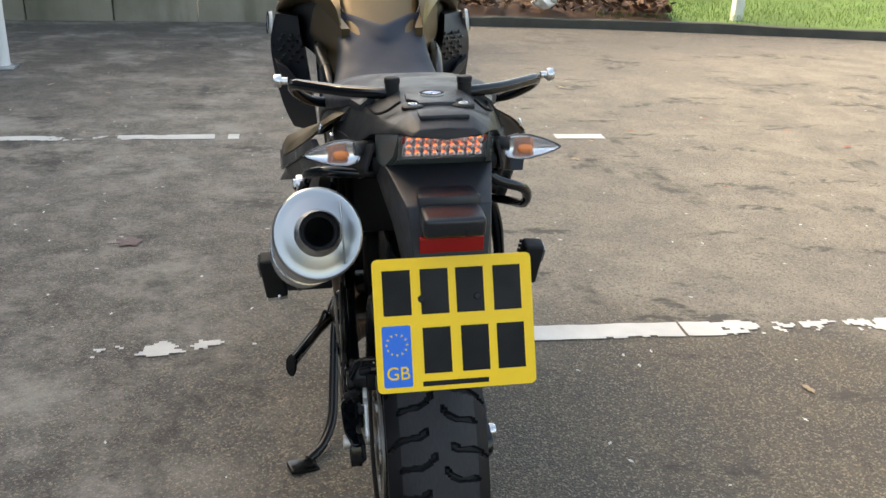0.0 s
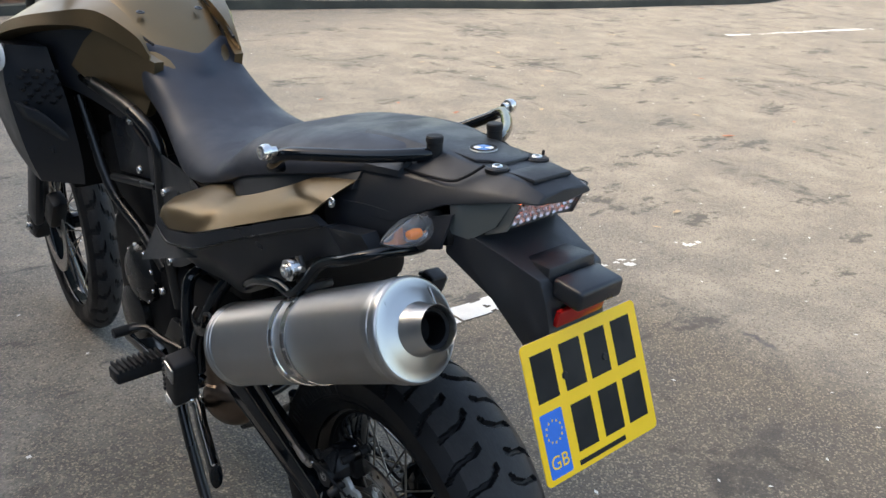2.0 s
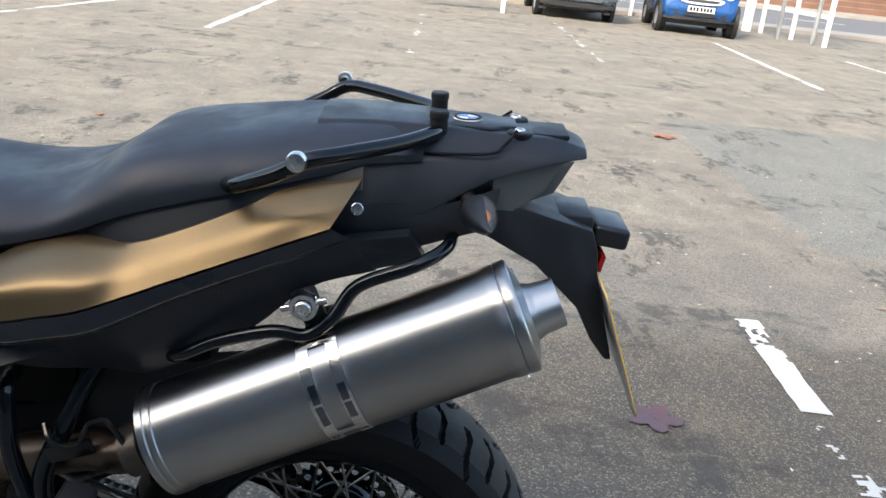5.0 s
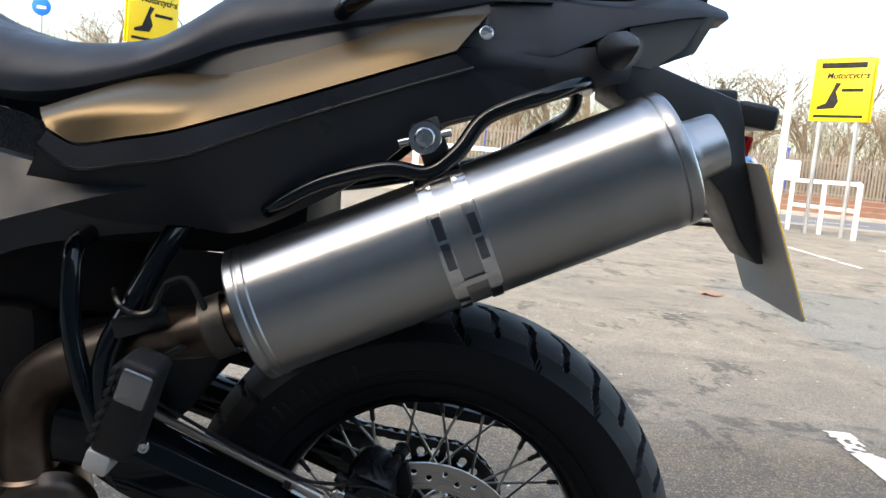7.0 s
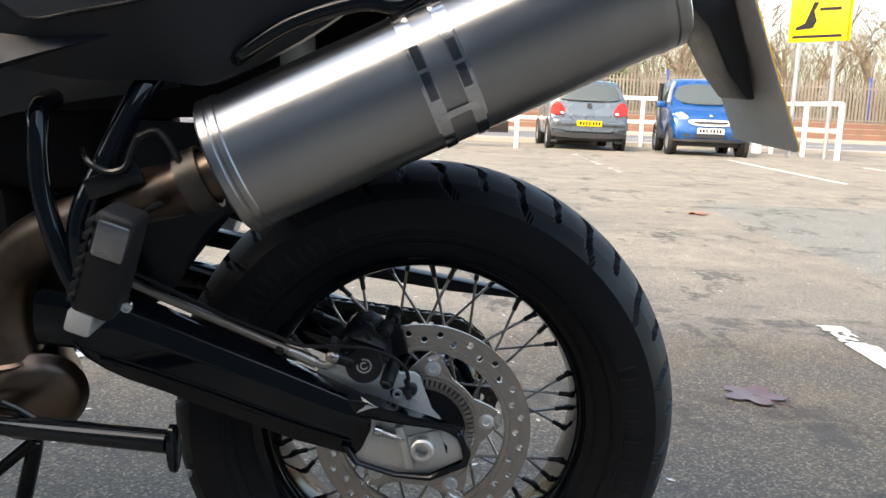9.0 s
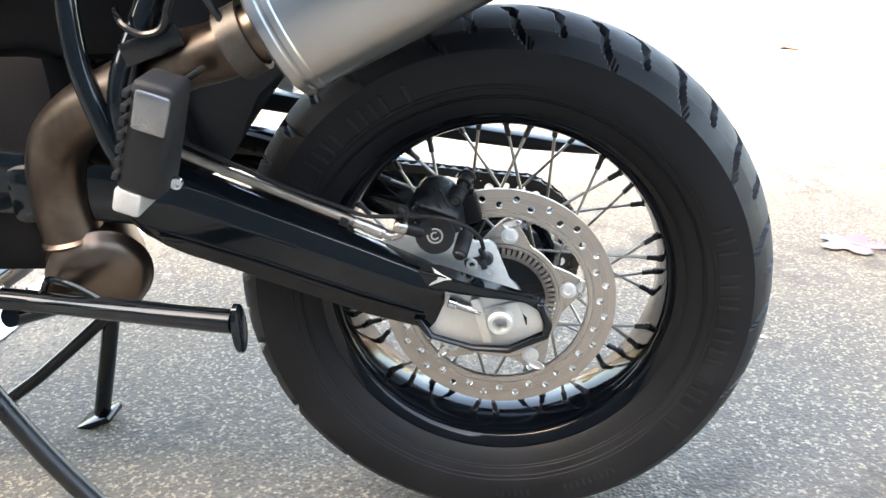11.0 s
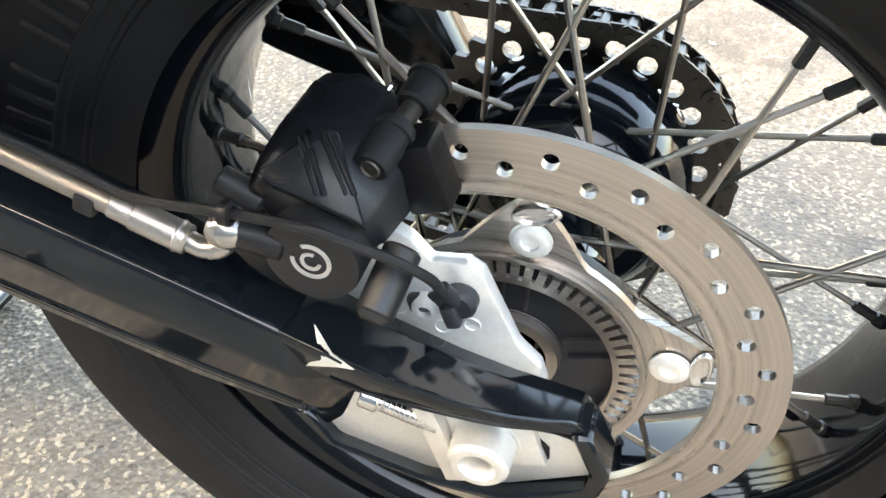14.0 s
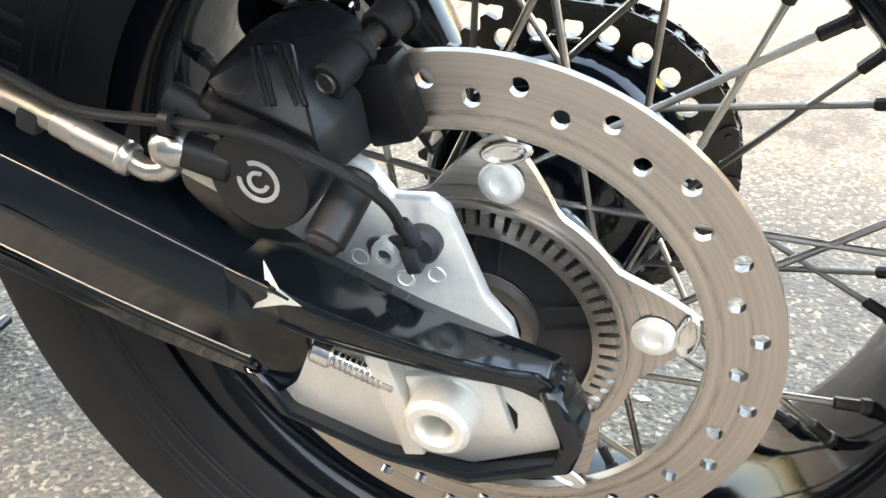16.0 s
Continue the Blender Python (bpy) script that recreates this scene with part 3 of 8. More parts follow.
def chain_and_sprocket(hub):
    x = 0.096
    n = 38
    ring = []
    for k in range(n * 4):
        a = 2 * math.pi * k / (n * 4)
        ring.append(Vector((0, math.sin(a), math.cos(a))) * (0.0985 if k % 4 in (0, 1) else 0.0925))
    bm = bmesh.new()
    rows = []
    for h in (x - 0.0025, x + 0.0025):
        rows.append([bm.verts.new(AX + p + Vector((h, 0, 0))) for p in ring])
        rows.append([bm.verts.new(AX + p.normalized() * 0.0895 + Vector((h, 0, 0))) for p in ring])
    m = n * 4
    for p, q in ((0, 1), (2, 3), (0, 2)):
        for i in range(m):
            bm.faces.new((rows[p][i], rows[p][(i + 1) % m], rows[q][(i + 1) % m], rows[q][i]))
    spr = part("sprocket", bm, M_DARKSTEEL, hub, "dark steel rear sprocket with round holes")
    part("sprocket_web", pierced_ring(AX, x - 0.0025, x + 0.0025, 0.070, 0.0897, 24, 4, lambda k: 0.0812, 0.0060), M_DARKSTEEL, hub)
    for k in range(6):
        part("sprocket_nut", hexnut(AX + Vector((x - 0.003, 0.0715 * math.sin(radians(60 * k + 2)), 0.0715 * math.cos(radians(60 * k + 2)))), (-1, 0, 0), 0.009, 0.008), M_BOLT, hub)
    # the chain: round the sprocket and forward in two runs to the gearbox sprocket
    R, r, fy, fz, pitch = 0.0965, 0.04, 0.60, 0.46, 0.015875
    d = Vector((0, fy, fz)) - Vector((0, 0, AX.z))
    L = d.length
    base = math.atan2(d.z, d.y)
    lift = math.asin((R - r) / L)
    path = []
    up0 = base + math.pi / 2 + lift
    dn0 = base - math.pi / 2 - lift
    k = 0
    a = up0
    while a < dn0 + 2 * math.pi:
        path.append(AX + Vector((0, R * math.cos(a), R * math.sin(a))))
        a += pitch / R
    top0 = AX + Vector((0, R * math.cos(up0), R * math.sin(up0)))
    top1 = Vector((0, fy + r * math.cos(up0), fz + r * math.sin(up0)))
    low0 = AX + Vector((0, R * math.cos(dn0), R * math.sin(dn0)))
    low1 = Vector((0, fy + r * math.cos(dn0), fz + r * math.sin(dn0)))
    run = int((top1 - top0).length / pitch)
    path = [top0.lerp(top1, j / run) for j in range(run, 0, -1)] + path + [low0.lerp(low1, j / run) + Vector((0, 0, -0.012 * math.sin(math.pi * j / run))) for j in range(1, run + 1)]
    bm = bmesh.new()
    for p in path:
        rod(p + Vector((x - 0.008, 0, 0)), p + Vector((x + 0.008, 0, 0)), 0.005, 8, bm)
    chain = part("drive_chain", bm, M_DARKSTEEL, bike, "oily dark drive chain")
    made = {}
    for j, (p, q) in enumerate(zip(path, path[1:])):
        out = 0.0095 if j % 2 else 0.0072
        mid, dd = (p + q) / 2, (q - p)
        m = Matrix.Translation(mid + Vector((x, 0, 0))) @ Matrix.Rotation(math.atan2(dd.z, dd.y), 4, "X")
        if out not in made:
            bm = bmesh.new()
            for s in (-1, 1):
                pts = []
                for t in range(12):
                    b = 2 * math.pi * t / 12
                    cy = 0.0079 if math.cos(b) > 0 else -0.0079
                    pts.append((cy + 0.0068 * math.cos(b), (0.0068 if abs(math.cos(b)) > 0.3 else 0.0052) * math.sin(b)))
                prism(pts, "x", s * out - 0.001, s * out + 0.001, bm)
                for y in (-0.0079, 0.0079):
                    rod((s * out, y, 0), (s * (out + 0.0022), y, 0), 0.0026, 6, bm)
            made[out] = part("chain_link", bm, M_DARKSTEEL, chain)
            made[out].matrix_basis = m
        else:
            share("chain_link", made[out], chain, m)


def facets(rings, soft, segments=2, bm=None):
    """A long body skinned over rings, with narrow rounded edges."""
    own = ring_mesh(rings)
    bmesh.ops.recalc_face_normals(own, faces=own.faces[:])
    bmesh.ops.bevel(own, geom=[e for e in own.edges if e.calc_face_angle(0) > 0.28], offset=soft, segments=segments, affect="EDGES", profile=0.5, clamp_overlap=True)
    return merge(bm, own)


def even(ob):
    """Keeps the broad faces flat between their rounded edges."""
    ob.modifiers.new("even_shading", "WEIGHTED_NORMAL").keep_sharp = True


def swingarm():
    """The black swing arm: a deep flat-topped beam either side of the wheel, joined ahead of it, with a forked end about the axle."""
    # y, top, upper edge, lower edge, underside
    secs = [(0.398, 0.470, 0.466, 0.450, 0.444), (0.388, 0.488, 0.478, 0.440, 0.424), (0.368, 0.500, 0.489, 0.433, 0.409), (0.345, 0.497, 0.487, 0.427, 0.398), (0.30, 0.478, 0.470, 0.412, 0.382), (0.24, 0.452, 0.446, 0.391, 0.358), (0.15, 0.411, 0.409, 0.357, 0.324), (0.085, 0.380, 0.381, 0.336, 0.306)]
    rings = [[(-0.100, y, t), (-0.117, y, t + 0.002), (-0.140, y, u), (-0.1462, y, u - 0.42 * (u - l)), (-0.1405, y, l), (-0.131, y, l - 0.014), (-0.126, y, b), (-0.100, y, b)] for y, t, u, l, b in secs]
    rings.append([(-0.100, 0.060, 0.366), (-0.117, 0.060, 0.366), (-0.128, 0.060, 0.362), (-0.1320, 0.061, 0.350), (-0.1262, 0.064, 0.333), (-0.1262, 0.071, 0.316), (-0.125, 0.079, 0.300), (-0.100, 0.079, 0.300)])
    arm = part("swingarm", facets(rings, 0.0042, 4), M_GLOSS, bike, "glossy black swing arm")
    even(arm)
    # raised beads along the edges of the beam, added to catch bright lines of sky
    for out, down, r in ((0.0012, 0.0, 0.0026), (0.0036, 0.0065, 0.0022)):
        part("edge_bead", tube([Vector(q[4]) + Vector((out, 0, -down)) for q in rings[2:8]], r, 10, 5), M_GLOSS, arm)
    secs = [(0.088, -0.116, 0.382, -0.1402, 0.3825, 0.366), (0.066, -0.117, 0.379, -0.144, 0.378, 0.360), (0.048, -0.119, 0.3735, -0.146, 0.3725, 0.3565), (0.016, -0.121, 0.362, -0.145, 0.3625, 0.351), (-0.008, -0.121, 0.354, -0.143, 0.356, 0.347), (-0.026, -0.118, 0.346, -0.136, 0.348, 0.340), (-0.040, -0.116, 0.340, -0.130, 0.341, 0.328), (-0.052, -0.115, 0.318, -0.129, 0.316, 0.304)]
    jaw = part("upper_jaw", facets([[(xt + 0.012, y, zt - 0.006), (xt, y, zt), (xc, y, zc), (xc - 0.0008, y, zc - 0.0045), (xc + 0.0012, y, zl), (xc + 0.018, y, zl - 0.001)] for y, xt, zt, xc, zc, zl in secs], 0.0020, 4), M_GLOSS, arm)
    even(jaw)
    # beads added to the jaw's shape for the same bright edge lines
    part("edge_bead", tube([(xc + 0.0008, y, zc - 0.0006) for y, xt, zt, xc, zc, zl in secs[1:]], 0.0015, 8, 4), M_GLOSS, arm)
    part("edge_bead", tube([(xc + 0.0012, y, zl + 0.0014) for y, xt, zt, xc, zc, zl in secs[1:]], 0.0013, 8, 4), M_GLOSS, arm)
    part("lower_jaw", prism([(0.098, 0.322), (0.082, 0.298), (0.034, 0.282), (-0.006, 0.278), (-0.050, 0.296), (-0.055, 0.312), (-0.046, 0.338), (-0.037, 0.338), (-0.046, 0.312), (-0.044, 0.301), (-0.006, 0.284), (0.034, 0.287), (0.077, 0.301), (0.088, 0.322)], "x", -0.134, -0.112, None, 0.0016, 1), M_GLOSS, arm)
    # paint worn through to bare metal at the corner of the fork
    star = [(-0.1330, 0.0735, 0.3830), (-0.1436, 0.0680, 0.3768), (-0.1418, 0.0770, 0.3650), (-0.1462, 0.0595, 0.3728), (-0.1468, 0.0510, 0.3738), (-0.1440, 0.0615, 0.3786)]
    bm = bmesh.new()
    mid, back = bm.verts.new((-0.1452, 0.0650, 0.3752)), bm.verts.new((-0.136, 0.066, 0.370))
    vs = [bm.verts.new(p) for p in star]
    for k in range(6):
        bm.faces.new((vs[k], vs[(k + 1) % 6], mid))
        bm.faces.new((vs[k], vs[(k + 1) % 6], back))
    part("worn_corner", bm, M_BAREALU, arm, "bare metal worn through the paint")
    part("axle_plate", prism([(0.085, 0.368), (0.03, 0.358), (-0.036, 0.336), (-0.044, 0.318), (-0.046, 0.303), (-0.006, 0.284), (0.033, 0.285), (0.086, 0.297)], "x", -0.1266, -0.110, None, 0.002), M_BAREALU, arm, "bare aluminium axle plate")
    part("plate_slot", prism([(-0.018, 0.323), (-0.022, 0.325), (-0.027, 0.319), (-0.027, 0.311), (-0.023, 0.307), (-0.018, 0.312)], "x", -0.1270, -0.120), M_MATTBLACK, arm)
    part("adjuster_block", block((0.012, 0.010, 0.054), Matrix.Translation((-0.131, 0.0225, 0.320)) @ Matrix.Rotation(radians(-14), 4, "X"), 0.0012), M_BAREALU, arm)
    bm = rod((-0.133, 0.050, 0.339), (-0.133, 0.022, 0.329), 0.0045, 14)
    for k in range(9):
        p = Vector((-0.133, 0.047, 0.338)).lerp(Vector((-0.133, 0.028, 0.331)), k / 8)
        lathe([(0.0044, -0.0008), (0.0051, 0), (0.0044, 0.0008)], p, (0, -0.94, -0.34), 14, bm)
    rod((-0.133, 0.058, 0.342), (-0.133, 0.049, 0.339), 0.0062, 12, bm)
    part("adjuster_screw", bm, M_BOLT, arm)
    bm = lathe([(0.007, -0.02), (0.007, 0.012), (0.0085, 0.0150), (0.0120, 0.0150), (0.0142, 0.013), (0.0148, 0.0), (0.0165, 0.0), (0.0165, -0.003), (0.010, -0.004)], (-0.131, 0.002, 0.320), (-1, 0, 0), 6 * 4)
    part("axle_nut", bm, M_BAREALU, arm, "bare metal hollow axle nut")
    part("axle_washer", block((0.006, 0.040, 0.034), Matrix.Translation((-0.1275, -0.003, 0.320)) @ Matrix.Rotation(radians(-14), 4, "X"), 0.002), M_BAREALU, arm)
    part("right_arm", prism([(0.56, 0.515), (0.361, 0.490), (0.18, 0.449), (0.095, 0.424), (0.07, 0.365), (-0.05, 0.335), (-0.06, 0.31), (-0.04, 0.285), (0.08, 0.30), (0.13, 0.343), (0.20, 0.370), (0.25, 0.392), (0.37, 0.43), (0.56, 0.45)], "x", 0.114, 0.146, None, 0.006, 2), M_GLOSS, arm)
    part("axle_end", bolt((0.140, 0.0, 0.321), (1, 0, 0), 0.014, 0.02), M_BOLT, arm)
    part("pivot_beam", prism([(0.58, 0.525), (0.36, 0.492), (0.36, 0.425), (0.58, 0.45)], "x", -0.118, -0.096, None, 0.006), M_GLOSS, arm)
    part("cross_piece", block((0.26, 0.08, 0.07), Matrix.Translation((0, 0.50, 0.47)), 0.015), M_GLOSS, arm)
    part("chain_guard", prism([(0.34, 0.545), (0.10, 0.495), (-0.04, 0.468), (-0.12, 0.452), (-0.135, 0.445), (-0.12, 0.443), (-0.03, 0.452), (0.10, 0.474), (0.34, 0.52)], "x", 0.088, 0.116, None, 0.003), M_PLASTIC, arm)
    part("chain_slider", prism([(0.40, 0.500), (0.19, 0.438), (0.135, 0.420), (0.132, 0.410), (0.19, 0.418), (0.40, 0.475)], "x", 0.096, 0.122, None, 0.003), M_MATTBLACK, arm)
    return arm


def rear_brake(arm):
    outline = {-0.1155: [(0.099, 0.4395), (0.091, 0.446), (0.082, 0.448), (0.072, 0.444), (0.060, 0.434), (0.051, 0.4265), (0.056, 0.412), (0.080, 0.406)],
               -0.106: [(0.101, 0.440), (0.095, 0.450), (0.086, 0.4545), (0.072, 0.4535), (0.060, 0.447), (0.046, 0.432), (0.046, 0.412), (0.085, 0.404)],
               -0.085: [(0.101, 0.440), (0.095, 0.4525), (0.087, 0.459), (0.071, 0.4595), (0.057, 0.453), (0.042, 0.437), (0.040, 0.415), (0.085, 0.404)],
               -0.056: [(0.100, 0.440), (0.092, 0.4555), (0.083, 0.4615), (0.068, 0.4625), (0.055, 0.456), (0.044, 0.440), (0.044, 0.42), (0.085, 0.41)]}
    b = part("brake_caliper", facets([[(x, y, z) for y, z in o] for x, o in outline.items()], 0.0014, 1), M_CALIPER, bike, "black rear brake caliper")
    # raised three-cornered plate with two ridges over the pistons
    n = Vector((-0.609, -0.211, 0.765))
    plate = [Vector(p) for p in ((-0.0955, 0.0722, 0.4585), (-0.0945, 0.0645, 0.4570), (-0.1203, 0.0475, 0.4317), (-0.1186, 0.0691, 0.4392), (-0.1178, 0.0858, 0.4446), (-0.1148, 0.0915, 0.4487))]
    mid = sum(plate, Vector()) / 6
    part("caliper_plate", facets([[p - n * 0.012 for p in plate], [p + n * 0.0010 for p in plate], [p.lerp(mid, 0.06) + n * 0.0022 for p in plate]], 0.0006, 1), M_CALIPER, b)
    bm = bmesh.new()
    for p, q in (((-0.1003, 0.0768, 0.4565), (-0.1160, 0.0655, 0.4407)), ((-0.0970, 0.0685, 0.4565), (-0.1125, 0.0545, 0.4400))):
        for off, r in ((0.0018, 0.0009), (-0.0014, 0.0013)):
            side = Vector((-0.25, 0.9, 0.05)).normalized() * off
            tube([Vector(p) + n * 0.0020 + side, Vector(p).lerp(Vector(q), 0.5) + n * 0.0026 + side, Vector(q) + n * 0.0020 + side], r, 8, 2, bm)
    part("caliper_rib", bm, M_CALIPER, b)
    # guide pin with its rubber boots, over the disc
    for p, q, r in (((-0.100, 0.0505, 0.445), (-0.076, 0.0455, 0.4505), 0.0078), ((-0.066, 0.0430, 0.453), (-0.048, 0.0390, 0.458), 0.0085)):
        bm = rod(p, q, r, 18)
        d = Vector(q) - Vector(p)
        lathe([(r * 0.9, 0), (r * 1.18, 0.0008), (r * 1.18, 0.0035), (r * 0.9, 0.0045)], Vector(q) - d * 0.3, d, 18, bm)
        part("guide_pin_boot", bm, M_RUBBER, b)
    part("guide_pin", rod((-0.078, 0.046, 0.450), (-0.064, 0.0425, 0.4535), 0.0045, 12), M_DARKSTEEL, b)
    part("pin_hole", lathe([(0.0001, 0.0003), (0.0032, 0.0003), (0.0038, 0.0010), (0.0044, 0.0)], (-0.1002, 0.0505, 0.445), (-0.98, 0.17, -0.1), 16), M_DARKSTEEL, b)
    part("pad_clip", tube([(-0.072, 0.0505, 0.463), (-0.074, 0.0495, 0.4655), (-0.070, 0.0480, 0.4665), (-0.069, 0.0490, 0.4625)], 0.0010, 6, 3), M_BOLT, b)
    bm = lathe([(0.0001, 0.031), (0.0175, 0.031), (0.0205, 0.0305), (0.0212, 0.0285), (0.0212, 0.0)], (-0.098, 0.068, 0.419), (-1, 0, 0), 40)
    part("piston_cap", bm, M_CALIPER, b)
    bm = bmesh.new()
    for r0, r1, a0, a1 in ((0.0070, 0.0088, 70, 370), (0.0030, 0.0046, 200, 480)):
        rows = []
        for x in (-0.1292, -0.1298):
            rows.append([[(x, 0.0675 + r * math.cos(radians(a)), 0.4195 + r * math.sin(radians(a))) for a in np.linspace(a0, a1, 30)] for r in (r0, r1)])
        ring_mesh([rows[0][0], rows[0][1], rows[1][1], rows[1][0], rows[0][0]], bm, False, False)
    part("cap_emblem", bm, M_PLATEBACK, b, "white open ring mark printed on the cap")
    part("slider_bolt", rod((-0.102, 0.040, 0.404), (-0.127, 0.0465, 0.388), 0.0084, 18), M_CALIPER, b)
    part("slider_cap", lathe([(0.0001, 0.0032), (0.0052, 0.003), (0.0066, 0.0016), (0.0070, 0.0)], (-0.1268, 0.0464, 0.3881), (-0.82, 0.21, -0.53), 8), M_BLACKBOLT, b)
    part("side_sleeve", rod((-0.112, 0.112, 0.4415), (-0.112, 0.094, 0.431), 0.0062, 14), M_RUBBER, b)
    part("hose_sleeve", rod((-0.123, 0.103, 0.4245), (-0.120, 0.084, 0.417), 0.0072, 16), M_RUBBER, b)
    part("banjo_fitting", lathe([(0.0001, 0.0), (0.0052, 0.001), (0.0080, 0.004), (0.0086, 0.008), (0.0080, 0.0125), (0.0064, 0.015), (0.0001, 0.015)], (-0.1245, 0.1145, 0.4285), (0.05, -0.92, -0.38), 20), M_FITTING, b)
    bm = rod((-0.127, 0.156, 0.4335), (-0.127, 0.128, 0.4205), 0.0060, 14)
    rod((-0.127, 0.147, 0.4293), (-0.127, 0.124, 0.4187), 0.0068, 14, bm)
    lathe([(0.0068, 0), (0.0074, 0.0008), (0.0068, 0.002)], (-0.127, 0.129, 0.421), (0, -0.91, -0.42), 14, bm)
    tube([(-0.127, 0.126, 0.4195), (-0.1275, 0.117, 0.4160), (-0.1262, 0.109, 0.4175), (-0.1245, 0.1065, 0.4235)], 0.0046, 12, 4, bm)
    part("hose_end", bm, M_FITTING, b, "bright steel hose end")
    part("brake_line", tube([(-0.127, 0.154, 0.4325), (-0.1265, 0.178, 0.4425), (-0.124, 0.25, 0.4735), (-0.120, 0.34, 0.513), (-0.10, 0.45, 0.57)], 0.0050, 12, 6), M_BRAID, b, "steel-braided brake line")
    part("line_clip", block((0.014, 0.010, 0.010), Matrix.Translation((-0.126, 0.166, 0.4345)) @ Matrix.Rotation(radians(23), 4, "X"), 0.002), M_RUBBER, b)
    part("caliper_bracket", prism([(0.147, 0.392), (0.12, 0.404), (0.045, 0.415), (0.036, 0.409), (0.028, 0.3985), (0.012, 0.3995), (0.0055, 0.395), (-0.009, 0.354), (-0.019, 0.342), (-0.0215, 0.330), (-0.012, 0.316), (0.02, 0.313), (0.06, 0.352), (0.087, 0.364), (0.143, 0.385)], "x", -0.102, -0.094, None, 0.0014), M_ZINC, b, "zinc-plated caliper bracket")
    for y, z in ((0.046, 0.368), (0.026, 0.360), (0.012, 0.364)):
        part("cast_mark", lathe([(0.0030, 0), (0.0034, 0.0005), (0.0040, 0.0005), (0.0044, 0)], (-0.1020, y, z), (-1, 0, 0), 20), M_ZINC, b)
    part("sensor_bolt", bolt((-0.1025, 0.031, 0.375), (-1, 0, 0), 0.0066, 0.0075), M_ZINC, b)
    bm = lathe([(0.0001, 0.008), (0.0060, 0.008), (0.0080, 0.006), (0.0082, 0)], (-0.1018, 0.0155, 0.3805), (-1, 0, 0), 20)
    block((0.006, 0.030, 0.009), Matrix.Translation((-0.1045, 0.025, 0.3780)) @ Matrix.Rotation(radians(-12), 4, "X"), 0.002, bm)
    block((0.008, 0.007, 0.012), Matrix.Translation((-0.109, 0.0185, 0.376)) @ Matrix.Rotation(radians(-15), 4, "X"), 0.0015, bm)
    rod((-0.108, 0.0165, 0.383), (-0.113, 0.0205, 0.3945), 0.0036, 12, bm)
    part("speed_sensor", bm, M_PLASTIC, b)
    part("sensor_cable", tube([(-0.113, 0.0205, 0.3945), (-0.120, 0.0235, 0.409), (-0.128, 0.034, 0.4235), (-0.1315, 0.050, 0.4325), (-0.132, 0.068, 0.4380), (-0.131, 0.098, 0.4395), (-0.129, 0.142, 0.4400), (-0.1275, 0.168, 0.4495), (-0.126, 0.215, 0.468), (-0.124, 0.25, 0.483), (-0.120, 0.33, 0.522)], 0.0023, 10, 6), M_RUBBER, b)
    part("cable_clip", lathe([(0.003, -0.0025), (0.0052, -0.002), (0.0052, 0.002), (0.003, 0.0025)], (-0.131, 0.0995, 0.4395), (0, 1, 0.02), 14), M_RUBBER, b)
    part("brake_pad", block((0.022, 0.020, 0.034), Matrix.Translation((-0.077, 0.036, 0.431)) @ Matrix.Rotation(radians(-14), 4, "X"), 0.003), M_MATTBLACK, b)
    # the caliper's body, its sleeves and hose stand a little proud of the bracket
    b.location = (-0.0175, -0.0035, 0.0076)
    near = {"piston_cap": (0.0038, 0.0035, -0.0046), "cap_emblem": (0.0038, 0.0035, -0.0046), "slider_bolt": (-0.003, -0.001, 0.006), "slider_cap": (-0.003, -0.001, 0.006),
            "caliper_bracket": (0.0068, 0.0035, -0.0030), "cast_mark": (0.0068, 0.0035, -0.0030), "sensor_bolt": (0.0068, 0.0035, -0.0030), "speed_sensor": (0.0068, 0.0035, -0.0030)}
    for o in b.children:
        kind = o.name.split(".")[0]
        if kind in near:
            o.location = near[kind]


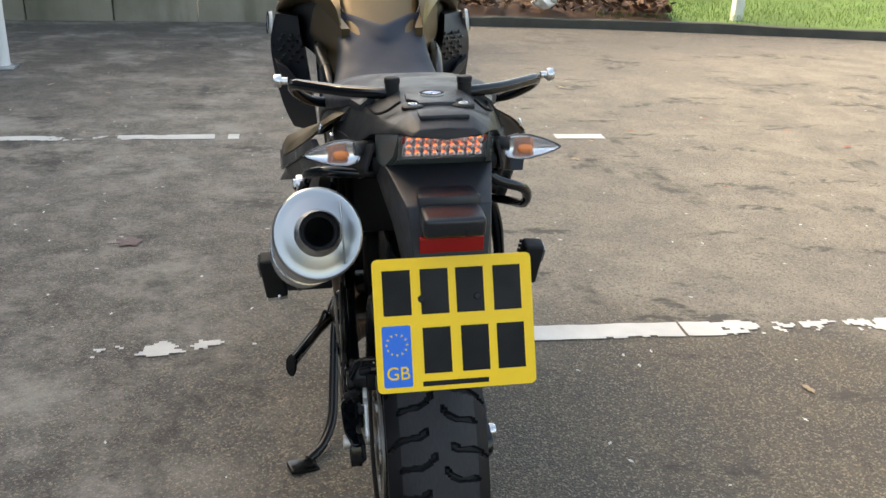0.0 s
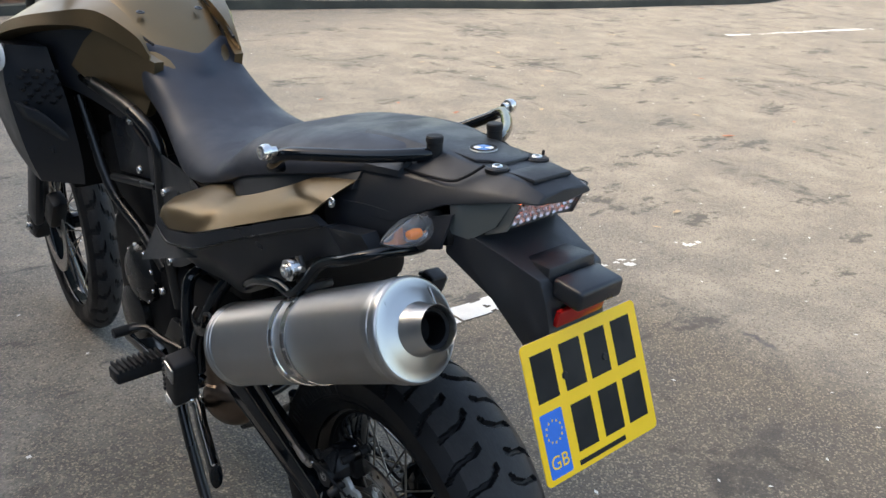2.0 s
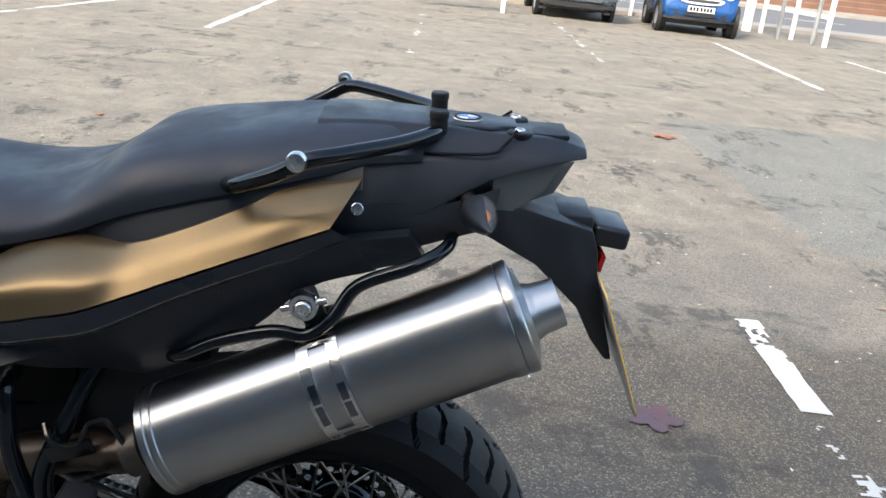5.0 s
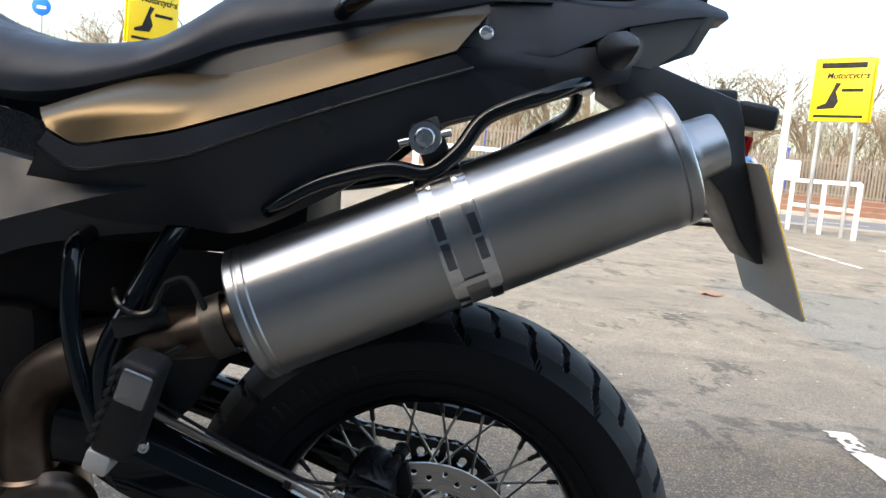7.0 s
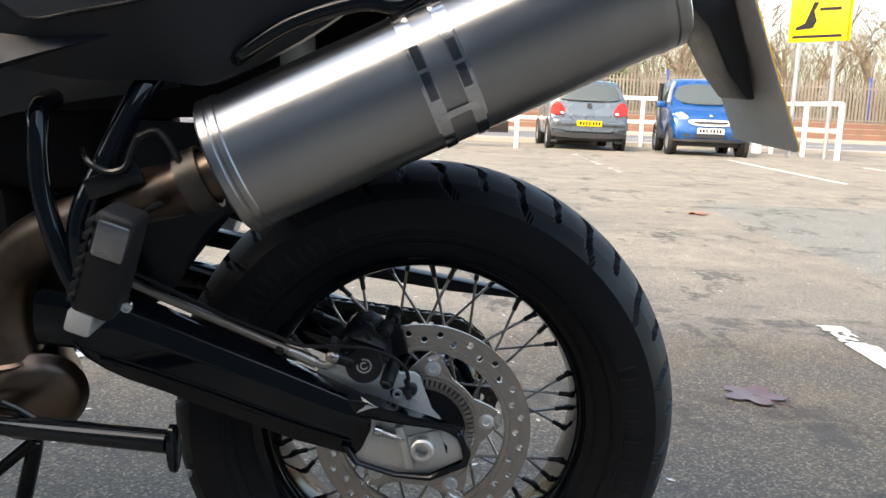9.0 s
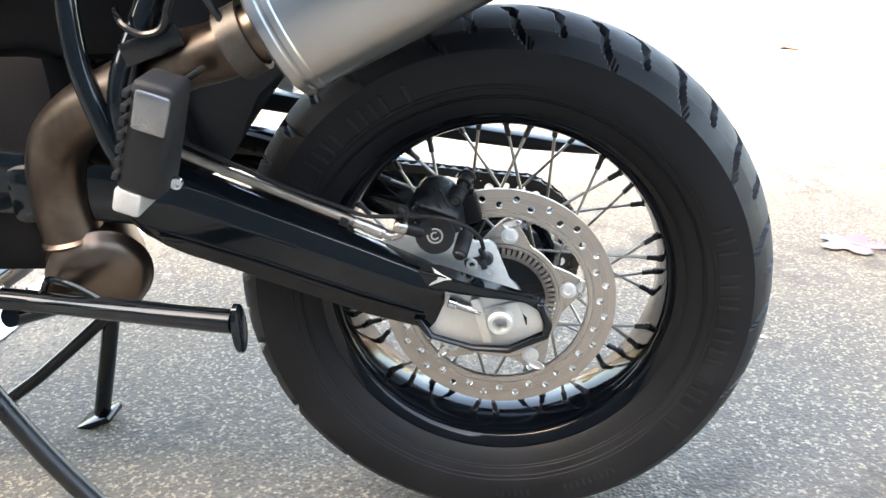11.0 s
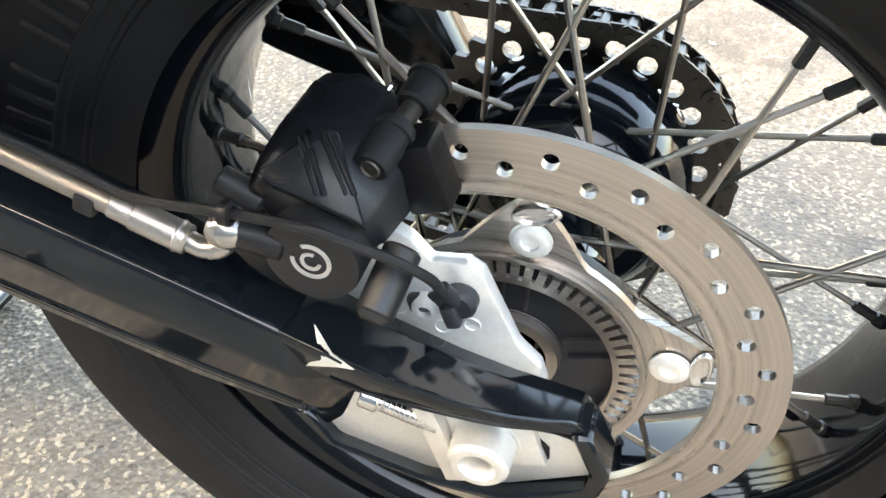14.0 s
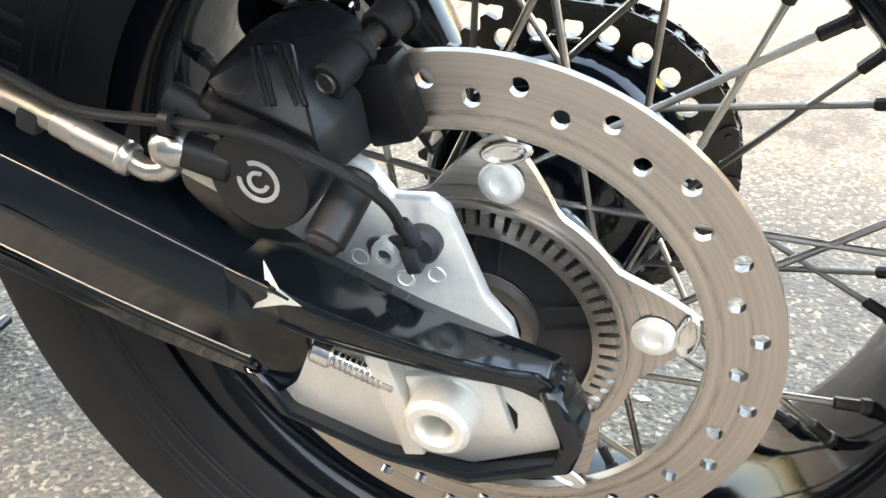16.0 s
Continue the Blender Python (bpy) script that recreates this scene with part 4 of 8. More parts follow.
def exhaust():
    a, b = Vector((-0.214, 0.198, 0.654)), Vector((-0.186, -0.237, 0.846))
    d = (b - a).normalized()
    n = (b - a).length
    up = Vector((0, -d.z, d.y)) * -1
    R = 0.0708
    sq = (0.955, 1.0)
    prof = [(R * 0.55, 0.0), (R * 0.95, 0.001), (R * 1.014, 0.004), (R * 1.016, 0.012), (R * 0.992, 0.0135), (R * 0.992, 0.0155), (R * 1.012, 0.017), (R * 1.012, 0.0225), (R * 0.987, 0.0240), (R * 0.99, n - 0.032), (R * 1.008, n - 0.030), (R * 1.016, n - 0.022), (R * 1.010, n - 0.0145), (R * 0.990, n - 0.0130), (R * 1.010, n - 0.0115), (R * 1.016, n - 0.006), (R * 1.010, n - 0.001), (R * 0.990, n + 0.001)]
    body = part("silencer", lathe(prof, a, d, 64, squash=sq, up=(0, 0, 1)), M_MUFFLER, bike, "brushed stainless steel exhaust silencer")
    cap = [(R * 0.990, n + 0.001), (R * 0.965, n + 0.0025), (R * 0.92, n + 0.0020), (R * 0.75, n + 0.006), (R * 0.56, n + 0.010), (R * 0.50, n + 0.011)]
    part("end_cap", lathe(cap, a, d, 64, squash=sq, up=(0, 0, 1)), M_CAP, body, "satin steel end cap")
    side, rise = Vector((1, 0, 0)), (Vector((0, 0, 1)) - d * d.z).normalized()
    for k in (-0.037, 0.037):
        part("cap_crease", tube([b + side * k + rise * v + d * h for v, h in ((-0.048, 0.0045), (0.0, 0.0100), (0.048, 0.0045))], 0.0013, 8, 4), M_SATIN, body)
    o = b + d * 0.002
    part("outlet", lathe([(0.0385, 0.0), (0.0365, 0.008), (0.0345, 0.014), (0.0325, 0.018), (0.0305, 0.044), (0.0296, 0.046), (0.0284, 0.044), (0.0275, 0.0), (0.027, -0.06), (0.0001, -0.06)], o, d, 48), M_SATIN, body, "satin steel outlet pipe")
    part("outlet_liner", lathe([(0.0274, 0.034), (0.0220, 0.032), (0.0212, 0.034), (0.0222, 0.0), (0.0001, -0.02)], o, d, 40), M_MATTBLACK, body, "dark inner pipe")
    # the double clamp strap with its slotted saddle
    for s in (0.2206, 0.2548):
        part("clamp_strap", lathe([(R * 0.985, s - 0.0065), (R * 1.013, s - 0.006), (R * 1.016, s), (R * 1.013, s + 0.006), (R * 0.985, s + 0.0065)], a, d, 64, squash=sq, up=(0, 0, 1)), M_STEEL, body)
    du, dv = Vector((1, 0, 0)), (Vector((0, 0, 1)) - d * d.z).normalized()
    du = dv.cross(d)

    def on_skin(along, deg, k):
        return a + d * along + du * R * k * sq[0] * math.cos(radians(deg)) + dv * R * k * sq[1] * math.sin(radians(deg))

    def skin_patch(s0, s1, a0, a1, k):
        return ring_mesh([[on_skin(s0, g, k), on_skin(s1, g, k), on_skin(s1, g, k - 0.02), on_skin(s0, g, k - 0.02)] for g in np.linspace(a0, a1, 10)])
    # dark plates on the straps paint in the dark reflections of the slots
    for s0, lo, hi in ((0.2206, 152, 171), (0.2206, 174, 196), (0.2548, 158, 175), (0.2548, 178, 196)):
        part("strap_slot", skin_patch(s0 - 0.0045, s0 + 0.0045, lo, hi, 1.021), M_SMOKEDSTEEL, body)
    for s0 in (0.2135, 0.2620):
        part("strap_edge", skin_patch(s0 - 0.0012, s0 + 0.0012, 95, 225, 1.022), M_STEEL, body)
    for g in (212, 112):
        part("strap_bridge", skin_patch(0.2206, 0.2548, g - 3, g + 3, 1.020), M_STEEL, body)
    mid = a + d * 0.252
    bracket = bmesh.new()
    block((0.05, 0.036, 0.012), Matrix.Translation((-0.185, 0.004, 0.822)) @ Matrix.Rotation(radians(-23), 4, "X"), 0.003, bracket)
    block((0.008, 0.03, 0.05), Matrix.Translation((-0.20, 0.016, 0.845)) @ Matrix.Rotation(radians(-23), 4, "X"), 0.003, bracket)
    part("hanger_bracket", bracket, M_BLACKBOLT, body)
    bm = bolt((-0.219, 0.0225, 0.8505), (-1, 0, 0), 0.0105, 0.006)
    lathe([(0.011, 0), (0.0165, 0), (0.0175, -0.003), (0.0175, -0.018), (0.01, -0.02)], (-0.218, 0.0225, 0.8505), (-1, 0, 0), 28, bm)
    part("hanger_bolt", bm, M_BOLT, body)
    part("hanger_stud", rod((-0.207, -0.004, 0.858), (-0.207, 0.050, 0.843), 0.0045, 12), M_BOLT, body)
    # pipe, from the silencer to the collector
    part("link_pipe", tube([a + d * 0.02, a - d * 0.045, (-0.195, 0.294, 0.622), (-0.172, 0.365, 0.594), (-0.150, 0.430, 0.563), (-0.132, 0.472, 0.522), (-0.122, 0.483, 0.462), (-0.119, 0.476, 0.405)], (0.0265, 0.034), 24, 6), M_PIPE, body, "heat-stained exhaust link pipe")
    part("pipe_clamp", lathe([(0.030, -0.012), (0.034, -0.012), (0.034, 0.012), (0.030, 0.012)], a - d * 0.03, d, 24), M_DARKSTEEL, body)
    cup = lathe([(0.030, -0.070), (0.046, -0.064), (0.0530, -0.050), (0.0555, -0.030), (0.0560, 0.010), (0.0585, 0.012), (0.0585, 0.017), (0.0555, 0.019), (0.052, 0.026), (0.042, 0.033), (0.020, 0.038), (0.0001, 0.039)], (-0.112, 0.4625, 0.3790), (-0.86, -0.46, -0.22), 40)
    lathe([(0.034, -0.004), (0.0385, 0.0), (0.034, 0.004)], (-0.120, 0.4785, 0.420), (0.02, -0.12, -1), 28, cup)
    part("collector", cup, M_PIPE, body, "heat-stained exhaust collector")


def guard_tube():
    part("side_guard_tube", tube([(-0.06, -0.155, 0.945), (-0.10, -0.150, 0.915), (-0.165, -0.140, 0.917), (-0.195, -0.105, 0.904), (-0.20, -0.04, 0.876), (-0.212, -0.012, 0.838), (-0.216, 0.018, 0.815), (-0.216, 0.060, 0.817), (-0.214, 0.125, 0.798), (-0.205, 0.175, 0.770), (-0.175, 0.190, 0.762), (-0.13, 0.18, 0.765)], 0.0085, 12, 6), M_GLOSS, bike, "glossy black bent tube above the silencer")
    part("side_guard_tube", tube([(0.06, -0.155, 0.945), (0.10, -0.16, 0.90), (0.16, -0.13, 0.87), (0.18, -0.05, 0.82), (0.18, 0.10, 0.78), (0.12, 0.18, 0.77)], 0.0085, 12, 6), M_GLOSS, bike, "glossy black bent tube")


def rack():
    """The grab rails beside the seat, with upright posts and bright end bolts."""
    for s in (-1, 1):
        rail = part("grab_rail", tube([(s * 0.055, -0.122, 1.034), (s * 0.080, -0.113, 1.034), (s * 0.130, -0.075, 1.032), (s * 0.185, -0.018, 1.031), (s * 0.212, 0.020, 1.028), (s * 0.210, 0.055, 1.010), (s * 0.185, 0.105, 0.985), (s * 0.15, 0.125, 0.975)], 0.0096, 12, 6), M_GLOSS, bike, "glossy black tubular grab rail")
        bm = lathe([(0.0065, 0), (0.0065, 0.010), (0.0108, 0.011), (0.0115, 0.014), (0.0115, 0.019), (0.0100, 0.0235), (0.0055, 0.024), (0.0050, 0.019), (0.0001, 0.019)], (s * 0.223, 0.028, 1.033), (s, 0.0, 0.05), 24)
        part("end_bolt", bm, M_BOLT, rail, "bright steel end bolt")
        bm = lathe([(0.0105, 0.0), (0.0115, 0.002), (0.0115, 0.034), (0.0125, 0.035), (0.0125, 0.042), (0.011, 0.044), (0.0001, 0.044)], (s * 0.058, -0.122, 1.016), (0, 0, 1), 20)
        part("post", bm, M_RUBBER, rail, "black cylindrical post")


def tail():
    secs = [(0.03, 0.062, 1.040, 0.120, 1.008, 0.150, 0.955), (-0.04, 0.058, 1.043, 0.112, 1.010, 0.146, 0.945), (-0.11, 0.054, 1.040, 0.104, 1.008, 0.130, 0.945), (-0.19, 0.050, 1.034, 0.088, 1.008, 0.100, 0.985), (-0.262, 0.045, 1.031, 0.070, 1.014, 0.078, 1.002), (-0.285, 0.042, 1.028, 0.062, 1.014, 0.068, 1.006), (-0.316, 0.038, 1.018, 0.048, 1.012, 0.050, 1.007)]
    rings = [[(-c, y, zl), (-b, y, zs), (-a, y, zt), (0, y, zt + 0.002), (a, y, zt), (b, y, zs), (c, y, zl), (0, y, zl - 0.004)] for y, a, zt, b, zs, c, zl in secs]
    bm = ring_mesh(rings)
    bmesh.ops.bevel(bm, geom=bm.edges[:], offset=0.003, segments=2, affect="EDGES", profile=0.5, clamp_overlap=True)
    t = part("tail_cover", bm, M_TEXTURED, bike, "black moulded plastic tail cover")
    part("tail_top_pad", prism([(-0.040, -0.10), (0.040, -0.10), (0.044, -0.19), (0.030, -0.205), (0.028, -0.225), (-0.028, -0.225), (-0.030, -0.205), (-0.044, -0.19)], "z", 1.030, 1.0390, None, 0.003), M_TEXTURED, t)
    part("rear_lip", block((0.072, 0.05, 0.007), Matrix.Translation((0, -0.268, 1.0300)), 0.0028), M_TEXTURED, t)
    for s in (-1, 1):
        part("recess_collar", lathe([(0.0001, 0.002), (0.014, 0.003), (0.017, 0.001), (0.017, -0.004)], (s * 0.038, -0.227, 1.0335), (0, 0, 1), 24), M_RUBBER, t)
        part("cover_bolt", bolt((s * 0.038, -0.227, 1.0335), (0, 0, 1), 0.0075, 0.005), M_BOLT, t)
        part("side_screw", bolt((s * 0.172, -0.033, 0.962), (s, 0, 0.25), 0.0075, 0.003), M_BOLT, t)
    bm = lathe([(0.0001, 0.003), (0.017, 0.003), (0.0195, 0.002), (0.0195, -0.004)], (0, -0.16, 1.0380), (0, 0, 1), 32)
    e = part("tail_badge", bm, M_WHITE, t, "round blue and white badge")
    for q in (0, 2):
        pts = [(0, -0.16)] + [(0.0135 * math.cos(radians(90 * q + 9 * k)), -0.16 + 0.0135 * math.sin(radians(90 * q + 9 * k))) for k in range(11)]
        part("badge_quarter", prism(pts, "z", 1.0412, 1.0418), M_EMBLEM_BLUE, e)
    bm = lathe([(0.0145, 0.0032), (0.0190, 0.0032), (0.0190, 0.0040), (0.0145, 0.0040), (0.0145, 0.0032)], (0, -0.16, 1.0380), (0, 0, 1), 32)
    part("badge_ring", bm, M_INK, e)
    # lower side of the tail, down to the light
    for s in (-1, 1):
        f = lambda y, z, s=s: s * (0.150 + 0.26 * min(0.0, y + 0.04) - 0.25 * abs(z - 0.93))
        part("tail_side", panel([(0.02, 0.952), (-0.06, 0.960), (-0.14, 0.958), (-0.205, 0.975)], [(0.03, 0.872), (-0.05, 0.884), (-0.12, 0.905), (-0.195, 0.925)], f), M_PLASTIC, t)
    part("undertray", block((0.20, 0.28, 0.03), Matrix.Translation((0, -0.06, 0.925)) @ Matrix.Rotation(radians(-6), 4, "X"), 0.01), M_MATTBLACK, t)
    part("guard_boss", block((0.19, 0.03, 0.04), Matrix.Translation((0, -0.155, 0.945)), 0.008), M_MATTBLACK, t)
    # tail light: dark housing, reflector bowls behind a clear lens
    house = prism([(-0.195, 0.992), (-0.284, 1.006), (-0.262, 0.968), (-0.225, 0.942), (-0.195, 0.945)], "x", -1, 1, None, 0)
    for v in house.verts:
        v.co.x *= 0.092 + 0.30 * (v.co.y + 0.195)
    h = part("tail_light", house, M_SMOKE, bike, "clear LED tail light with its red diodes lit")
    part("light_back", prism([(-0.268, 1.003), (-0.286, 1.005), (-0.266, 0.968), (-0.25, 0.967)], "x", -0.060, 0.060, None, 0.002), M_MIRROR, h)
    first = led = None
    for r in range(3):
        for k in range(9):
            p = Vector((-0.051 + 0.01275 * k, -0.2885 + 0.0066 * r, 0.9985 - 0.0115 * r))
            if first is None:
                first = part("led_bowl", lathe([(0.0001, -0.005), (0.003, -0.003), (0.0052, 0.0025), (0.0056, 0.0025)], (0, 0, 0), (0, -0.86, -0.5), 12), M_MIRROR, h)
                first.matrix_basis = Matrix.Translation(p)
                led = part("led", lathe([(0.0001, -0.0012), (0.0016, -0.0016), (0.0023, -0.0026), (0.0023, -0.0045)], (0, 0, 0), (0, -0.86, -0.5), 8), M_LED, h, "small lit red diode")
                led.matrix_basis = Matrix.Translation(p)
            else:
                share("led_bowl", first, h, Matrix.Translation(p))
                share("led", led, h, Matrix.Translation(p))
    cover = prism([(-0.2940, 1.006), (-0.2965, 1.004), (-0.2745, 0.966), (-0.272, 0.966)], "x", -0.064, 0.064, None, 0.001)
    part("light_lens", cover, M_CLEAR, h, "clear ribbed lens").visible_shadow = False
    for s in (-1, 1):
        part("red_edge", prism([(-0.283, 1.003), (-0.2935, 1.004), (-0.286, 0.991), (-0.277, 0.991)], "x", s * 0.0590 - 0.002, s * 0.0590 + 0.002, None, 0.001), M_RED, h, "red lens edge")
        part("lamp_side", ring_mesh([[(s * (x + dx), y, z) for x, y, z in ((0.0672, -0.262, 1.006), (0.0645, -0.2975, 1.0065), (0.0650, -0.2755, 0.9640), (0.0690, -0.240, 0.9500))] for dx in (0.0, -0.002)]), M_SMOKE, h, "grey glass lamp side")
        part("dark_screw", bolt((s * 0.0945, -0.143, 0.9515), (s, 0, 0), 0.009, 0.003), M_BLACKBOLT, t)
        # raised seam of the top cover, and the step above the side
        seam = tube([(s * 0.118, 0.02, 1.0125), (s * 0.104, -0.05, 1.0145), (s * 0.098, -0.10, 1.0145), (s * 0.090, -0.185, 1.0165), (s * 0.074, -0.205, 1.024), (s * 0.056, -0.222, 1.040)], 0.0022, 6, 4)
        part("cover_seam", seam, M_MATTBLACK, t)
        part("side_step", ring_mesh([[(s * 0.090, -0.03, 1.026), (s * 0.122, -0.03, 1.012), (s * 0.124, -0.03, 1.002), (s * 0.09, -0.03, 1.0)], [(s * 0.086, -0.105, 1.031), (s * 0.108, -0.105, 1.014), (s * 0.110, -0.105, 1.006), (s * 0.08, -0.105, 1.0)]]), M_TEXTURED, t)
    # indicators
    for s in (-1, 1):
        o = Vector((s * 0.118, -0.168, 0.958))
        ind = part("indicator", rod((s * 0.085, -0.16, 0.962), (s * 0.125, -0.170, 0.958), 0.011, 14), M_RUBBER, bike, "clear-lensed indicator on a short black stalk")
        prof = [(0.112, 0.004), (0.118, 0.017), (0.135, 0.0215), (0.155, 0.020), (0.178, 0.0135), (0.196, 0.006), (0.2035, 0.001)]
        for nm, lo, hi, mat_, grow in (("shell", 0, 180, M_PLASTIC, 1.0), ("lens", 180, 360, M_CLEAR, 1.0), ("reflector", 0, 180, M_MIRROR, 0.92)):
            rings = []
            for x, r in prof:
                yc = -0.176 - 0.12 * (x - 0.11)
                rings.append([(s * (0.115 + (x - 0.115) * (0.95 if grow < 1 else 1)), yc - r * grow * (0.55 if nm == "reflector" else 0.9 if nm == "lens" else 1.15) * -math.sin(radians(a)) * 1.0, 0.955 + r * grow * math.cos(radians(a))) for a in np.linspace(lo, hi, 13)])
            b = ring_mesh(rings, None, False, False)
            o = part(nm, b, mat_, ind)
            if nm == "lens":
                o.visible_shadow = False
        part("bulb", lathe([(0.0001, 0.014), (0.006, 0.010), (0.008, 0.0), (0.006, -0.010), (0.0001, -0.014)], (s * 0.145, -0.184, 0.953), (1, 0, 0), 14), M_AMBER, ind, "amber bulb")
    # plate carrier
    side = [(-0.185, 0.950), (-0.230, 0.948), (-0.300, 0.925), (-0.335, 0.914), (-0.345, 0.885), (-0.350, 0.850), (-0.372, 0.770), (-0.386, 0.722), (-0.376, 0.722), (-0.352, 0.752), (-0.326, 0.802), (-0.262, 0.866), (-0.185, 0.912)]
    bm = prism(side, "x", -1, 1, None, 0)
    for v in bm.verts:
        w = 0.088 + 0.20 * (v.co.y + 0.2) if v.co.y > -0.345 else 0.055
        v.co.x *= max(0.05, w)
    bmesh.ops.bevel(bm, geom=[e for e in bm.edges], offset=0.003, segments=2, affect="EDGES", profile=0.5, clamp_overlap=True)
    c = part("plate_carrier", bm, M_TEXTURED, bike, "black plastic plate carrier")
    part("carrier_ridge", prism([(-0.042, -0.285), (0.042, -0.285), (0.046, -0.338), (-0.046, -0.338)], "z", 0.895, 0.928, None, 0.006), M_TEXTURED, c)
    part("plate_lamp", block((0.088, 0.050, 0.030), Matrix.Translation((0, -0.364, 0.899)) @ Matrix.Rotation(radians(8), 4, "X"), 0.007, None, 3), M_PLASTIC, c, "black plate lamp housing")
    part("red_reflector", block((0.092, 0.008, 0.024), Matrix.Translation((0, -0.354, 0.862)) @ Matrix.Rotation(radians(12), 4, "X"), 0.0015), M_RED, c, "red rectangular reflector")


def number_plate():
    top, low = Vector((0, -0.353, 0.844)), Vector((0, -0.419, 0.665))
    mid, up = (top + low) / 2, (top - low).normalized()
    out = Vector((1, 0, 0)).cross(up)
    m = Matrix((Vector((1, 0, 0)), up, out)).transposed().to_4x4()
    m.translation = mid
    H, W = 0.0945, 0.1145

    def slab(name, x0, x1, y0, y1, z0, z1, mat_, parent, r=0.0, label=""):
        pts = []
        if r:
            for cx, cy, a0 in ((x1 - r, y1 - r, 0), (x0 + r, y1 - r, 90), (x0 + r, y0 + r, 180), (x1 - r, y0 + r, 270)):
                pts += [(cx + r * math.cos(radians(a0 + 15 * k)), cy + r * math.sin(radians(a0 + 15 * k))) for k in range(7)]
        else:
            pts = [(x0, y0), (x1, y0), (x1, y1), (x0, y1)]
        o = part(name, prism(pts, "z", z0, z1), mat_, parent, label)
        return o
    p = slab("number_plate", -W, W, -H, H, -0.0015, 0.0, M_PLATEBACK, bike, 0.008, "yellow number plate with dark bars")
    p.matrix_basis = m
    slab("plate_face", -W, W, -H, H, 0.0, 0.0015, M_YELLOW, p, 0.008, "yellow reflective face")
    slab("blue_band", -0.105, -0.064, -0.087, 0.000, 0.0015, 0.0018, M_BLUE, p, 0.003, "blue band with a ring of stars")
    for k in range(12):
        a = radians(30 * k)
        cx, cy = -0.0845 + 0.0145 * math.cos(a), -0.027 + 0.0145 * math.sin(a)
        pts = [(cx + (0.0022 if j % 2 == 0 else 0.0009) * math.sin(math.pi * j / 5), cy + (0.0022 if j % 2 == 0 else 0.0009) * math.cos(math.pi * j / 5)) for j in range(10)]
        part("star", prism(pts, "z", 0.0018, 0.0021), M_YELLOW, p)
    txt = bpy.data.curves.new("letters", "FONT")
    txt.body, txt.size, txt.align_x, txt.extrude = "GB", 0.026, "CENTER", 0.0001
    ob = new("country_letters", txt)
    me = bpy.data.meshes.new_from_object(ob)
    bpy.data.objects.remove(ob)
    o = new("country_letters", me)
    me.materials.append(M_YELLOW)
    o.parent, o.matrix_basis = p, Matrix.Translation((-0.0845, -0.076, 0.0020))
    # plain bars in place of the registration and the dealer's line
    for y0, y1, xs in ((0.014, 0.078, (-0.101, -0.047, 0.004, 0.058)), (-0.070, -0.005, (-0.047, 0.008, 0.060))):
        for x in xs:
            slab("dark_bar", x, x + 0.040, y0, y1, 0.0015, 0.0019, M_INK, p)
    slab("small_bar", -0.050, 0.045, -0.088, -0.081, 0.0015, 0.0018, M_INK, p)
    for x in (-0.046, 0.034):
        part("plate_screw", lathe([(0.0001, 0.004), (0.004, 0.004), (0.0055, 0.0018)], (x, 0.036, 0), (0, 0, 1), 14), M_RUBBER, p)


def seat():
    # (y, top z, half width at the top, half width at the edge, edge z)
    secs = [(0.66, 1.006, 0.088, 0.116, 0.945), (0.58, 0.964, 0.090, 0.132, 0.903), (0.50, 0.943, 0.105, 0.150, 0.875), (0.42, 0.936, 0.118, 0.162, 0.878), (0.34, 0.947, 0.122, 0.168, 0.898), (0.29, 0.974, 0.118, 0.168, 0.914), (0.235, 1.007, 0.112, 0.166, 0.935), (0.13, 1.025, 0.108, 0.160, 0.963), (0.03, 1.037, 0.098, 0.142, 0.985), (-0.05, 1.041, 0.085, 0.116, 1.005), (-0.088, 1.036, 0.070, 0.09, 1.015), (-0.098, 1.028, 0.060, 0.072, 1.018)]
    rings = []
    for y, zt, a, b, ze in secs:
        zm = zt - 0.016
        ring = [(-b, y, ze), (-b * 1.0, y, ze + (zm - ze) * 0.45), (-(a + b) / 2, y, zm), (-a * 0.8, y, zt - 0.003), (-a * 0.4, y, zt), (0, y, zt)]
        ring = ring + [(-x, q, z) for x, q, z in ring[-2::-1]]
        rings.append(ring)
    # the horned front end against the tank, with its notch
    for dy, dz in ((-0.030, -0.026), (0.0, 0.0), (0.012, -0.03)):
        half = [(-0.108, 0.775 + dy, 1.005 + dz), (-0.110, 0.778 + dy, 1.043 + dz), (-0.104, 0.778 + dy, 1.067 + dz), (-0.086, 0.772 + dy, 1.075 + dz), (-0.040, 0.733 + dy, 1.064 + dz), (0, 0.706 + dy, 1.054 + dz)]
        rings.insert(0, half + [(-x, q, z) for x, q, z in half[-2::-1]])
    fine = []
    cols = [smooth_path([r[k] for r in rings], 4) for k in range(len(rings[0]))]
    rows = [[c[i] for c in cols] for i in range(len(cols[0]))]
    for r in rows:
        q = smooth_path(r, 3)
        fine.append(q + [(q[-1].x * 0.9, q[-1].y, q[-1].z - 0.01), (q[0].x * 0.9, q[0].y, q[0].z - 0.01)])
    part("seat", ring_mesh(fine), M_SEAT, bike, "dark grey vinyl two-level seat")



